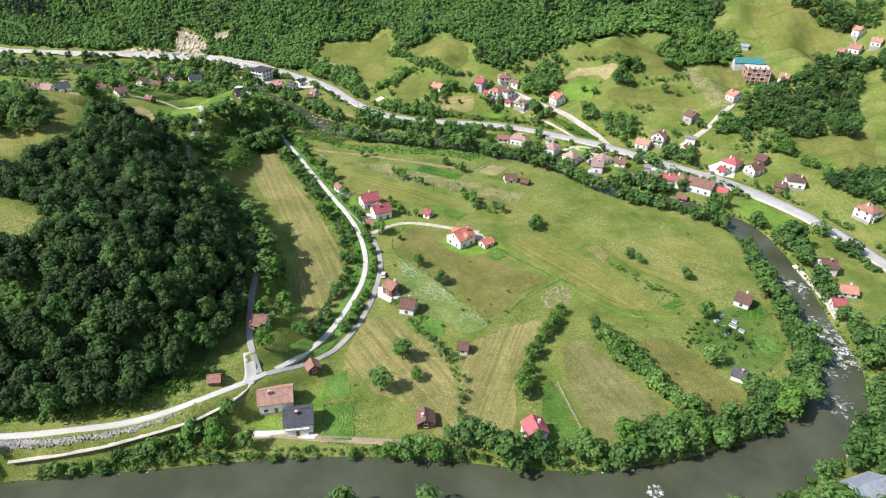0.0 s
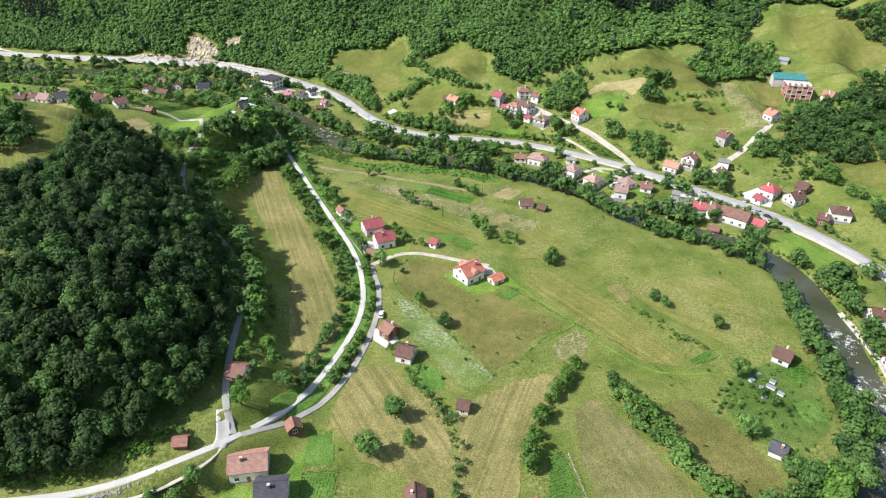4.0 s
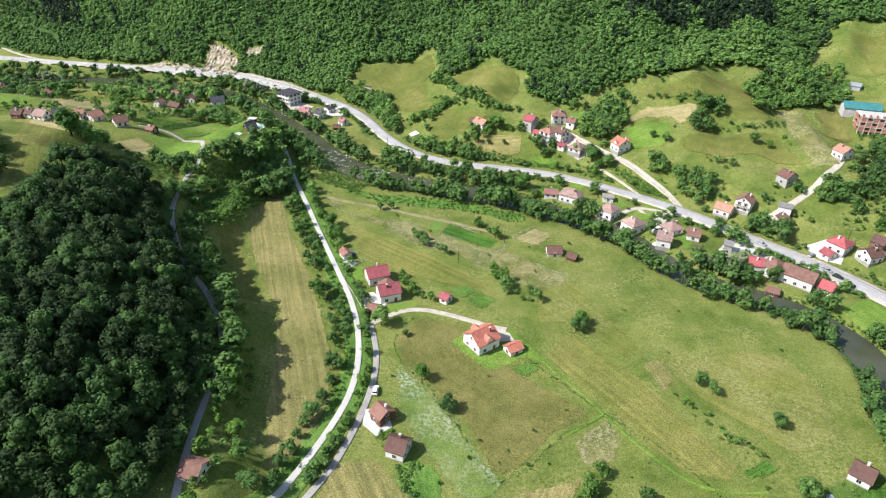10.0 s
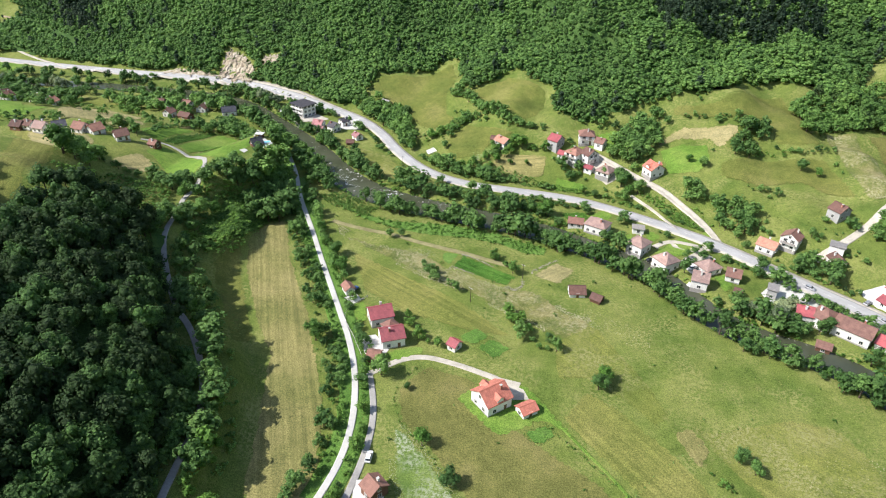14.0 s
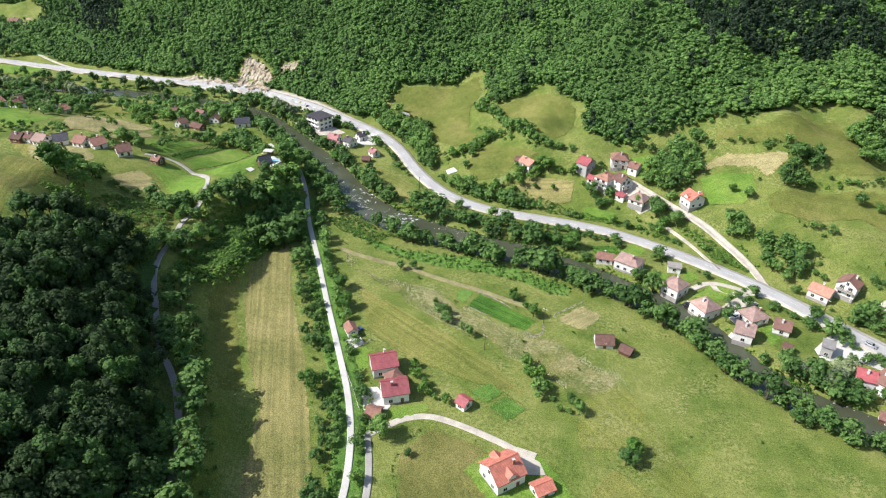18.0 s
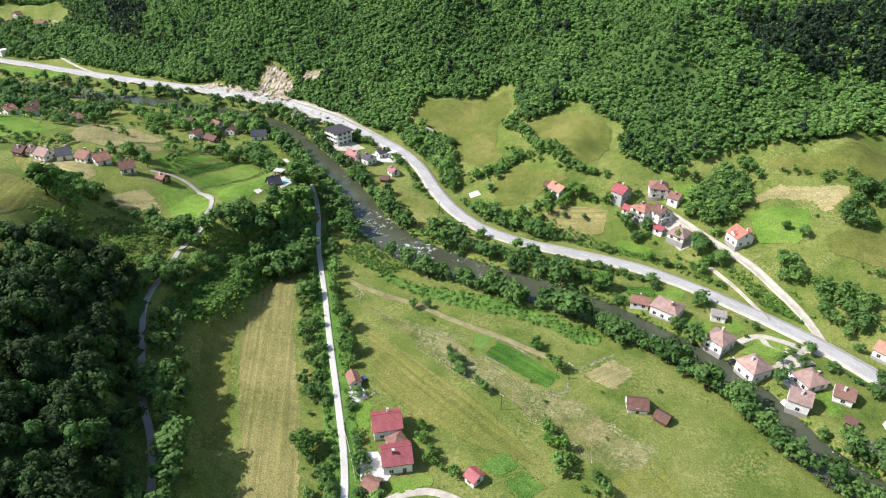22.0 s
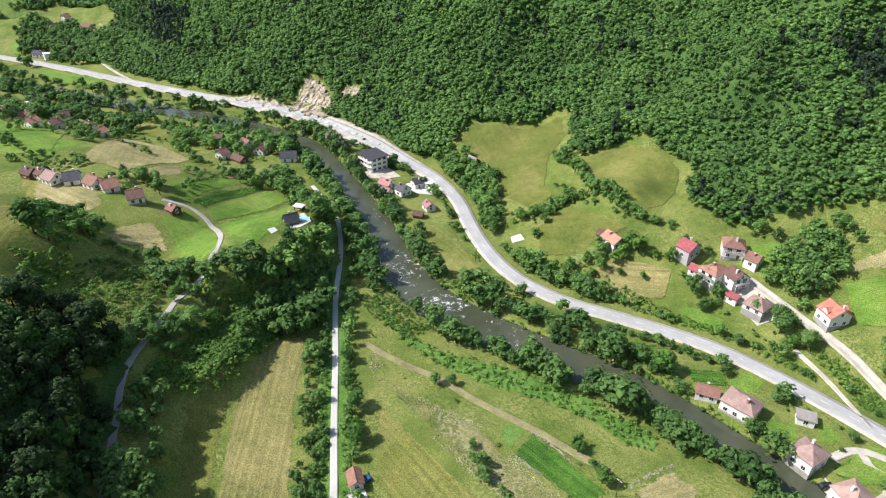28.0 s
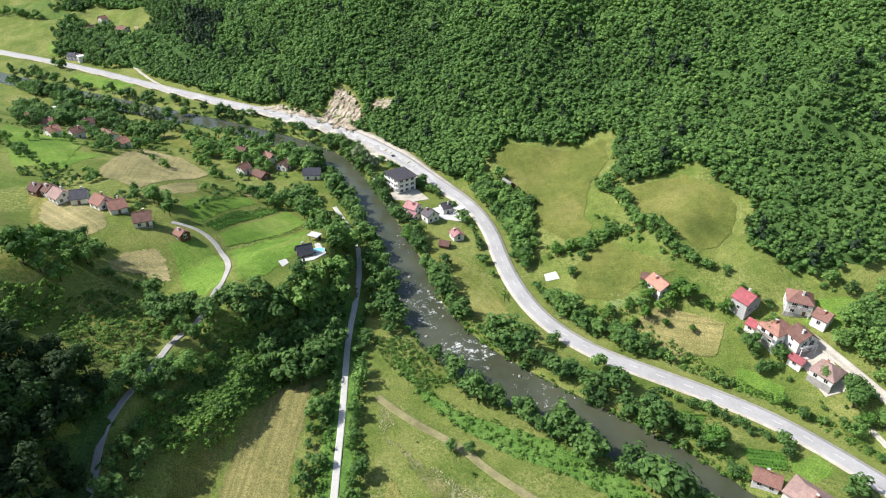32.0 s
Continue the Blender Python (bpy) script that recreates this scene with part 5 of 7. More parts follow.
def woods(name, spots, tall, shapes, material, label, category="trees", tints=None, squat=(0.9, 1.2), trunks=True):
    """Many trees as one body: spots (n, 2), heights, and crown shapes to draw from."""
    rng = np.random.default_rng(len(spots) + 17)
    verts, quads, tris, tint, qs, ts, n = [], [], [], [], [], [], 0
    base = ground_at(spots[:, 0], spots[:, 1])
    tv, tq, tt = trunk_shape()
    tq, tt = np.array(tq), np.array(tt)
    for k, ((x, y), h) in enumerate(zip(spots, tall)):
        q, cv, cf = shapes[rng.integers(len(shapes))]
        w, wide = rng.uniform(0, 6.283), h * rng.uniform(*squat)
        turn = np.array([[math.cos(w) * wide, -math.sin(w) * wide, 0], [math.sin(w) * wide, math.cos(w) * wide, 0], [0, 0, h]])
        body = np.concatenate([q.reshape(-1, 3), cv] + ([tv] if trunks else [])) @ turn.T + (x, y, base[k] - 0.15)
        nq = len(q)
        quads.append(np.arange(nq * 4).reshape(-1, 4) + n)
        qs.append(np.zeros(nq))
        tris.append(cf + n + nq * 4)
        ts.append(np.zeros(len(cf)))
        if trunks:
            off = n + nq * 4 + len(cv)
            quads.append(tq + off)
            qs.append(np.ones(len(tq)))
            tris.append(tt + off)
            ts.append(np.ones(len(tt)))
        verts.append(body)
        own = np.clip((tints[k] if tints is not None else rng.normal(0.58, 0.22)), 0, 1)
        tint.append(np.full(len(body), own))
        n += len(body)
    me = array_mesh(name, np.concatenate(verts), np.concatenate(quads), np.concatenate(tris), [material, BARK], np.concatenate(tint), np.concatenate(qs), np.concatenate(ts))
    return tagged(new(name, me), label, category, kind="stuff")


FAR_SHAPES = [crown_shape(k, 34, 4, 0.08, 0.85, core=0.86) for k in range(8)]
NEAR_SHAPES = [crown_shape(20 + k, 430, 10, 0.042) for k in range(6)]
MID_SHAPES = [crown_shape(40 + k, 190, 9, 0.066, simple=True) for k in range(6)]
FIR_SHAPES = [crown_shape(60 + k, 80, 10, 0.065, pointed=True, simple=True) for k in range(4)]
BUSH_SHAPES = [crown_shape(80 + k, 36, 4, 0.115, 1.5, simple=True) for k in range(5)]


def scatter(region, step, seed, keep=None, holes=()):
    """Uneven spots about a step apart inside a region."""
    rng = np.random.default_rng(seed)
    r = np.array(region, float)
    gx, gy = np.meshgrid(np.arange(r[:, 0].min(), r[:, 0].max(), step), np.arange(r[:, 1].min(), r[:, 1].max(), step * 0.87))
    gx = gx + rng.uniform(-0.42, 0.42, gx.shape) * step + (np.arange(gx.shape[0]) % 2)[:, None] * step / 2
    gy = gy + rng.uniform(-0.42, 0.42, gy.shape) * step
    x, y = gx.ravel(), gy.ravel()
    ok = inside(x, y, list(region))
    for hole in holes:
        ok &= ~inside(x, y, list(hole))
    x, y = x[ok], y[ok]
    if keep is not None:
        ok = keep(x, y)
        x, y = x[ok], y[ok]
    return np.stack([x, y], 1)


LANES = [smooth_line(p, 6) for p in (WHITE_ROAD, HILL_PATH, LOWER_LANE, RIVER_TRACK)]
SIDE_LANES = [smooth_line(p, 6) for p in (TRAIL, TRACK, [(86, 364), (80, 376), (74, 386), (64, 397)], [(101, 357), (97, 374), (82, 393), (68, 407), (55, 417), (42, 426), (30, 424)], [(136, 348), (146, 354), (156, 362), (166, 371), (178, 384), (188, 400), (192, 412)])]


def clear(x, y, water=1.0, road=2.6, houses=2.0):
    """Where a tree may stand: off the roads, out of the water and clear of buildings."""
    ok = np.abs(side_of(x, y, RIVER_FINE)) > RIVER_WIDE(y) + 1.6 + water
    ok &= np.abs(side_of(x, y, ROAD_FINE)) > road + 4.5
    for lane in LANES + SIDE_LANES:
        ok &= np.abs(side_of(x, y, lane)) > road
    for hx, hy, r in BUILT:
        ok &= np.hypot(x - hx, y - hy) > r + houses
    return ok


def off_fields(x, y, kinds=("hay", "stubble", "cut", "lawn", "crop", "rough", "flowers", "meadow", "weedy", "pasture", "mown", "dry", "brown")):
    ok = np.ones(np.shape(x), bool)
    for kind, outline in FIELDS.values():
        if kind in kinds:
            ok &= ~inside(x, y, list(outline))
    return ok


SCARS = [[(-232, 541), (-234, 556), (-235, 569), (-231, 574), (-220, 570), (-205, 557), (-199, 543), (-199, 534), (-216, 538)], [(-203, 558), (-201, 566), (-192, 567), (-183, 562), (-185, 556), (-197, 554)],
         [(-290, 549), (-278, 552), (-268, 556), (-252, 553), (-238, 552), (-226, 543), (-240, 542.5), (-259, 544), (-290, 546)]]


VILLAGE_GAP = [(-560, 598), (-560, 660), (-500, 660), (-470, 642), (-460, 612), (-480, 590), (-500, 580)]


def off_rock(x, y):
    ok = np.ones(np.shape(x), bool)
    for outline in SCARS + [VILLAGE_GAP]:
        ok &= ~inside(x, y, outline)
    return ok


FOREST_EDGE = [(-640, 640), (-560, 640), (-520, 590), (-430, 574), (-355, 560), (-304, 554), (-275, 551), (-232, 548), (-190, 536), (-150, 519), (-122, 504), (-106, 508), (-101, 516), (-84, 533), (-46, 541), (-36, 506),
               (-30, 491), (-4, 506), (20, 482), (22, 458), (43, 447), (74, 460), (104, 461), (146, 480), (164, 474), (185, 485), (222, 530), (290, 520), (340, 500)]
DEEP = [(340, 640), (220, 660), (60, 660), (-100, 690), (-300, 710), (-480, 730), (-640, 740)]
FIRS = ([(72, 560), (129, 566), (190, 560), (180, 523), (96, 512)], [(-436, 652), (-381, 639), (-356, 590), (-398, 605)])
REGROWTH = [(-521, 682), (-462, 675), (-419, 637), (-410, 615), (-429, 615), (-478, 638)]
SHRUBS = [(-11, 571), (-1, 577), (16, 591), (43, 568), (65, 525), (65, 474), (42, 483), (27, 499), (10, 515), (-7, 551)]
spots = scatter(FOREST_EDGE + DEEP, 3.15, 5, lambda x, y: clear(x, y, road=2.5) & off_fields(x, y) & off_rock(x, y))
patch = np.array([noise.noise((x * 0.018, y * 0.018, 0.0)) for x, y in spots])
speck = np.random.default_rng(4).normal(0, 0.16, len(spots))
fir = np.zeros(len(spots), bool)
for zone in FIRS:
    fir |= inside(spots[:, 0], spots[:, 1], zone)
fir &= np.random.default_rng(6).random(len(spots)) < 0.45
fir |= np.random.default_rng(7).random(len(spots)) < 0.012
FLOOR = grass_material("forest_floor", (0.04, 0.082, 0.024), (0.058, 0.11, 0.032), (0.082, 0.14, 0.041), 0, 0, 0.05)


def forest_floor(region, deep=0.0):
    r = np.array(region, float)
    gx, gy = np.meshgrid(np.arange(r[:, 0].min() - 4, r[:, 0].max() + 4, 4.0), np.arange(r[:, 1].min() - 4, r[:, 1].max() + 4, 4.0))
    ok = inside(gx, gy, list(region)) & off_fields(gx, gy) & off_rock(gx, gy)
    inner = ok.copy()
    for axis_no in (0, 1):
        for way in (-1, 1):
            inner &= np.roll(ok, way, axis_no)
    lift = 0.25 + deep * inner * (0.75 + 0.5 * np.random.default_rng(3).random(gx.shape)) * np.where(inside(gx, gy, SHRUBS) | inside(gx, gy, REGROWTH), 0.25, 1.0)
    number = -np.ones(gx.shape, int)
    number[ok] = np.arange(ok.sum())
    faces = np.stack([number[:-1, :-1], number[:-1, 1:], number[1:, 1:], number[1:, :-1]], -1).reshape(-1, 4)
    faces = faces[faces.min(1) >= 0]
    ob = mesh_object("forest_floor", np.stack([gx, gy, ground_at(gx, gy) + lift], -1)[ok], faces, FLOOR, smooth=True)
    return tagged(ob, "dark leafy undergrowth on the forest floor", "ground", kind="structure")


forest_floor(FOREST_EDGE + DEEP, 2.2)
leafy = spots[~fir]
woods("mountain_forest", leafy, np.random.default_rng(8).uniform(4.6, 6.8, len(leafy)) * (1 + 0.2 * patch[~fir]) * np.where(inside(leafy[:, 0], leafy[:, 1], SHRUBS) | inside(leafy[:, 0], leafy[:, 1], REGROWTH), 0.72, 1.0), FAR_SHAPES, LEAF, "dense mixed broadleaf forest on the steep slope",
      "forest", 0.63 - 0.05 * (inside(leafy[:, 0], leafy[:, 1], SHRUBS) | inside(leafy[:, 0], leafy[:, 1], REGROWTH)) + 0.45 * patch[~fir] + speck[~fir], (1.2, 1.6), trunks=False)
woods("fir_forest", spots[fir], np.random.default_rng(9).uniform(8, 13, fir.sum()), FIR_SHAPES, NEEDLE, "dark conifers among the broadleaf forest", "forest", None, (0.85, 1.15), trunks=False)

HILL_WOOD = [(-112, 268), (-98, 251), (-88, 236), (-80, 220), (-74, 200), (-71, 180), (-70, 163), (-74, 151), (-81, 143), (-88, 134), (-100, 129), (-120, 125), (-160, 121), (-222, 120), (-223, 146), (-190, 160), (-160, 171),
             (-139, 173), (-130, 175), (-127, 180), (-131, 187), (-142, 194), (-152, 198), (-190, 207), (-192, 222), (-164, 218), (-159, 229), (-152, 241), (-156, 260), (-161, 276), (-158, 288), (-153, 294), (-144, 301), (-138, 302.5), (-131, 303), (-126, 299), (-122, 286)]
forest_floor(HILL_WOOD)
HILL_GAP = [(-134, 161), (-125, 161), (-122, 156), (-126, 152), (-131, 151), (-150, 149), (-150, 160)]
spots = scatter(HILL_WOOD, 5.2, 12, lambda x, y: clear(x, y, road=2.4) & ~inside(x, y, HILL_GAP))
# low tints put the hill's cloud shade into the leaf colour
woods("hill_forest", spots, np.random.default_rng(13).uniform(8.5, 13.5, len(spots)), NEAR_SHAPES, LEAF, "dense broadleaf wood on the rounded hill, leaves tinted dark as shade", "forest",
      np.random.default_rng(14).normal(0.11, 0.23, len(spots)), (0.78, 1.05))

WOODS = {}
WOODS["hill_west_wood"] = [(-200, 284), (-193, 292), (-181, 276), (-171, 264), (-172, 253), (-179, 246), (-215, 240), (-230, 270)]
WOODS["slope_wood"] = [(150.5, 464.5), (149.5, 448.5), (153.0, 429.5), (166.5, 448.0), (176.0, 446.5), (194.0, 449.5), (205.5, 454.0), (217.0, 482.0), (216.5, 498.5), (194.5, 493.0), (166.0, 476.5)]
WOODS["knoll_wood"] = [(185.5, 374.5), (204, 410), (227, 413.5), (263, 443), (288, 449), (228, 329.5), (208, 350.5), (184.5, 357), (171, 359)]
WOODS["hamlet_wood"] = [(80, 396), (91, 399), (118, 375), (119, 366), (101, 361), (94, 375)]
WOODS["upper_wood"] = [(51, 429), (63, 443), (81, 453), (85, 440), (73, 424), (57, 418)]
WOODS["saddle_wood"] = [(-167, 346.5), (-147.5, 344), (-129.5, 350), (-121, 362), (-116, 388.5), (-110.5, 380.5), (-110, 363.5), (-119.5, 349.5), (-127, 340), (-132, 330), (-149, 328.5)]
WOODS["bank_wood"] = [(-165, 452), (-160, 465), (-108, 418), (-82, 376), (-98, 379), (-120, 411)]
WOODS["field_clump"] = [(-123, 345), (-118, 355), (-111, 371), (-98, 361), (-102, 337), (-109, 341), (-118, 342)]
WOODS["terrace_rim"] = [(-203, 442), (-181, 458), (-144, 431), (-121, 403), (-117, 376), (-125, 402), (-169, 436), (-193, 434)]
WOODS["village_wood"] = [(-431, 479), (-393, 495), (-331, 489), (-297, 483), (-305, 470), (-361, 477), (-358, 435)]
WOODS["river_copse"] = [(-285, 485), (-246, 494), (-196, 500), (-188, 478), (-217, 472), (-262, 470)]
WOODS["slope_copse"] = [(-113, 503), (-96, 508), (-70, 482), (-57, 436), (-71, 455), (-90, 476)]
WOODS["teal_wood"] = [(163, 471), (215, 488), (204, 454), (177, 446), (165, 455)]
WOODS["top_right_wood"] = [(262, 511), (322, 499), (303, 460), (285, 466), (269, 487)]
WOODS["house_wood"] = [(129, 349), (141, 350), (143, 332), (133, 326), (123, 336)]
WOODS["path_wood"] = [(-126, 298), (-118, 285), (-108, 271), (-97, 257), (-94, 263), (-100, 274), (-111, 287), (-119, 299)]
WOODS["terrace_copse"] = [(-198, 329.5), (-198, 352), (-191, 352), (-181, 338), (-174, 326), (-176, 316), (-181, 316)]
WOODS["road_belt"] = [(-45, 382), (-27, 387), (-15, 386), (7, 380), (0, 373), (-23, 375)]
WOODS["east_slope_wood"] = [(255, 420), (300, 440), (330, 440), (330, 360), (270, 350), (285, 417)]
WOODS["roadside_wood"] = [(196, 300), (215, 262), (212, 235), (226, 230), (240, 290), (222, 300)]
WOODS["south_bank"] = [(-200, 88), (-60, 98), (0, 101), (60, 98), (100, 110), (125, 128), (150, 150), (158, 190), (170, 180), (160, 130), (110, 95), (60, 84), (-60, 80), (-200, 70)]
WOODS["slope_belt"] = [(-113, 505), (-92, 503), (-71, 488), (-63, 468), (-60, 446), (-70, 450), (-76, 468), (-88, 488)]
WOODS["hamlet_belt"] = [(-49, 427), (-28, 408), (-11, 405), (10, 404), (-13, 412), (-36, 420)]
WOODS["hamlet_copse"] = [(50, 423), (62, 416), (74, 421), (76, 446), (83, 457), (69, 456), (59, 438)]
WOODS["east_copse"] = [(120.0, 435.0), (131.5, 439.0), (131.0, 426.0), (124.0, 417.0), (113.5, 414.5), (114.5, 424.0)]
WOODS["far_village_wood"] = [(-555, 613), (-554, 630), (-500, 623), (-417, 596), (-456, 602), (-506, 606)]
WOODS["far_bank_wood"] = [(-507, 520), (-484, 536), (-425, 526), (-357, 508), (-359, 498), (-406, 501), (-459, 505)]
WOODS["far_village_trees"] = [(-552, 604), (-540, 612), (-506, 606), (-498, 590), (-520, 590)]
WOODS["pool_bank"] = [(-108, 352), (-111, 372), (-113.5, 392), (-123, 408), (-134, 424), (-140, 420), (-130, 407), (-120, 396), (-118, 378), (-117.3, 355.8)]
WOODS["north_village_trees"] = [(-533, 590.5), (-486.5, 612), (-433.5, 581), (-454, 560), (-490, 553.5)]
WOODS["road_copse"] = [(157, 372), (177, 371), (176, 350), (161, 351)]
# woods past x 160 tinted dark as cloud shade, western bank woods pale as sunlight
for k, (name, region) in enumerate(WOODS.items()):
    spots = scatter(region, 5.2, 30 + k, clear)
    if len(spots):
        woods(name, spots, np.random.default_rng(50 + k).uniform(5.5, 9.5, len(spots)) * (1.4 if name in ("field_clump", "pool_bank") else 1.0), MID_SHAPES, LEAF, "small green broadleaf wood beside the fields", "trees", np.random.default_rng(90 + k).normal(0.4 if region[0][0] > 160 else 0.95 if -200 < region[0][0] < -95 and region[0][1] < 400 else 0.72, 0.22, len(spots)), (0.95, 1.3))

# trees along both banks of the river
line, rng = smooth_line(RIVER_LINE, 4.0), np.random.default_rng(90)
run = np.gradient(line, axis=0)
run /= np.hypot(*run.T)[:, None]
rows = []
for side in (-1, 1):
    for lay, (lo, hi) in enumerate(((2.2, 3.2), (4.2, 8.0))):
        gap = np.array([noise.noise((p[0] * 0.03, p[1] * 0.03, side * 7.0 + lay)) for p in line])
        out = RIVER_WIDE(line[:, 1]) + rng.uniform(lo, hi, len(line))
        p = line + np.stack([-run[:, 1], run[:, 0]], 1) * (side * out)[:, None] + rng.uniform(-1.5, 1.5, line.shape)
        rows.append(p[gap > (-0.34 if lay == 0 else -0.2)])
spots = np.concatenate(rows)
spots = spots[(spots[:, 0] > -620) & (spots[:, 0] < 330) & ((spots[:, 0] > -205) | (np.sin(spots[:, 0] * 5.1) > 0.1))]
spots = spots[~inside(spots[:, 0], spots[:, 1], [(-60, 120), (-60, 136), (2, 136), (2, 120)]) & ~inside(spots[:, 0], spots[:, 1], [(-150, 116.5), (-107, 118), (-94, 121.5), (-77, 128), (-60, 140), (-58, 150), (-150, 130)])]
spots = spots[clear(spots[:, 0], spots[:, 1], 0.6, 2.6, 3.0) & off_fields(spots[:, 0], spots[:, 1], ("crop", "lawn", "hay", "stubble", "cut"))]
woods("riverside_trees", spots, np.clip(rng.lognormal(1.95, 0.28, len(spots)), 3.6, np.where((spots[:, 0] < -50) & (spots[:, 1] < 140), 5.0, 13.0)), MID_SHAPES, LEAF, "line of leafy trees along the river bank", "trees", rng.normal(0.76, 0.24, len(spots)), (0.9, 1.3))

# bushes and reeds down to the water's edge
rows = []
fine_line = smooth_line(RIVER_LINE, 2.0)
run = np.gradient(fine_line, axis=0)
run /= np.hypot(*run.T)[:, None]
for side in (-1, 1):
    for lo, hi in ((2.0, 2.8), (2.8, 4.2)):
        out = RIVER_WIDE(fine_line[:, 1]) + rng.uniform(lo, hi, len(fine_line))
        rows.append(fine_line + np.stack([-run[:, 1], run[:, 0]], 1) * (side * out)[:, None] + rng.uniform(-0.6, 0.6, fine_line.shape))
spots = np.concatenate(rows)
spots = spots[(spots[:, 0] > -330) & (spots[:, 0] < 200) & (rng.random(len(spots)) < 0.75)]
spots = spots[clear(spots[:, 0], spots[:, 1], 0.0, 2.0, 1.5)]
woods("bank_bushes", spots, np.clip(rng.lognormal(0.2, 0.4, len(spots)), 0.5, 3.0), BUSH_SHAPES, BUSH, "green bushes and reeds along the water's edge", "bushes", rng.normal(0.45, 0.25, len(spots)), (1.1, 1.8), trunks=False)

# bushes beside the pale lane and the valley road
def beside(line, step, bands, seed, gate):
    p = smooth_line(line, step)
    run = np.gradient(p, axis=0)
    run /= np.hypot(*run.T)[:, None]
    rng, rows = np.random.default_rng(seed), []
    for lo, hi in bands:
        q = p + np.stack([-run[:, 1], run[:, 0]], 1) * rng.uniform(lo, hi, (len(p), 1)) + rng.uniform(-0.7, 0.7, p.shape)
        keep = np.array([noise.noise((x * 0.05, y * 0.05, seed * 1.7 + lo)) for x, y in q]) > gate
        rows.append(q[keep])
    q = np.concatenate(rows)
    return q[clear(q[:, 0], q[:, 1], 0.5, 2.3, 1.2) & off_fields(q[:, 0], q[:, 1], ("hay", "stubble", "cut", "lawn", "crop", "weedy", "mown"))]


for seed, (line, bands, gate, kind) in enumerate(((WHITE_ROAD[9:19], ((2.6, 3.6), (3.4, 5.0), (4.6, 7.0), (-3.6, -2.6), (-5.0, -3.4), (-7.5, -4.6)), -0.15, BUSH), (WHITE_ROAD[9:19], ((3.2, 6.0), (-6.0, -3.2)), 0.0, LEAF),
                                              (ROAD_LINE[4:26], ((6.4, 8.0), (7.6, 10.0), (-8.4, -6.6), (-10.5, -7.8)), 0.12, LEAF), (ROAD_LINE[4:26], ((6.0, 7.4), (-7.6, -6.0)), 0.0, BUSH), (HILL_PATH[2:13], ((2.9, 4.2), (3.6, 6.0), (-4.2, -2.9), (-6.5, -3.6)), 0.1, LEAF))):
    spots = beside(line, 1.7 if kind is BUSH else 2.6, bands, 60 + seed, gate)
    rng = np.random.default_rng(70 + seed)
    tall = np.clip(rng.lognormal(0.15, 0.4, len(spots)), 0.5, 2.4) if kind is BUSH else np.clip(rng.lognormal(1.15 if seed < 4 else 1.6, 0.35, len(spots)), 1.8, 8.0)
    woods("roadside_bushes", spots, tall, BUSH_SHAPES if kind is BUSH else MID_SHAPES, kind, "uneven green bushes and saplings along the roadside", "bushes", rng.normal(0.76, 0.26, len(spots)), (1.1, 1.7), trunks=False)

# hedgerows between the fields
HEDGES = []
HEDGES.append(([(44.5, 191.5), (38.5, 179), (32.3, 167), (27.6, 157), (26, 149)], 7.0, 3.2))
HEDGES.append(([(54.5, 184), (61, 168), (67.6, 157.4), (73.6, 147), (78, 135)], 6.0, 2.2))
HEDGES.append(([(-8, 180), (4, 165), (7, 151), (8, 139)], 2.6, 2.0))
HEDGES.append(([(19, 244), (33, 230), (48, 215), (62, 206), (74, 192), (82, 182)], 0.7, 1.1))
HEDGES.append(([(48, 215), (40, 209), (33, 204), (25, 191), (15, 185)], 0.6, 1.1))
HEDGES.append(([(50, 216), (60, 228), (74, 240), (88, 250)], 0.5, 2.2))
HEDGES.append(([(-16, 259), (-24, 246), (-20, 232), (-10, 222)], 0.6, 1.2))
HEDGES.append(([(14, 186), (2, 207), (-8, 221)], 0.6, 1.2))
HEDGES.append(([(84, 200), (96, 214), (110, 222)], 0.6, 1.3))
HEDGES.append(([(72.5, 226.5), (76.5, 219.5), (81, 215.5), (82, 209.5), (87.5, 207.5), (90, 204.5)], 2.6, 2.2))
HEDGES.append(([(26, 397), (3, 401), (-20, 402), (-35, 405)], 5.0, 3.2))
HEDGES.append(([(-37, 453), (-24, 471), (1, 449), (8, 443)], 5.5, 3.6))
HEDGES.append(([(-25, 416), (-14, 420), (-3, 433), (18, 429)], 5.5, 3.6))
HEDGES.append(([(-39, 492), (-37, 510), (-18, 504)], 6.0, 3.8))
HEDGES.append(([(195, 319), (205, 302), (212, 283), (214, 277)], 6.5, 3.4))
HEDGES.append(([(179, 340), (193, 328), (197, 319)], 6.0, 3.4))
HEDGES.append(([(-61, 454), (-44, 450), (-31, 462), (-28, 468)], 5.0, 3.4))
HEDGES.append(([(-42, 412), (-29, 410), (-16, 409), (8, 406)], 5.0, 3.2))
HEDGES.append(([(-13, 412), (0, 427), (3, 433)], 5.0, 3.5))
HEDGES.append(([(-218, 390), (-205, 392), (-195, 387)], 5.0, 4.0))
HEDGES.append(([(-196, 400), (-206, 437), (-195, 448)], 3.0, 3.5))
HEDGES.append(([(-61.8, 163.4), (-62.1, 182.3), (-65.3, 202.9), (-68.9, 217.6), (-77.5, 232.4), (-90.7, 249.9), (-107.2, 270.1)], 5.0, 3.8))
HEDGES.append(([(-58, 168.9), (-60.4, 192.7), (-64, 214.1), (-72, 232.8), (-85.4, 253.1), (-100.9, 271.3)], 3.0, 4.4))
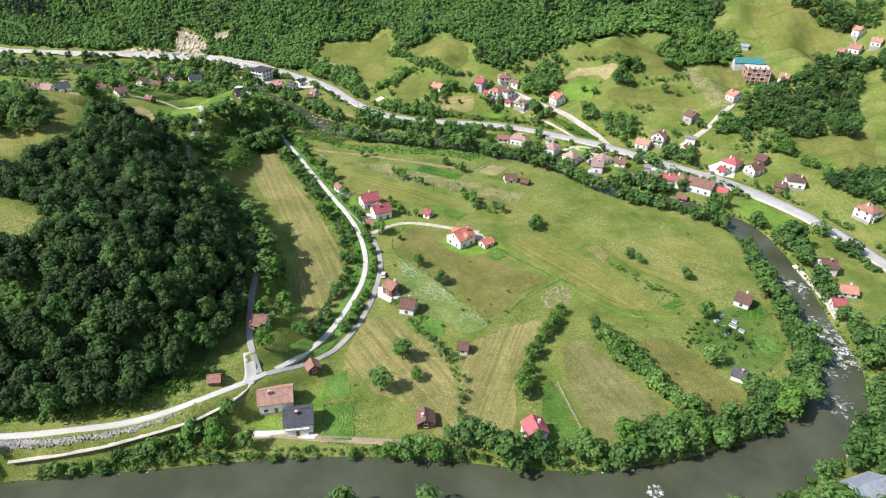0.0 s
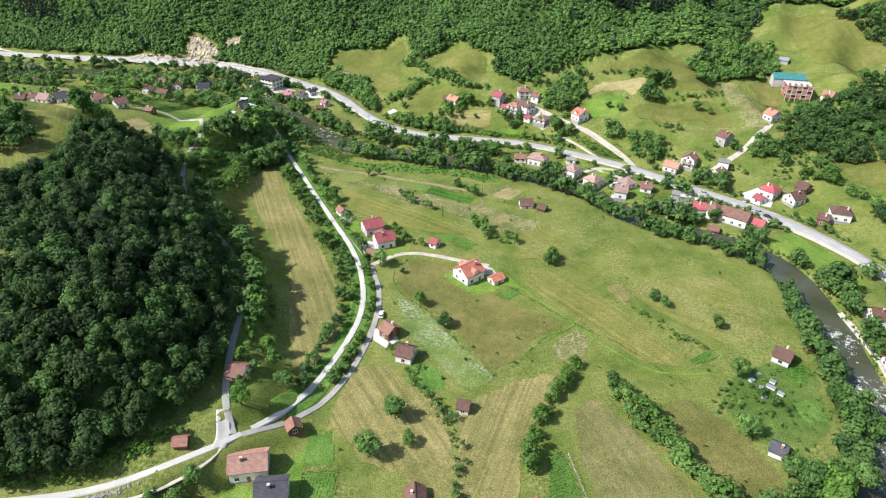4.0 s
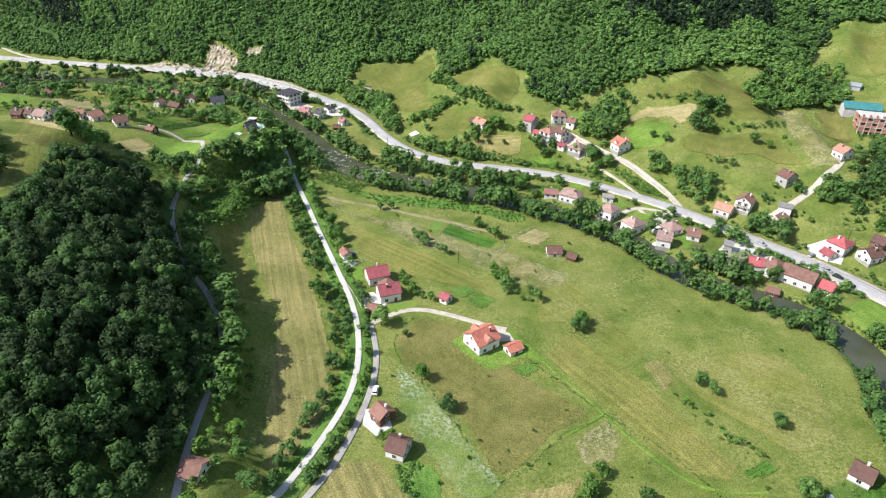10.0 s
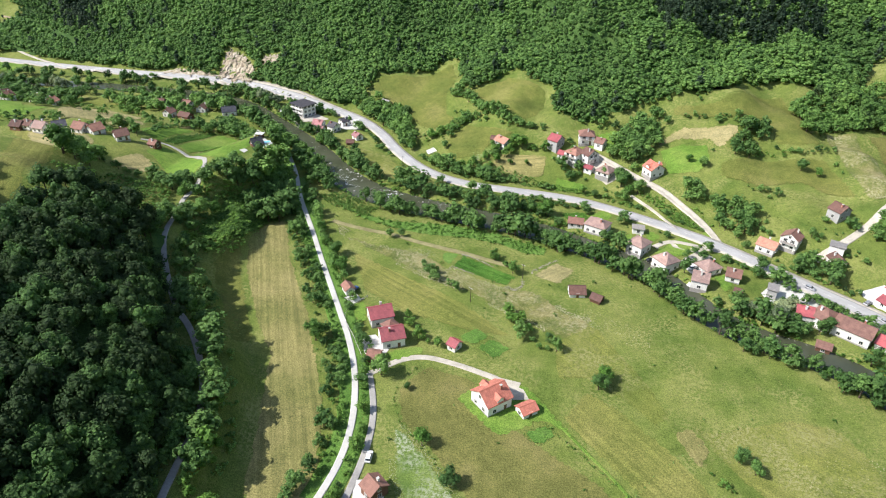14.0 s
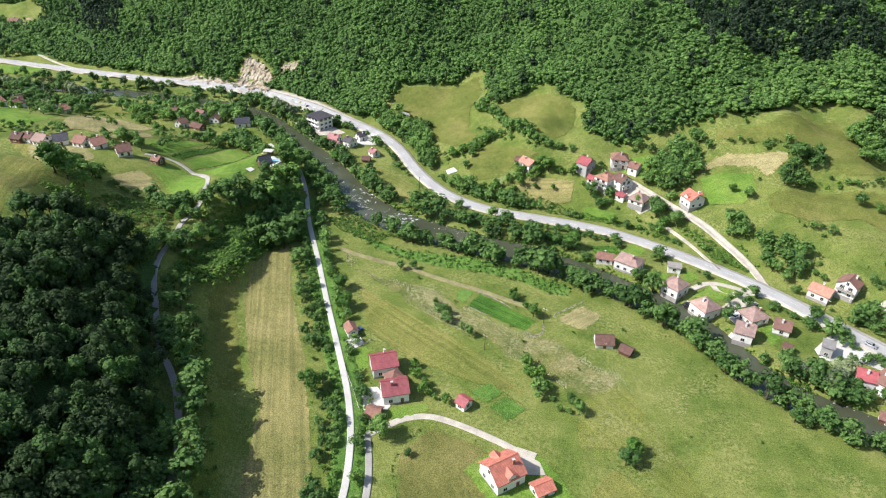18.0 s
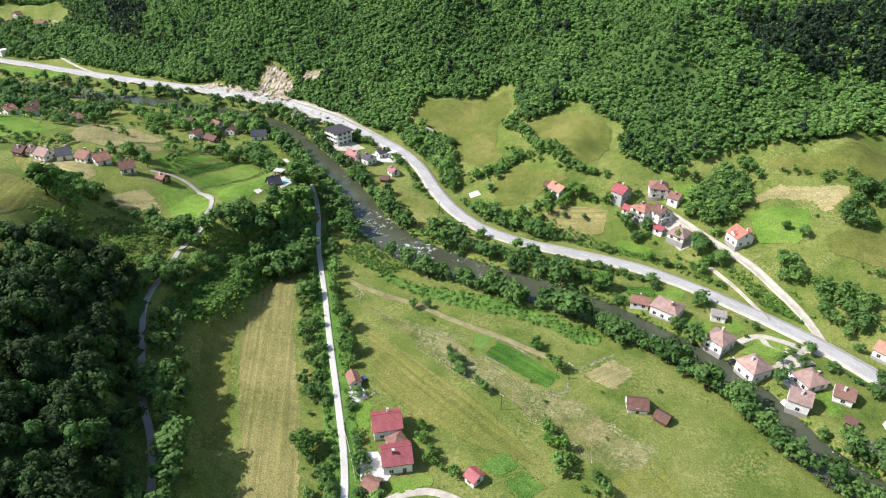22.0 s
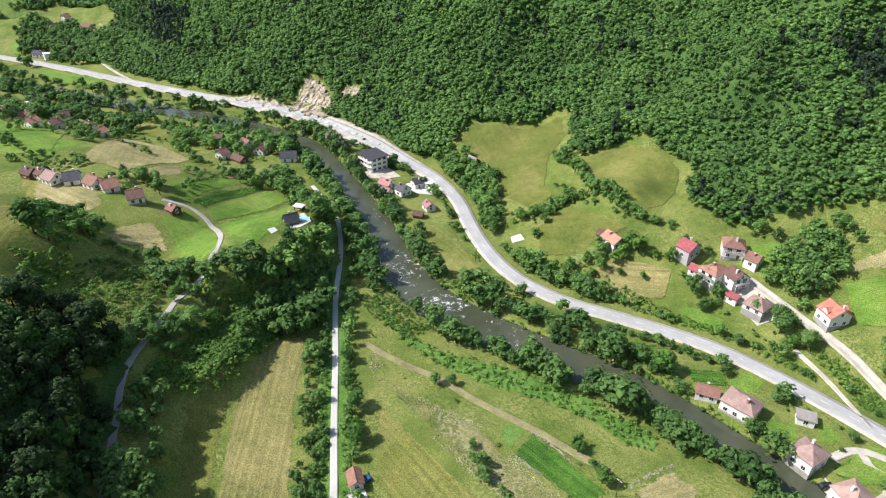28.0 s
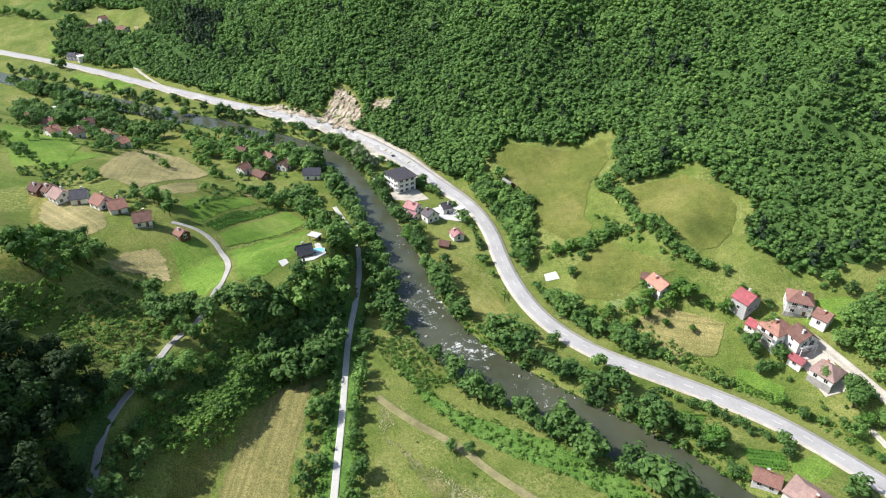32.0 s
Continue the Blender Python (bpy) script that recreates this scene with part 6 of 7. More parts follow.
HEDGES.append(([(-45.9, 179.6), (-41, 200), (-40, 220), (-44, 244), (-54, 266), (-68, 292), (-82, 316), (-94, 338), (-103, 352)], 3.8, 4.8))
HEDGES.append(([(-31, 186), (-28, 205), (-28, 225), (-33, 244), (-39, 254)], 3.2, 2.6))
HEDGES.append(([(-327, 492), (-296, 496), (-259, 499)], 5.5, 4.0))
HEDGES.append(([(-331, 405), (-283, 391), (-269, 391)], 4.5, 4.0))
HEDGES.append(([(-282, 449), (-248, 436)], 3.5, 5.0))
HEDGES.append(([(-372, 477), (-341, 464), (-292, 437)], 5.0, 4.5))
HEDGES.append(([(-90, 424), (-75, 401), (-62, 389), (-45, 382), (-24, 377), (-5, 373)], 6.5, 3.6))
HEDGES.append(([(-316, 403), (-316, 423), (-307, 426), (-288, 428)], 5.0, 6.0))
HEDGES.append(([(-57, 123), (-48, 123.5), (-38, 124), (-24, 124), (-16, 124)], 1.8, 1.6))
HEDGES.append(([(-44, 498), (-32, 488), (-26, 478), (-14, 461), (-1, 449)], 5.5, 2.6))
HEDGES.append(([(-49, 447), (-35, 457), (-23, 463)], 4.5, 2.8))
HEDGES.append(([(0, 449), (10, 446), (18, 442)], 5.0, 3.0))
HEDGES.append(([(-38, 512), (-32, 498), (-22, 506)], 6.5, 3.0))
HEDGES.append(([(-650, 626), (-617, 626), (-591, 626)], 8.0, 5.0))
HEDGES.append(([(-592, 641), (-560, 657), (-535, 675)], 8.0, 5.0))
HEDGES.append(([(-198, 396), (-205, 435)], 1.6, 1.6))
HEDGES.append(([(-161, 430), (-162, 388)], 1.2, 1.2))
HEDGES.append(([(-184, 394), (-187, 437)], 1.2, 1.6))
HEDGES.append(([(-333, 439), (-313, 446), (-293, 440), (-284, 447)], 5.0, 4.0))
HEDGES.append(([(-262, 468), (-240, 456), (-226, 446)], 4.5, 4.5))
HEDGES.append(([(-50, 288), (-64, 312), (-76, 334), (-88, 354)], 4.5, 4.6))
HEDGES.append(([(-41.8, 171.4), (-35, 184), (-29, 200)], 3.0, 2.4))
HEDGES.append(([(10.5, 290.0), (14.0, 286.5), (17.0, 282.5)], 6.0, 3.0))
HEDGES.append(([(16.0, 278.0), (19.5, 275.0), (24.0, 271.0)], 5.0, 3.4))
HEDGES.append(([(24.5, 276.0), (28.0, 272.0)], 6.0, 4.0))
HEDGES.append(([(0.5, 328.5), (5.5, 324.5), (10.0, 319.5)], 4.5, 3.2))
HEDGES.append(([(-29.0, 316.0), (-24.0, 313.0), (-19.5, 309.0)], 5.0, 3.4))
HEDGES.append(([(-14.0, 305.0), (-10.0, 302.5)], 4.0, 3.4))
HEDGES.append(([(-26.5, 280.5), (-20.0, 273.0), (-14.0, 266.5)], 5.0, 3.6))
HEDGES.append(([(-180, 337), (-167, 344), (-150, 342), (-138, 343), (-128, 349)], 5.0, 2.6))
HEDGES.append(([(93.5, 445.5), (103.0, 445.0), (112.5, 443.0), (122.5, 441.5)], 3.0, 2.6))
HEDGES.append(([(122.0, 420.5), (133.0, 423.0), (142.5, 421.0)], 2.4, 2.4))
HEDGES.append(([(148.0, 421.0), (154.0, 421.5), (161.5, 422.0)], 3.0, 2.6))
HEDGES.append(([(-118, 113.5), (-107, 115), (-94, 118), (-85, 121.5), (-77, 124.5), (-70, 127.5), (-63, 132)], 5.0, 2.2))
HEDGES.append(([(58, 181), (65, 166), (71.5, 155.5), (77, 145), (80, 137)], 5.0, 2.6))
for k, (line, tall, step) in enumerate(HEDGES):
    p = smooth_line(line, step)
    p = p + np.random.default_rng(200 + k).uniform(-1.0, 1.0, p.shape) * (1.7 if tall > 2 else 0.4)
    ok = clear(p[:, 0], p[:, 1], 0.5, 2.2, 1.0)
    p = p[ok]
    if len(p):
        rng = np.random.default_rng(300 + k)
        woods("hedgerow", p, tall * np.clip(rng.lognormal(-0.1, 0.32, len(p)), 0.35, 1.6), MID_SHAPES if tall > 3 else BUSH_SHAPES, LEAF if k % 3 else BUSH, "uneven green hedgerow of trees and bushes", "hedge",
              rng.normal(0.78, 0.2, len(p)), (0.9, 1.35), trunks=tall > 3)

spots = scatter([(-137, 325), (-130, 341), (-112, 343), (-107, 322), (-118, 308), (-128, 311)], 6.5, 480, clear)
woods("saplings", spots, np.random.default_rng(481).uniform(2.0, 5.5, len(spots)), MID_SHAPES, LEAF, "young trees and tall shrubs beside the climbing lane", "trees", np.random.default_rng(482).normal(0.85, 0.25, len(spots)), (1.0, 1.5), trunks=False)

# bushes and tall weeds
THICKETS = []
THICKETS.append([(-125.5, 302), (-122, 315.5), (-121.5, 336.5), (-113, 342), (-105.5, 337.5), (-106, 319.5), (-105, 308.5), (-113, 298.5)])
THICKETS.append([(-48.6, 180.8), (-44, 200), (-43, 220), (-47, 243), (-57, 265), (-71, 291), (-85, 315), (-97, 337), (-102, 345), (-108.5, 342.7), (-96, 320), (-82, 296), (-62, 266), (-46, 226), (-46, 205)])
THICKETS.append([(-31, 200), (-29, 222), (-34, 244), (-42, 264), (-60, 300), (-76, 332), (-88, 352), (-92, 352), (-80, 330), (-64, 300), (-46, 266), (-37, 246), (-33, 230)])
THICKETS.append(FIELDS["weed_bed"][1])
THICKETS.append([(64, 396), (92, 379), (101, 367), (92, 363), (72, 386)])
THICKETS.append([(-171, 319), (-171.5, 332.5), (-162.5, 339), (-143.5, 330), (-138.5, 314.5), (-146, 304.5), (-161.5, 308.5)])
THICKETS.append([(-124.5, 312.5), (-125, 337.5), (-115, 352), (-104.5, 350), (-107.5, 331.5), (-107, 317), (-117.5, 308)])
THICKETS.append([(-18, 204), (-4, 189), (-8, 180), (-20, 197)])
THICKETS.append([(-93, 373), (-82, 378), (-58, 364), (-66, 355), (-83, 364)])
THICKETS.append([(92, 187), (123, 206), (128, 191), (120, 167), (102, 154), (93, 164)])
THICKETS.append([(-18, 422), (16, 409), (48, 399), (10, 403), (-17, 412)])
THICKETS.append([(-110, 339.3), (-111, 372), (-114, 390), (-122, 403), (-127, 397), (-120, 380), (-124, 360), (-124.9, 343.6)])
THICKETS.append([(-149.5, 345.5), (-128, 341.5), (-121, 348.5), (-114.5, 344), (-122.5, 338), (-134, 331.5)])
THICKETS.append([(-179.5, 308), (-175.5, 323), (-170, 317.5), (-165.5, 305.5), (-163, 296)])
THICKETS.append([(11, 382), (35, 366), (29, 366), (9, 375)])
THICKETS.append([(74, 396), (94, 384), (100, 372), (103, 362), (98, 360), (88, 376), (72, 392)])
THICKETS.append([(20, 403), (44, 400), (58, 396), (72, 386), (62, 388), (44, 395), (22, 399)])
THICKETS.append([(68, 400), (84, 386), (96, 370), (92, 366), (80, 381), (66, 395)])
THICKETS.append([(94, 376), (100, 362), (97, 361), (90, 373)])
THICKETS.append([(-147.2, 165.4), (-127.8, 164.7), (-119.5, 158.1), (-121.5, 152.1), (-132.9, 147.9), (-145.8, 150.2)])
THICKETS.append([(-124, 126), (-100, 129), (-88, 133.5), (-76, 140.5), (-73, 150), (-82, 143), (-91, 137), (-101, 132), (-124, 129)])
for k, region in enumerate(THICKETS):
    spots = scatter(region, 1.45 if k not in (1, 2, 3, 5, 9) else 2.6 if k < 3 else 2.0 if k < 6 else 5.0, 400 + k, (lambda x, y: clear(x, y) & off_fields(x, y, ("hay",))) if k in (1, 2) else clear)
    if len(spots):
        rng = np.random.default_rng(420 + k)
        woods("thicket", spots, rng.uniform(0.5, 1.4, len(spots)) * (1.5 if region[0][0] < -100 else 1.0), BUSH_SHAPES, BUSH, "bright green thicket of bushes and tall weeds", "bushes", rng.normal(0.95, 0.3, len(spots)), (1.3, 2.1), trunks=False)

# trees that stand by themselves
LONE = [(-10, 223, 7), (0, 211, 6.5), (-13, 165, 9), (-8, 155, 5.5), (-19, 150, 10), (-41, 203, 6), (44, 260, 7), (100, 217, 6), (80.5, 233, 5.5), (-56, 263, 9), (-38, 225, 5), (-29, 250, 8), (-57.5, 159.5, 8), (-54.3, 182.1, 7),
        (-48.8, 173.7, 7), (-58.3, 189.3, 7), (99, 191, 8), (92, 165, 8), (103, 182, 4), (106, 178, 4), (102, 147, 10), (107, 143, 12), (99, 150, 9), (117, 149, 11), (126, 178, 9), (130, 174, 9), (131, 167, 9)]
LONE_B = [(134, 171, 8), (-70.2, 147.3, 3), (-63.3, 135.6, 6), (-64, 126, 9), (-55, 126, 7), (-43.8, 175.4, 6), (-14, 124, 7), (-9, 124, 9), (-5, 125, 8), (-1, 124, 8), (-47, 122.5, 4), (-40, 123, 3), (-25, 124, 4), (9, 128, 11), (41, 126, 9), (54, 128, 12), (61, 130, 11), (67, 128, 12), (74, 130, 10), (83, 130, 8), (14, 127, 8), (20, 126, 8), (28, 126, 8), (84, 229, 5), (151, 406, 5), (151, 268, 6), (156, 253, 7), (159, 244, 7), (176, 243, 6), (215, 287, 7), (-190.6, 277.6, 9)]
LONE_C = [(-128.6, 156.4, 5), (-139.6, 175.6, 5), (-60, 308, 8), (42, 256, 7), (-19, 245, 3), (123, 435, 8), (144, 409, 7), (98, 410, 6), (92, 414, 5), (-36, 446, 5), (-84, 475, 7), (10, 418, 4), (58, 407, 8), (50, 410, 6), (63, 398, 6),
          (113, 341, 7), (126, 301, 7), (141, 338, 8), (130, 344, 8), (137, 360, 5), (1, 418, 4), (33, 409, 6), (-64, 444, 6), (-89, 497, 7), (-207, 389, 9), (-202, 391, 8), (-182.9, 318.5, 14)]
LONE_D = [(-35, 101, 7), (-14, 101, 7), (74, 101, 8), (88, 101, 7), (99, 101, 8), (-192.6, 332, 10), (-199, 349, 8), (-113.4, 350.4, 9), (-114.7, 363.9, 11), (-47, 338, 5), (-42, 340, 4), (-115, 442, 7), (-107, 438, 7), (-38, 436, 5), (-59, 442, 7), (-40, 420, 8), (-35, 420, 7),
          (34, 423, 8), (29, 416, 8), (59, 403, 9), (40, 399, 5), (46, 396, 5), (67, 398, 8), (22, 373, 9), (15, 375, 7), (-66, 320, 7), (-73, 326, 5), (-89, 333, 8), (-134, 302, 7), (-135, 312, 6), (-129, 308, 8), (-124, 309, 6), (-138, 327, 6), (-139, 333, 7), (-126, 322, 9), (-124, 328, 7), (-127, 316, 6), (-321, 506, 10), (-322, 522, 9)]


def tree_kinds():
    """A few trees with trunk and crown, kept out of the scene until they are copied."""
    kinds = []
    tv, tq, tt = trunk_shape()
    for k in range(6):
        q, cv, cf = crown_shape(500 + k, 620, 11, 0.038, 1.0 + 0.08 * (k % 3))
        nq = len(q)
        crown = array_mesh("crown", np.concatenate([q.reshape(-1, 3), cv]), np.arange(nq * 4).reshape(-1, 4), cf + nq * 4, [LEAF if k % 3 else BUSH], np.full(nq * 4 + len(cv), 0.35 + 0.12 * k))
        trunk = array_mesh("trunk", tv, tq, tt, [BARK])
        kinds.append((trunk, crown))
    return kinds


TREE_KINDS = tree_kinds()


def tree(x, y, tall, k):
    rng = random.Random(k)
    trunk_me, crown_me = TREE_KINDS[k % 6]
    size = "tall" if tall > 8.5 else "small" if tall < 5.5 else "medium-sized"
    base = tagged(new("tree", None), f"{size} round-crowned green broadleaf tree in the grass", "tree", "trees standing alone")
    base.matrix_world = pose(x, y, float(ground_at(x, y)), 0, 0, rng.uniform(0, 360)) @ Matrix.Diagonal((tall * rng.uniform(0.95, 1.25), tall * rng.uniform(0.95, 1.25), tall, 1))
    for name, me in (("trunk", trunk_me), ("crown", crown_me)):
        ob = new(name, me)
        ob.parent = base
    return base


for k, (x, y, tall) in enumerate(((108, 302, 10), (114, 309, 9), (103, 306, 8), (-178, 505, 11), (-168, 499, 10), (-330, 500, 11), (-338, 505, 10), (-392, 508, 10), (-380, 506, 9))):
    woods("willow", np.array([(x, y), (x + 3.0, y + 1.5), (x - 2.0, y + 2.5)], float), np.array((tall, tall * 0.8, tall * 0.7)), NEAR_SHAPES, WILLOW, "silvery grey-green willow clump on the river bank", "willow", np.array((0.4, 0.6, 0.5)), (1.0, 1.3))

for k, (x, y, tall) in enumerate(LONE + LONE_B + LONE_C + LONE_D):
    tree(x, y, tall, k)

# bushes and young trees on the unused ground of the slopes and round the houses
WILD = [[(-100, 505), (-45, 535), (-20, 500), (20, 480), (75, 458), (150, 472), (200, 452), (250, 350), (200, 300), (160, 340), (100, 372), (40, 400), (-40, 415), (-80, 470)],
        [(20, 385), (60, 362), (100, 325), (110, 318), (150, 300), (120, 355), (60, 380)], [(-420, 480), (-300, 480), (-190, 470), (-150, 430), (-188.5, 370.6), (-300, 380), (-420, 420)]]
for k, region in enumerate(WILD):
    spots = scatter(region, 4.6, 600 + k, lambda x, y: clear(x, y, 0.6, 2.4, 1.6) & off_fields(x, y) & off_rock(x, y))
    keep = np.array([noise.noise((x * 0.045, y * 0.045, 11.0)) for x, y in spots]) > (0.08 if k != 1 else -0.05)
    spots = spots[keep]
    rng = np.random.default_rng(610 + k)
    woods("slope_bushes", spots, np.clip(rng.lognormal(1.0, 0.45, len(spots)), 1.2, 7.0), MID_SHAPES, LEAF, "bushes and young trees on rough ground", "bushes", rng.normal(0.68, 0.22, len(spots)), (1.0, 1.5), trunks=False)

# bushes of the small orchard
rng = random.Random(77)
for k, (x, y) in enumerate(scatter([(87, 184), (97, 191), (104, 186), (111, 179), (110, 173), (92, 169), (84, 176)], 3.6, 640, lambda x, y: clear(x, y, 1, 2, 1.2))):
    base = tree(x, y, rng.uniform(1.2, 2.2), k)
    base.name = "orchard_bush"
    tagged(base, "small round fruit bush in the orchard grass", "bush", "bushes of the orchard")


# ---- rock, stones, crops, tufts ----
STONE = plain_material("grey_stone", (0.3, 0.285, 0.265), 0.95, 0.3, 0.8, 0.1, 0.1)


def rock_material():
    m, tree, b = nodes_of("ochre_rock", 0.95, 0.1)
    broad = noise_node(tree, 0.12, 5, 0.65)
    fine = noise_node(tree, 0.9, 6, 0.75)
    colour = ramp_node(tree, broad, [(0.32, (0.24, 0.2, 0.15)), (0.5, (0.42, 0.35, 0.255)), (0.68, (0.54, 0.48, 0.39))])
    streak = noise_node(tree, 0.5, 5, 0.75, (1.0, 1.0, 4.0))
    tone = ramp_node(tree, streak, [(0.36, (0.32, 0.3, 0.28)), (0.5, (0.95,) * 3), (0.7, (1.25,) * 3)])
    colour = mix_node(tree, 1.0, colour, tone, "MULTIPLY")
    green = ramp_node(tree, noise_node(tree, 0.22, 5, 0.7), [(0.56, (0, 0, 0)), (0.63, (1, 1, 1))])
    link(tree, mix_node(tree, green, colour, (0.08, 0.13, 0.04)), b.inputs["Base Color"])
    bump_node(tree, fine, 1.0, 0.5, b)
    return m


ROCK = rock_material()


def rock_face(outline, lean, amount):
    """Bare broken rock where the slope has come down: ledges, hollows and a ragged edge."""
    xs, ys = [p[0] for p in outline], [p[1] for p in outline]
    gx, gy = np.meshgrid(np.arange(min(xs) - 2, max(xs) + 3, 0.8), np.arange(min(ys) - 2, max(ys) + 3, 0.8))
    ok = inside(gx, gy, outline)
    z = ground_at(gx, gy)
    deep = np.minimum.reduce([np.hypot(gx - (ax + (bx - ax) * u), gy - (ay + (by - ay) * u)) for (ax, ay), (bx, by) in zip(outline, outline[1:] + outline[:1]) for u in (0.0, 0.2, 0.4, 0.6, 0.8)])
    rough = np.zeros(gx.shape)
    for i in np.argwhere(ok):
        x, y = gx[tuple(i)], gy[tuple(i)]
        rough[tuple(i)] = 1.0 - 2.2 * abs(noise.fractal((x * 0.14, y * 0.05, 2.0), 1.0, 2.1, 5)) + 0.4 * noise.noise((x * 0.6, y * 0.6, 7.0))
        if deep[tuple(i)] < 2.6 * (0.5 + noise.noise((x * 0.35, y * 0.35, 4.0))):
            ok[tuple(i)] = False
    ledge = (np.floor(z / 2.6) + ease((z / 2.6 - np.floor(z / 2.6)) * 2.2)) * 2.6 - z
    number = -np.ones(gx.shape, int)
    number[ok] = np.arange(ok.sum())
    rim = ease(deep / 2.0)
    verts = np.stack([gx + 0.5 * rough, gy - lean * rim * (0.3 + rough * amount * 0.6), z + 0.2 + rim * (0.5 * ledge + 0.45 * amount * rough)], -1)[ok]
    faces = [(number[j, i], number[j, i + 1], number[j + 1, i + 1], number[j + 1, i]) for j in range(gx.shape[0] - 1) for i in range(gx.shape[1] - 1)
             if min(number[j, i], number[j, i + 1], number[j + 1, i + 1], number[j + 1, i]) >= 0]
    return tagged(mesh_object("rock_face", verts, faces, ROCK), "bare ochre rock scar of a landslide above the road", "rock face", kind="structure")


for outline, amount in zip(SCARS, (2.0, 1.6, 0.9)):
    rock_face(outline, 0.6, amount)


def stone_shape(seed):
    rng = np.random.default_rng(seed)
    g = 1.618
    v = np.array([(-1, g, 0), (1, g, 0), (-1, -g, 0), (1, -g, 0), (0, -1, g), (0, 1, g), (0, -1, -g), (0, 1, -g), (g, 0, -1), (g, 0, 1), (-g, 0, -1), (-g, 0, 1)]) / 1.902
    v = v * rng.uniform(0.7, 1.2, (12, 1)) * (1, rng.uniform(0.6, 1), rng.uniform(0.5, 0.8))
    tri = np.array([(0, 11, 5), (0, 5, 1), (0, 1, 7), (0, 7, 10), (0, 10, 11), (1, 5, 9), (5, 11, 4), (11, 10, 2), (10, 7, 6), (7, 1, 8), (3, 9, 4), (3, 4, 2), (3, 2, 6), (3, 6, 8),
                    (3, 8, 9), (4, 9, 5), (2, 4, 11), (6, 2, 10), (8, 6, 7), (9, 8, 1)])
    return v, tri


def stones(name, spots, sizes, level, label, material=STONE):
    shapes = [stone_shape(k) for k in range(6)]
    rng, verts, tris, n = np.random.default_rng(len(spots)), [], [], 0
    base = ground_at(spots[:, 0], spots[:, 1]) if level is None else np.full(len(spots), level)
    for k, (x, y) in enumerate(spots):
        v, t = shapes[k % 6]
        w = rng.uniform(0, 6.283)
        turn = np.array([[math.cos(w), -math.sin(w), 0], [math.sin(w), math.cos(w), 0], [0, 0, 1]])
        verts.append(v @ turn.T * sizes[k] + (x, y, base[k] + 0.2 * sizes[k]))
        tris.append(t + n)
        n += 12
    me = array_mesh(name, np.concatenate(verts), np.zeros((0, 4), int), np.concatenate(tris), [material])
    return tagged(new(name, me), label, "stones", kind="stuff")


RIPRAP = [(-124, 120.6), (-109, 121.8), (-100.5, 123.2), (-92.5, 125.8), (-81, 130), (-74, 132.8), (-80, 129), (-86, 126.6), (-94, 123.4), (-107.5, 120), (-124, 117.6)]
r = np.array(RIPRAP)
gx, gy = np.meshgrid(np.arange(r[:, 0].min(), r[:, 0].max(), 0.6), np.arange(r[:, 1].min(), r[:, 1].max(), 0.6))
ok = inside(gx, gy, RIPRAP)
number = -np.ones(gx.shape, int)
number[ok] = np.arange(ok.sum())
faces = np.stack([number[:-1, :-1], number[:-1, 1:], number[1:, 1:], number[1:, :-1]], -1).reshape(-1, 4)
field_base = mesh_object("stone_bank", np.stack([gx, gy, ground_at(gx, gy) + 0.25], -1)[ok], faces[faces.min(1) >= 0], STONE)
tagged(field_base, "sloping bank of tipped grey stone beside the lane", "bank", kind="structure")
spots = scatter(RIPRAP, 0.62, 700)
stones("tipped_stones", spots, np.random.default_rng(701).uniform(0.25, 0.6, len(spots)), None, "tipped grey stones on the bank below the lane")

# boulders in the rapids and along the water's edge
rng, found = np.random.default_rng(710), []
fine = smooth_line(RIVER_LINE, 2.0)
run = np.gradient(fine, axis=0)
run /= np.hypot(*run.T)[:, None]
fast = np.zeros(len(fine))
for x, y, r, v in RAPIDS:
    fast = np.maximum(fast, np.hypot(fine[:, 0] - x, fine[:, 1] - y) < r)
for k in range(len(fine)):
    half = float(RIVER_WIDE(fine[k, 1])) + 2.0
    for side in (-1, 1):
        if rng.random() < 0.1 + 0.25 * fast[k] and -250 < fine[k, 0] < 200:
            found.append((*(fine[k] + np.array((-run[k, 1], run[k, 0])) * side * (half + rng.uniform(-0.6, 1.2))), rng.uniform(0.25, 0.6)))
    if fast[k] and rng.random() < 0.3:
        found.append((*(fine[k] + np.array((-run[k, 1], run[k, 0])) * rng.uniform(-0.8, 0.8) * half), rng.uniform(0.4, 1.0)))
found = np.array(found)
stones("river_boulders", found[:, :2], found[:, 2], -1.75, "pale boulders in the rapids and along the banks", plain_material("river_stone", (0.3, 0.285, 0.26), 0.8, 0.25, 1.0))

# crops in rows
ROW_SHAPES = [crown_shape(820 + k, 16, 3, 0.2, 1.6) for k in range(4)]


def crop_rows(outline, turn, apart, tall, label, along=0.9):
    r = np.array(outline, float)
    mid = r.mean(0)
    c, s = math.cos(turn), math.sin(turn)
    size = np.abs(r - mid).max() * 1.5
    gx, gy = np.meshgrid(np.arange(-size, size, along), np.arange(-size, size, apart))
    rng = np.random.default_rng(int(size * 100))
    gx = gx + rng.uniform(-0.2, 0.2, gx.shape)
    x, y = (mid[0] + c * gx - s * gy).ravel(), (mid[1] + s * gx + c * gy).ravel()
    ok = inside(x, y, list(outline)) & (rng.random(len(x)) > 0.06)
    spots = np.stack([x[ok], y[ok]], 1)
    if len(spots):
        woods("crop_rows", spots, tall * rng.uniform(0.8, 1.2, len(spots)), ROW_SHAPES, BUSH, label, "crop", rng.normal(1.0, 0.15, len(spots)), (0.8, 1.2), trunks=False)


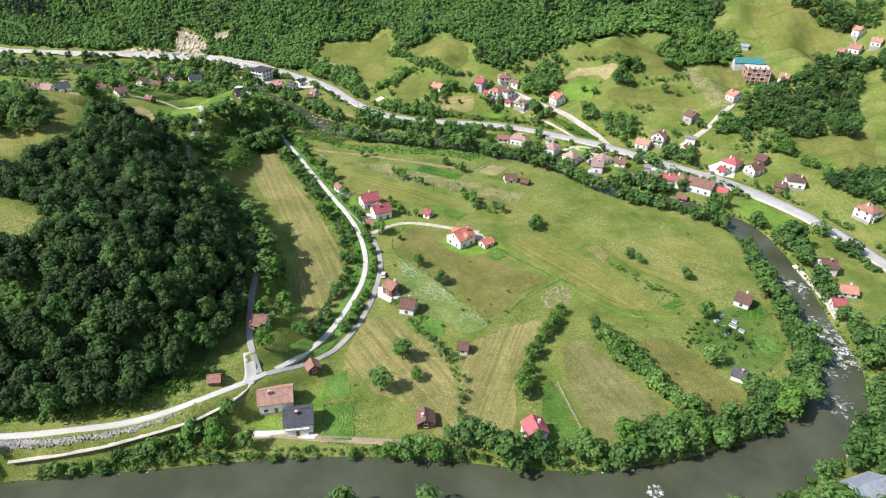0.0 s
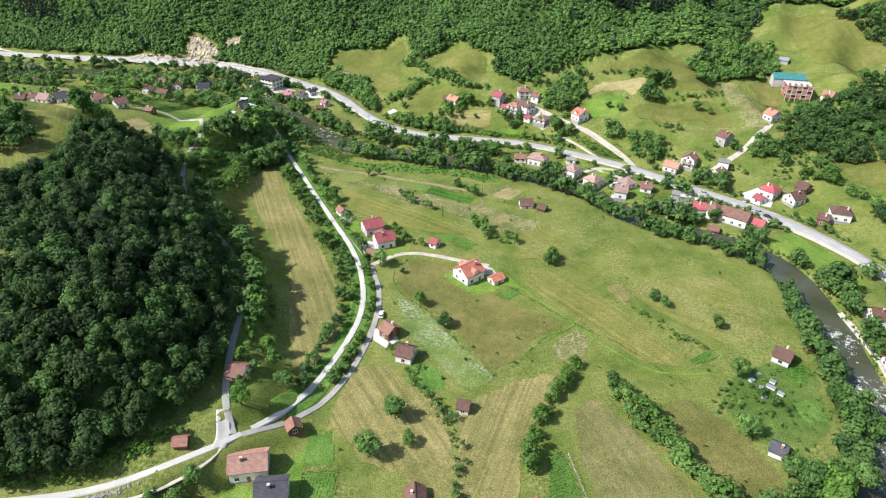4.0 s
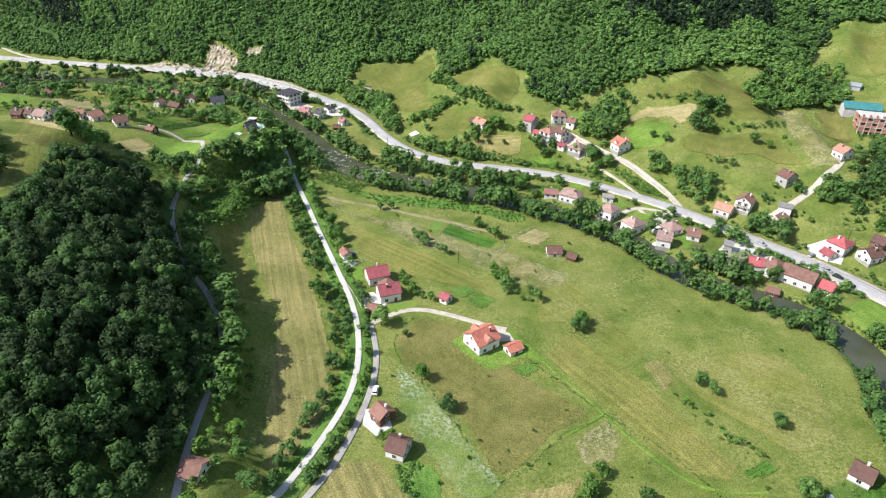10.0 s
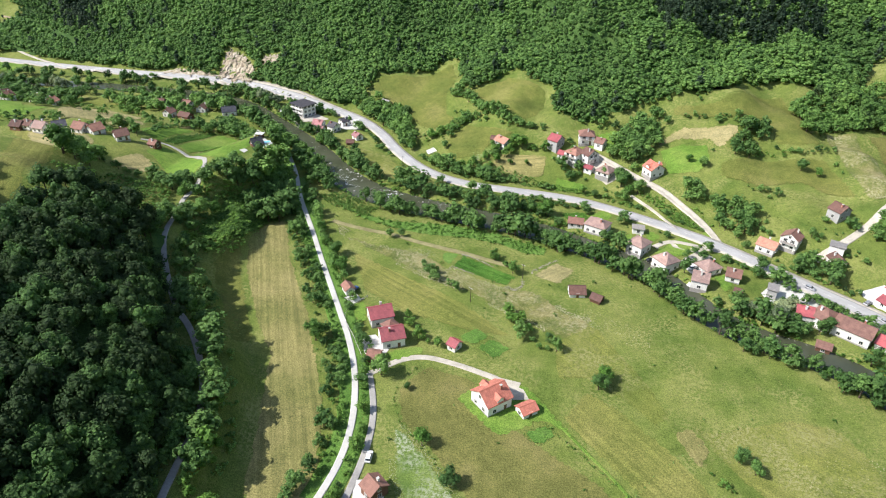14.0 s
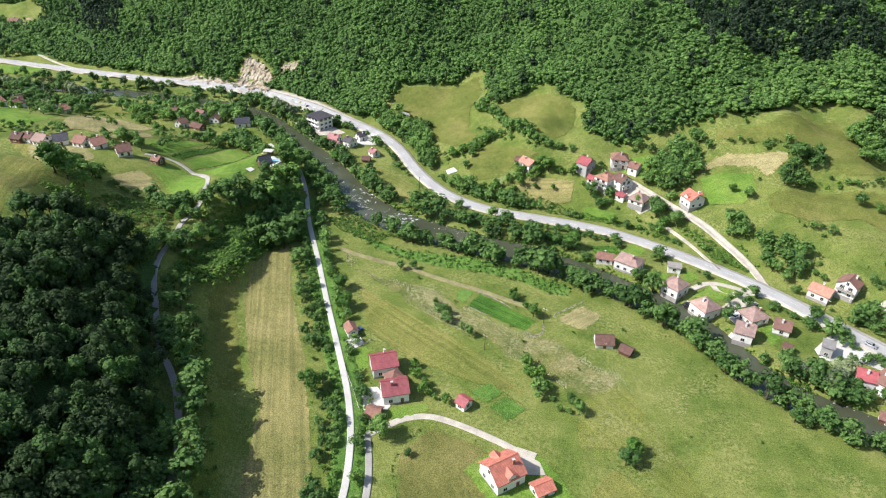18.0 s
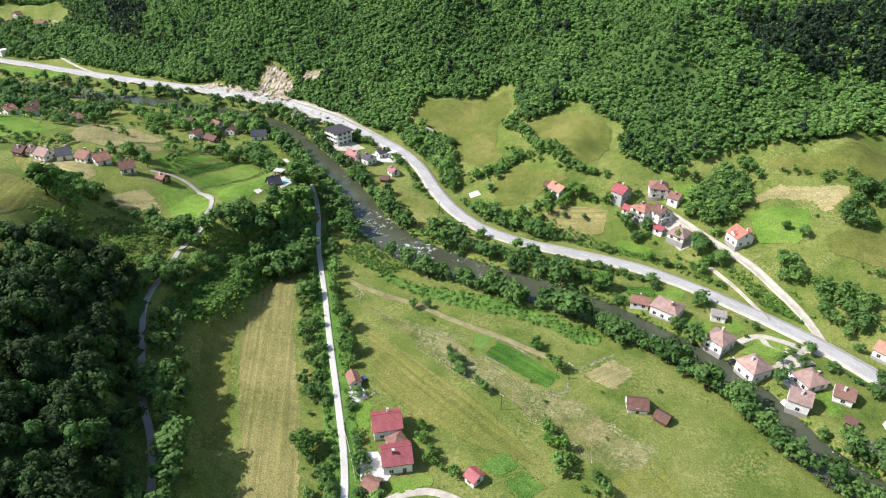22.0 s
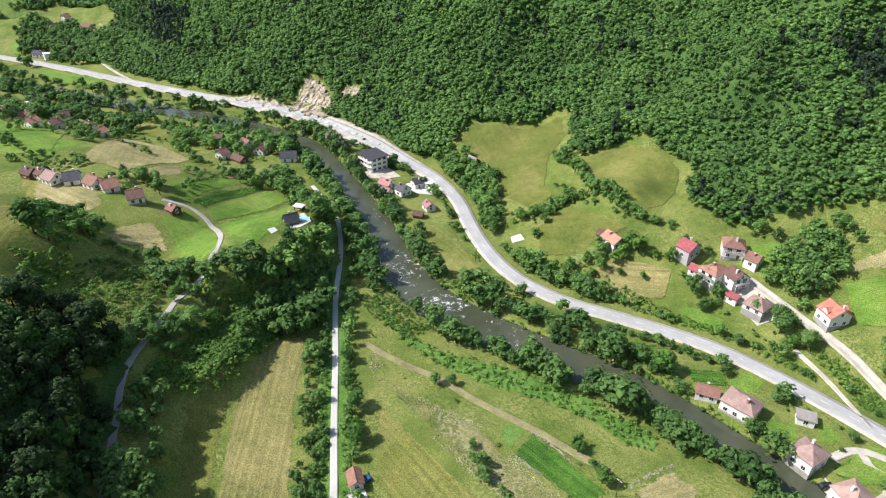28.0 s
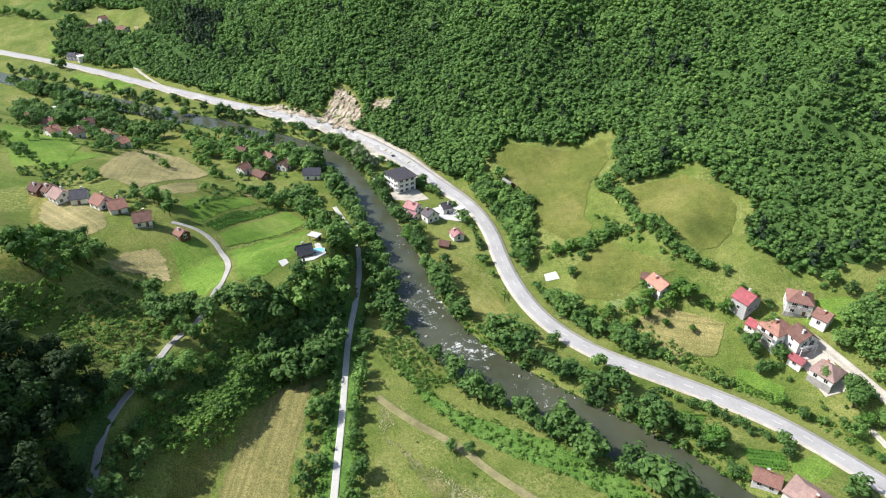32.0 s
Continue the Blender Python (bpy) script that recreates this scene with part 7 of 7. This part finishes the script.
for name, tall, apart, turn in (("maize_block", 0.5, 0.95, 1.5), ("maize_strip", 0.6, 0.85, -1.1), ("vegetable_patch", 0.5, 1.0, 0.4), ("house_vegetables", 0.4, 0.9, -0.75), ("house_vegetables_b", 0.45, 0.9, -0.75), ("small_crop", 0.6, 1.2, 0.6), ("cottage_garden", 0.5, 1.5, 0.1), ("roadside_plot", 0.6, 1.2, 0.2), ("bean_field", 0.42, 0.8, -0.55),
                                ("strip_field_b", 0.8, 1.2, 1.45), ("roadside_garden", 0.7, 1.3, 0.4), ("riverside_garden", 0.7, 1.3, 0.3)):
    crop_rows(FIELDS[name][1], turn, apart, tall, "green crop plants standing in rows")

# tufts of taller grass and weeds over the meadows
PLAIN = [(-26, 256), (-50, 290), (-84, 352), (-66, 362), (-10, 350), (30, 338), (62, 318), (88, 286), (126, 270), (134, 240), (130, 205), (124, 165), (108, 140), (60, 130), (10, 131), (-30, 133), (-30, 160), (-20, 190), (-20, 225)]
TUFT = grass_material("tuft_grass", (0.09, 0.14, 0.03), (0.15, 0.19, 0.05), (0.24, 0.235, 0.09), 0.0, 0.0, 0.08)
TUFT_SHAPES = []
for k in range(5):
    rng = np.random.default_rng(900 + k)
    w = rng.uniform(0, 6.283, 9)
    root = np.stack([np.cos(w), np.sin(w), 0 * w], 1) * rng.uniform(0, 0.35, (9, 1))
    tip = root + np.stack([np.cos(w) * 0.45, np.sin(w) * 0.45, rng.uniform(0.6, 1.1, 9)], 1)
    side = np.stack([-np.sin(w), np.cos(w), 0 * w], 1) * 0.28
    TUFT_SHAPES.append(np.stack([root - side, root + side, tip], 1))


def tufts(region, step, tall, seed, label, material=TUFT, gate=-0.12, free=("lawn", "crop", "hay", "stubble", "cut", "mown")):
    spots = scatter(region, step, seed, lambda x, y: clear(x, y, 0.5, 2.2, 1.0) & off_fields(x, y, free))
    keep = np.array([noise.noise((x * 0.06, y * 0.06, 5.0)) + 0.6 * noise.noise((x * 0.2, y * 0.2, 1.0)) for x, y in spots]) > gate
    spots = spots[keep]
    rng = np.random.default_rng(seed + 1)
    base, verts = ground_at(spots[:, 0], spots[:, 1]), []
    for k, (x, y) in enumerate(spots):
        verts.append(TUFT_SHAPES[k % 5].reshape(-1, 3) * (tall * rng.uniform(0.7, 1.7), tall * rng.uniform(0.7, 1.7), tall * rng.uniform(0.5, 1.1)) + (x, y, base[k]))
    verts = np.concatenate(verts)
    me = array_mesh("grass_tufts", verts, np.zeros((0, 4), int), np.arange(len(verts)).reshape(-1, 3), [material])
    return tagged(new("grass_tufts", me), label, "grass", kind="stuff")


SEED_HEADS = plain_material("dry_seed_heads", (0.46, 0.42, 0.28), 0.95, 0.3, 1.0, 0.1)
WHITE_FLOWERS = plain_material("white_flowers", (0.42, 0.43, 0.33), 0.95, 0.2, 1.0, 0.1)
tufts(FIELDS["flower_band"][1], 0.6, 0.26, 940, "dry pale seed heads over the weedy meadow", SEED_HEADS, -0.08, ("lawn", "crop", "hay", "stubble", "cut", "mown"))
for k, patch in enumerate(([(-37, 331), (-26, 331), (-21, 322), (-28, 318), (-36, 323)], [(33, 293), (40, 296), (45, 286), (40, 279), (34, 282)])):
    tufts(patch, 0.5, 0.1, 960 + 2 * k, "white flower heads in the weedy meadow", WHITE_FLOWERS, -0.2, ("lawn",))
tufts(FIELDS["saddle_meadow"][1], 0.75, 0.28, 966, "tall rank grass on the saddle", TUFT, -0.3, ("lawn",))
tufts(FIELDS["flower_strip"][1], 0.5, 0.12, 944, "white flower heads in the weedy strip", WHITE_FLOWERS, 0.0, ("lawn",))
tufts([(92, 232), (104, 238), (120, 246), (126, 226), (112, 212), (96, 220)], 1.1, 0.26, 948, "dry pale seed heads over the rough meadow", SEED_HEADS, 0.15, ("lawn", "crop"))
tufts([(20, 300), (40, 300), (62, 288), (60, 270), (44, 262), (26, 276)], 0.8, 0.12, 952, "pale flower heads scattered in the meadow", SEED_HEADS, 0.1, ("lawn", "crop"))
tufts(PLAIN, 1.9, 0.26, 910, "tufts of tall yellow-green meadow grass")
SLOPE = [(-100, 505), (-45, 535), (-20, 500), (20, 480), (75, 458), (150, 472), (200, 452), (250, 350), (200, 300), (160, 340), (100, 372), (40, 400), (-40, 415), (-80, 470)]
tufts(SLOPE, 2.8, 0.42, 920, "tufts of grass on the hillside meadows")
spots = scatter(PLAIN, 9.0, 930, lambda x, y: clear(x, y, 1.0, 3, 3) & off_fields(x, y, ("lawn", "crop", "hay", "stubble", "cut", "mown")))
rng = np.random.default_rng(931)
spots = spots[rng.random(len(spots)) < 0.14]
woods("meadow_bushes", spots, rng.uniform(0.6, 1.5, len(spots)), BUSH_SHAPES, BUSH, "small low bushes dotted over the meadow", "bushes", rng.normal(0.35, 0.2, len(spots)), (1.0, 1.6), trunks=False)


# ---- yards, pool, cars, small things ----
def paved(name, outline, material, lift, label, category="yard", thick=0.3):
    top = [(x, y, float(ground_at(x, y)) + lift) for x, y in outline]
    level = max(p[2] for p in top) if category != "yard" else None
    verts = [(x, y, z if level is None else level) for x, y, z in top]
    verts += [(x, y, z - thick - 1.0) for x, y, z in verts]
    n = len(outline)
    faces = [tuple(range(n)), tuple(range(2 * n - 1, n - 1, -1))] + [(k, k + n, (k + 1) % n + n, (k + 1) % n) for k in range(n)]
    ob = mesh_object(name, verts, faces, material)
    bm = bmesh.new()
    bm.from_mesh(ob.data)
    bmesh.ops.recalc_face_normals(bm, faces=bm.faces[:])
    bm.to_mesh(ob.data)
    bm.free()
    return tagged(ob, label, category, kind="structure")


PALE = plain_material("pale_paving", (0.54, 0.525, 0.49), 0.9, 0.1, 0.8)
YARDS = []
YARDS.append(([(-41, 268), (-36, 270), (-29.5, 263), (-30, 261), (-37, 259)], PALE))
YARDS.append(([(-54, 290), (-50, 293.5), (-47, 290), (-50, 285)], PALE))
YARDS.append(([(-58, 132.3), (-47, 132.6), (-36, 131.5), (-37, 129.6), (-57, 130.3)], CONCRETE))
YARDS.append(([(78, 357), (92, 352), (95, 347), (83, 340), (82, 344), (88, 350), (79, 353)], GRAVEL))
YARDS.append(([(81, 337), (87, 342), (92, 333), (86, 329), (84, 331)], CONCRETE))
YARDS.append(([(58, 347), (65, 349), (69, 342), (73, 337), (70, 334), (65, 339)], GRAVEL))
YARDS.append(([(120, 337), (133, 334), (150, 318), (161, 304), (152, 299), (137, 311), (120, 321), (110, 316), (109, 323)], PALE))
YARDS.append(([(61, 344), (67, 347), (74, 333), (70, 331), (66, 340)], PALE))
YARDS.append(([(79, 324.5), (82, 327), (85, 321), (82, 319)], PALE))
YARDS.append(([(79, 340), (88, 350), (94, 357), (96, 355), (90, 349), (83, 341)], GRAVEL))
YARDS.append(([(6, 256), (17, 254), (16, 250), (13, 248.5), (10, 253)], GRAVEL))
YARDS.append(([(147, 329), (157, 332), (162, 323), (158, 316), (151, 320)], PALE))
YARDS.append(([(-49, 437), (-45, 439), (-42, 435), (-47, 433)], PALE))
YARDS.append(([(11, 254), (18, 251), (20, 247), (15, 246), (11, 249)], GRAVEL))
YARDS.append(([(-26, 208), (-19, 210), (-16, 202), (-20, 198), (-25, 202)], PALE))
YARDS.append(([(40, 424), (52, 418), (58, 408), (52, 405), (44, 414), (36, 420)], GRAVEL))
YARDS.append(([(-112, 478), (-98, 476), (-96, 466), (-106, 464), (-118, 468)], PALE))
YARDS.append(([(-146, 476), (-132, 487), (-122, 480), (-128, 474), (-138, 472)], GRAVEL))
YARDS.append(([(-132.8, 375), (-131.4, 377.7), (-128.8, 376.2), (-129.2, 372.8)], CONCRETE))
for outline, material in YARDS:
    paved("yard", outline, material, 0.2, "pale paved yard beside the house")
paved("pool_terrace", [(-126.5, 377.5), (-122, 381.5), (-120.5, 387.8), (-127, 392.8), (-128.2, 391.2), (-126.6, 389.6), (-123.6, 385.6), (-126.6, 380.8)], CONCRETE, 0.25, "pale stone terrace round the pool", "terrace", 5.0)
POOL_WATER = plain_material("pool_water", (0.2, 0.52, 0.62), 0.08, 0.06, 1.0, 0.5)
pool_top = max(float(ground_at(x, y)) for x, y in ((-126.5, 377.5), (-122, 381.5), (-120.5, 387.8), (-127, 392.8), (-128.2, 391.2), (-126.6, 389.6), (-123.6, 385.6), (-126.6, 380.8))) + 0.25
pool = tagged(new("pool", None), "small turquoise swimming pool in a pale terrace", "pool")
pool.matrix_world = pose(-124.3, 388.2, pool_top, 0, 0, -62)
box_part("water", (-1.1, -2.2, -0.5), (1.1, 2.2, 0.03), POOL_WATER, pool)
for lo, hi in (((-1.35, -2.45, -0.5), (-1.1, 2.45, 0.1)), ((1.1, -2.45, -0.5), (1.35, 2.45, 0.1)), ((-1.1, -2.45, -0.5), (1.1, -2.2, 0.1)), ((-1.1, 2.2, -0.5), (1.1, 2.45, 0.1))):
    box_part("rim", lo, hi, FRAME, pool)
ribbon("river_wall", [(152, 231), (152.5, 218), (151.5, 203), (150, 192)], 1.6, GRAVEL, 0.5, "pale stone embankment along the water", "wall", thick=2.0)
ribbon("river_wall", [(-160, 490), (-150, 481), (-143, 473), (-137, 465)], 1.2, PALE, 0.9, "pale river wall beside the hotel", "wall", thick=2.2)

PAINTS = {"black": plain_material("black_paint", (0.02, 0.02, 0.022), 0.25, 0.05, 1.0, 0.6), "white": plain_material("white_paint", (0.75, 0.75, 0.74), 0.3, 0.04, 1.0, 0.6),
          "silver": plain_material("silver_paint", (0.42, 0.43, 0.45), 0.3, 0.05, 1.0, 0.6, 0, 0.5), "blue": plain_material("blue_paint", (0.04, 0.1, 0.3), 0.3, 0.05, 1.0, 0.6)}
RUBBER = plain_material("tyre_rubber", (0.02, 0.02, 0.02), 0.9, 0.1, 3.0)


def car(x, y, turn, paint):
    base = tagged(new("car", None), f"{paint} hatchback car parked on the paved road", "car", "parked cars")
    base.matrix_world = pose(x, y, float(ground_at(x, y)) + 0.2, 0, 0, turn)
    bm = bmesh.new()
    side = [(-2.05, 0.3), (2.05, 0.3), (2.1, 0.7), (1.9, 0.92), (0.95, 1.0), (-1.95, 1.02), (-2.1, 0.75)]
    for half in (-0.85, 0.85):
        bm.faces.new([bm.verts.new((px, half, pz)) for px, pz in side])
    v = bm.verts[:]
    for k in range(7):
        bm.faces.new((v[k], v[(k + 1) % 7], v[7 + (k + 1) % 7], v[7 + k]))
    bmesh.ops.recalc_face_normals(bm, faces=bm.faces[:])
    part("body", bm, PAINTS[paint], base, bevel=0.05)
    bm = bmesh.new()
    lo, hi = [(-1.9, -0.78), (1.0, -0.78), (1.0, 0.78), (-1.9, 0.78)], [(-1.5, -0.62), (0.35, -0.62), (0.35, 0.62), (-1.5, 0.62)]
    a = [bm.verts.new((px, py, 1.0)) for px, py in lo]
    b = [bm.verts.new((px, py, 1.43)) for px, py in hi]
    for k in range(4):
        bm.faces.new((a[k], a[(k + 1) % 4], b[(k + 1) % 4], b[k]))
    part("cabin_glass", bm, GLASS, base)
    box_part("roof", (-1.52, -0.64, 1.41), (0.37, 0.64, 1.48), PAINTS[paint], base, bevel=0.03)
    for px in (-1.3, 1.3):
        for py in (-0.82, 0.82):
            bm = bmesh.new()
            bmesh.ops.create_cone(bm, cap_ends=True, segments=12, radius1=0.32, radius2=0.32, depth=0.2, matrix=pose(px, py, 0.32, 90))
            wheel = part("wheel", bm, RUBBER, base)
            bm = bmesh.new()
            bmesh.ops.create_cone(bm, cap_ends=True, segments=10, radius1=0.19, radius2=0.19, depth=0.22, matrix=pose(px, py, 0.32, 90))
            part("rim", bm, PAINTS["silver"], wheel)
    return base


for x, y, turn, paint in ((155, 300, -48, "black"), (-24, 216, 92, "white"), (129, 329, -40, "silver"), (150, 310, -45, "silver"), (152.5, 305.5, -45, "black"), (-162, 517, -30, "black"),
                          (-103, 472, 20, "white"), (-51.5, 295.5, 60, "blue"), (84.5, 336, 50, "white"), (148, 322, 40, "silver"), (68, 341, 30, "black")):
    car(x, y, turn, paint)


def unfinished_block(x, y, turn):
    """A bare brick block with concrete floors and open window holes."""
    base = tagged(new("unfinished_building", None), "unfinished red brick building with bare concrete floors", "building")
    base.matrix_world = pose(x, y, float(ground_at(x, y)), 0, 0, turn)
    BUILT.append((x, y, 9))
    for level in range(3):
        z = level * 2.7
        box_part("floor_slab", (-7.5, -6, z + 2.5), (7.5, 6, z + 2.7), CONCRETE, base)
        for k in range(6):
            px = -7.2 + 14.4 * k / 5
            for py in (-5.7, 5.7):
                box_part("pillar", (px - 0.2, py - 0.2, z - (1.5 if level == 0 else 0)), (px + 0.2, py + 0.2, z + 2.5), CONCRETE, base)
            if k < 5:
                for py in (-5.6, 5.6):
                    box_part("brick_panel", (px + 0.22, py - 0.12, z), (px + 2.66, py + 0.12, z + (1.0 if (k + level) % 2 else 2.49)), BRICK, base)
        for px in (-7.3, 7.3):
            for k in range(4):
                py = -5.4 + 2.75 * k
                box_part("brick_panel", (px - 0.12, py, z), (px + 0.12, py + 2.3, z + (2.49 if (k + level) % 3 else 1.0)), BRICK, base)
    for k in range(5):
        box_part("parapet_stub", (-7 + 3.3 * k, -5.8, 8.1), (-6 + 3.3 * k, -4.8, 9.4), BRICK, base)
    return base


unfinished_block(210, 428, -10)


def fence(points, tall, label):
    p = smooth_line(points, 2.4)
    base = tagged(new("fence", None), label, "fence")
    base.matrix_world = pose(p[0, 0], p[0, 1], float(ground_at(*p[0])))
    z0 = float(ground_at(*p[0]))
    for k, (x, y) in enumerate(p):
        dx, dy, dz = x - p[0, 0], y - p[0, 1], float(ground_at(x, y)) - z0
        box_part("post", (dx - 0.08, dy - 0.08, dz - 0.2), (dx + 0.08, dy + 0.08, dz + tall), RAIL, base)
        if k:
            for h in (0.45, 0.9):
                bm = bmesh.new()
                a, b = p[k - 1] - p[0], p[k] - p[0]
                za, zb = float(ground_at(*p[k - 1])) - z0, dz
                v = box_bm(bm, (0, -0.03, 0), (1, 0.03, 0.12))
                for vert in v:
                    u = vert.co.x
                    vert.co = Vector((a[0] + (b[0] - a[0]) * u, a[1] + (b[1] - a[1]) * u + vert.co.y, za + (zb - za) * u + tall * h + vert.co.z))
                part("rail", bm, FRAME, base)
    return base


fence([(38.2, 154.2), (40.3, 144.7), (42.2, 136), (43.7, 130)], 1.4, "pale wooden fence beside the maize strip")
fence([(-45, 292), (-52, 280), (-44, 268), (-38, 258)], 1.1, "low garden fence along the lane")
fence([(84, 343), (89, 339), (93, 333)], 1.1, "white garden wall fence by the yard")
fence([(58, 352), (66, 354), (72, 350)], 1.0, "low garden fence round the green plot")

# heaps of dry brush beside the plots
BRUSH = plain_material("dry_brush", (0.3, 0.28, 0.2), 0.95, 0.35, 2.0, 0.1)
for k, line in enumerate(([(17.5, 321.0), (22.0, 326.5), (27.5, 332.0)], [(8.0, 308.5), (12.0, 306.5), (15.0, 311.5), (13.5, 315.0)], [(-12.5, 330.0), (-6.0, 327.5), (1.0, 323.0)], [(-15.5, 319.5), (-11.0, 317.5), (-6.5, 315.5)])):
    p = np.repeat(smooth_line(line, 0.7), 2, 0)
    rng = np.random.default_rng(1200 + k)
    p = p + rng.uniform(-0.6, 0.6, p.shape) * (1.0 if k < 2 else 0.35)
    woods("brush_heap", p, rng.uniform(0.25, 0.5, len(p)), ROW_SHAPES, BRUSH, "long heap of dry cut brush beside the plot", "brush heap", None, (1.8, 2.8), trunks=False)

HIVE = plain_material("painted_boards", (0.68, 0.66, 0.6), 0.7, 0.15, 2.0)
for k, (x, y, turn, size) in enumerate(((103, 189, 20, 1.6), (104.5, 185, 70, 2.4), (104, 181.5, 15, 1.4), (108, 186, -40, 2.8), (110, 183, -45, 2.0), (106, 192, 10, 1.4), (109.5, 188.5, -40, 1.8))):
    box = tagged(new("garden_box", None), "pale weathered wooden box in the orchard", "box", "boxes in the orchard")
    box.matrix_world = pose(x, y, float(ground_at(x, y)), 0, 0, turn)
    box_part("body", (-size / 2, -0.6, -0.1), (size / 2, 0.6, 0.8), HIVE, box, bevel=0.03)
    box_part("lid", (-size / 2 - 0.1, -0.7, 0.8), (size / 2 + 0.1, 0.7, 0.92), ROOFS["silver"], box)


def power_pole(x, y, tall, turn):
    base = tagged(new("power_pole", None), "weathered wooden power pole with a crossarm", "pole", "power poles")
    base.matrix_world = pose(x, y, float(ground_at(x, y)), 0, 0, turn)
    bm = bmesh.new()
    bmesh.ops.create_cone(bm, cap_ends=True, segments=8, radius1=0.13, radius2=0.09, depth=tall + 0.5, matrix=pose(0, 0, tall / 2 - 0.25))
    part("pole", bm, BARK, base)
    box_part("crossarm", (-0.9, -0.06, tall - 0.7), (0.9, 0.06, tall - 0.55), CONCRETE, base)
    for px in (-0.75, 0, 0.75):
        bm = bmesh.new()
        bmesh.ops.create_cone(bm, cap_ends=True, segments=6, radius1=0.07, radius2=0.05, depth=0.2, matrix=pose(px, 0, tall - 0.45))
        part("insulator", bm, FRAME, base)


for x, y, turn in ((-58, 414, 40), (14, 316, -30), (-5, 296, -30), (118, 346, -45), (165, 330, 0)):
    power_pole(x, y, 7.0, turn)

# broken white line down the middle of the valley road
p = smooth_line(MAIN_ROAD, 1.5)
run = np.gradient(p, axis=0)
run /= np.hypot(*run.T)[:, None]
verts, faces = [], []
for k in range(0, len(p) - 3, 6):
    if -420 < p[k, 0] < 205 and p[k, 1] > 150:
        n = len(verts)
        for q in (p[k], p[k + 2]):
            for s in (-0.11, 0.11):
                x, y = q + np.array((-run[k, 1], run[k, 0])) * s
                verts.append((x, y, float(ground_at(x, y)) + 0.43))
        faces.append((n, n + 2, n + 3, n + 1))
tagged(mesh_object("road_marking", verts, faces, FRAME), "broken white centre line on the asphalt", "road marking", kind="structure")
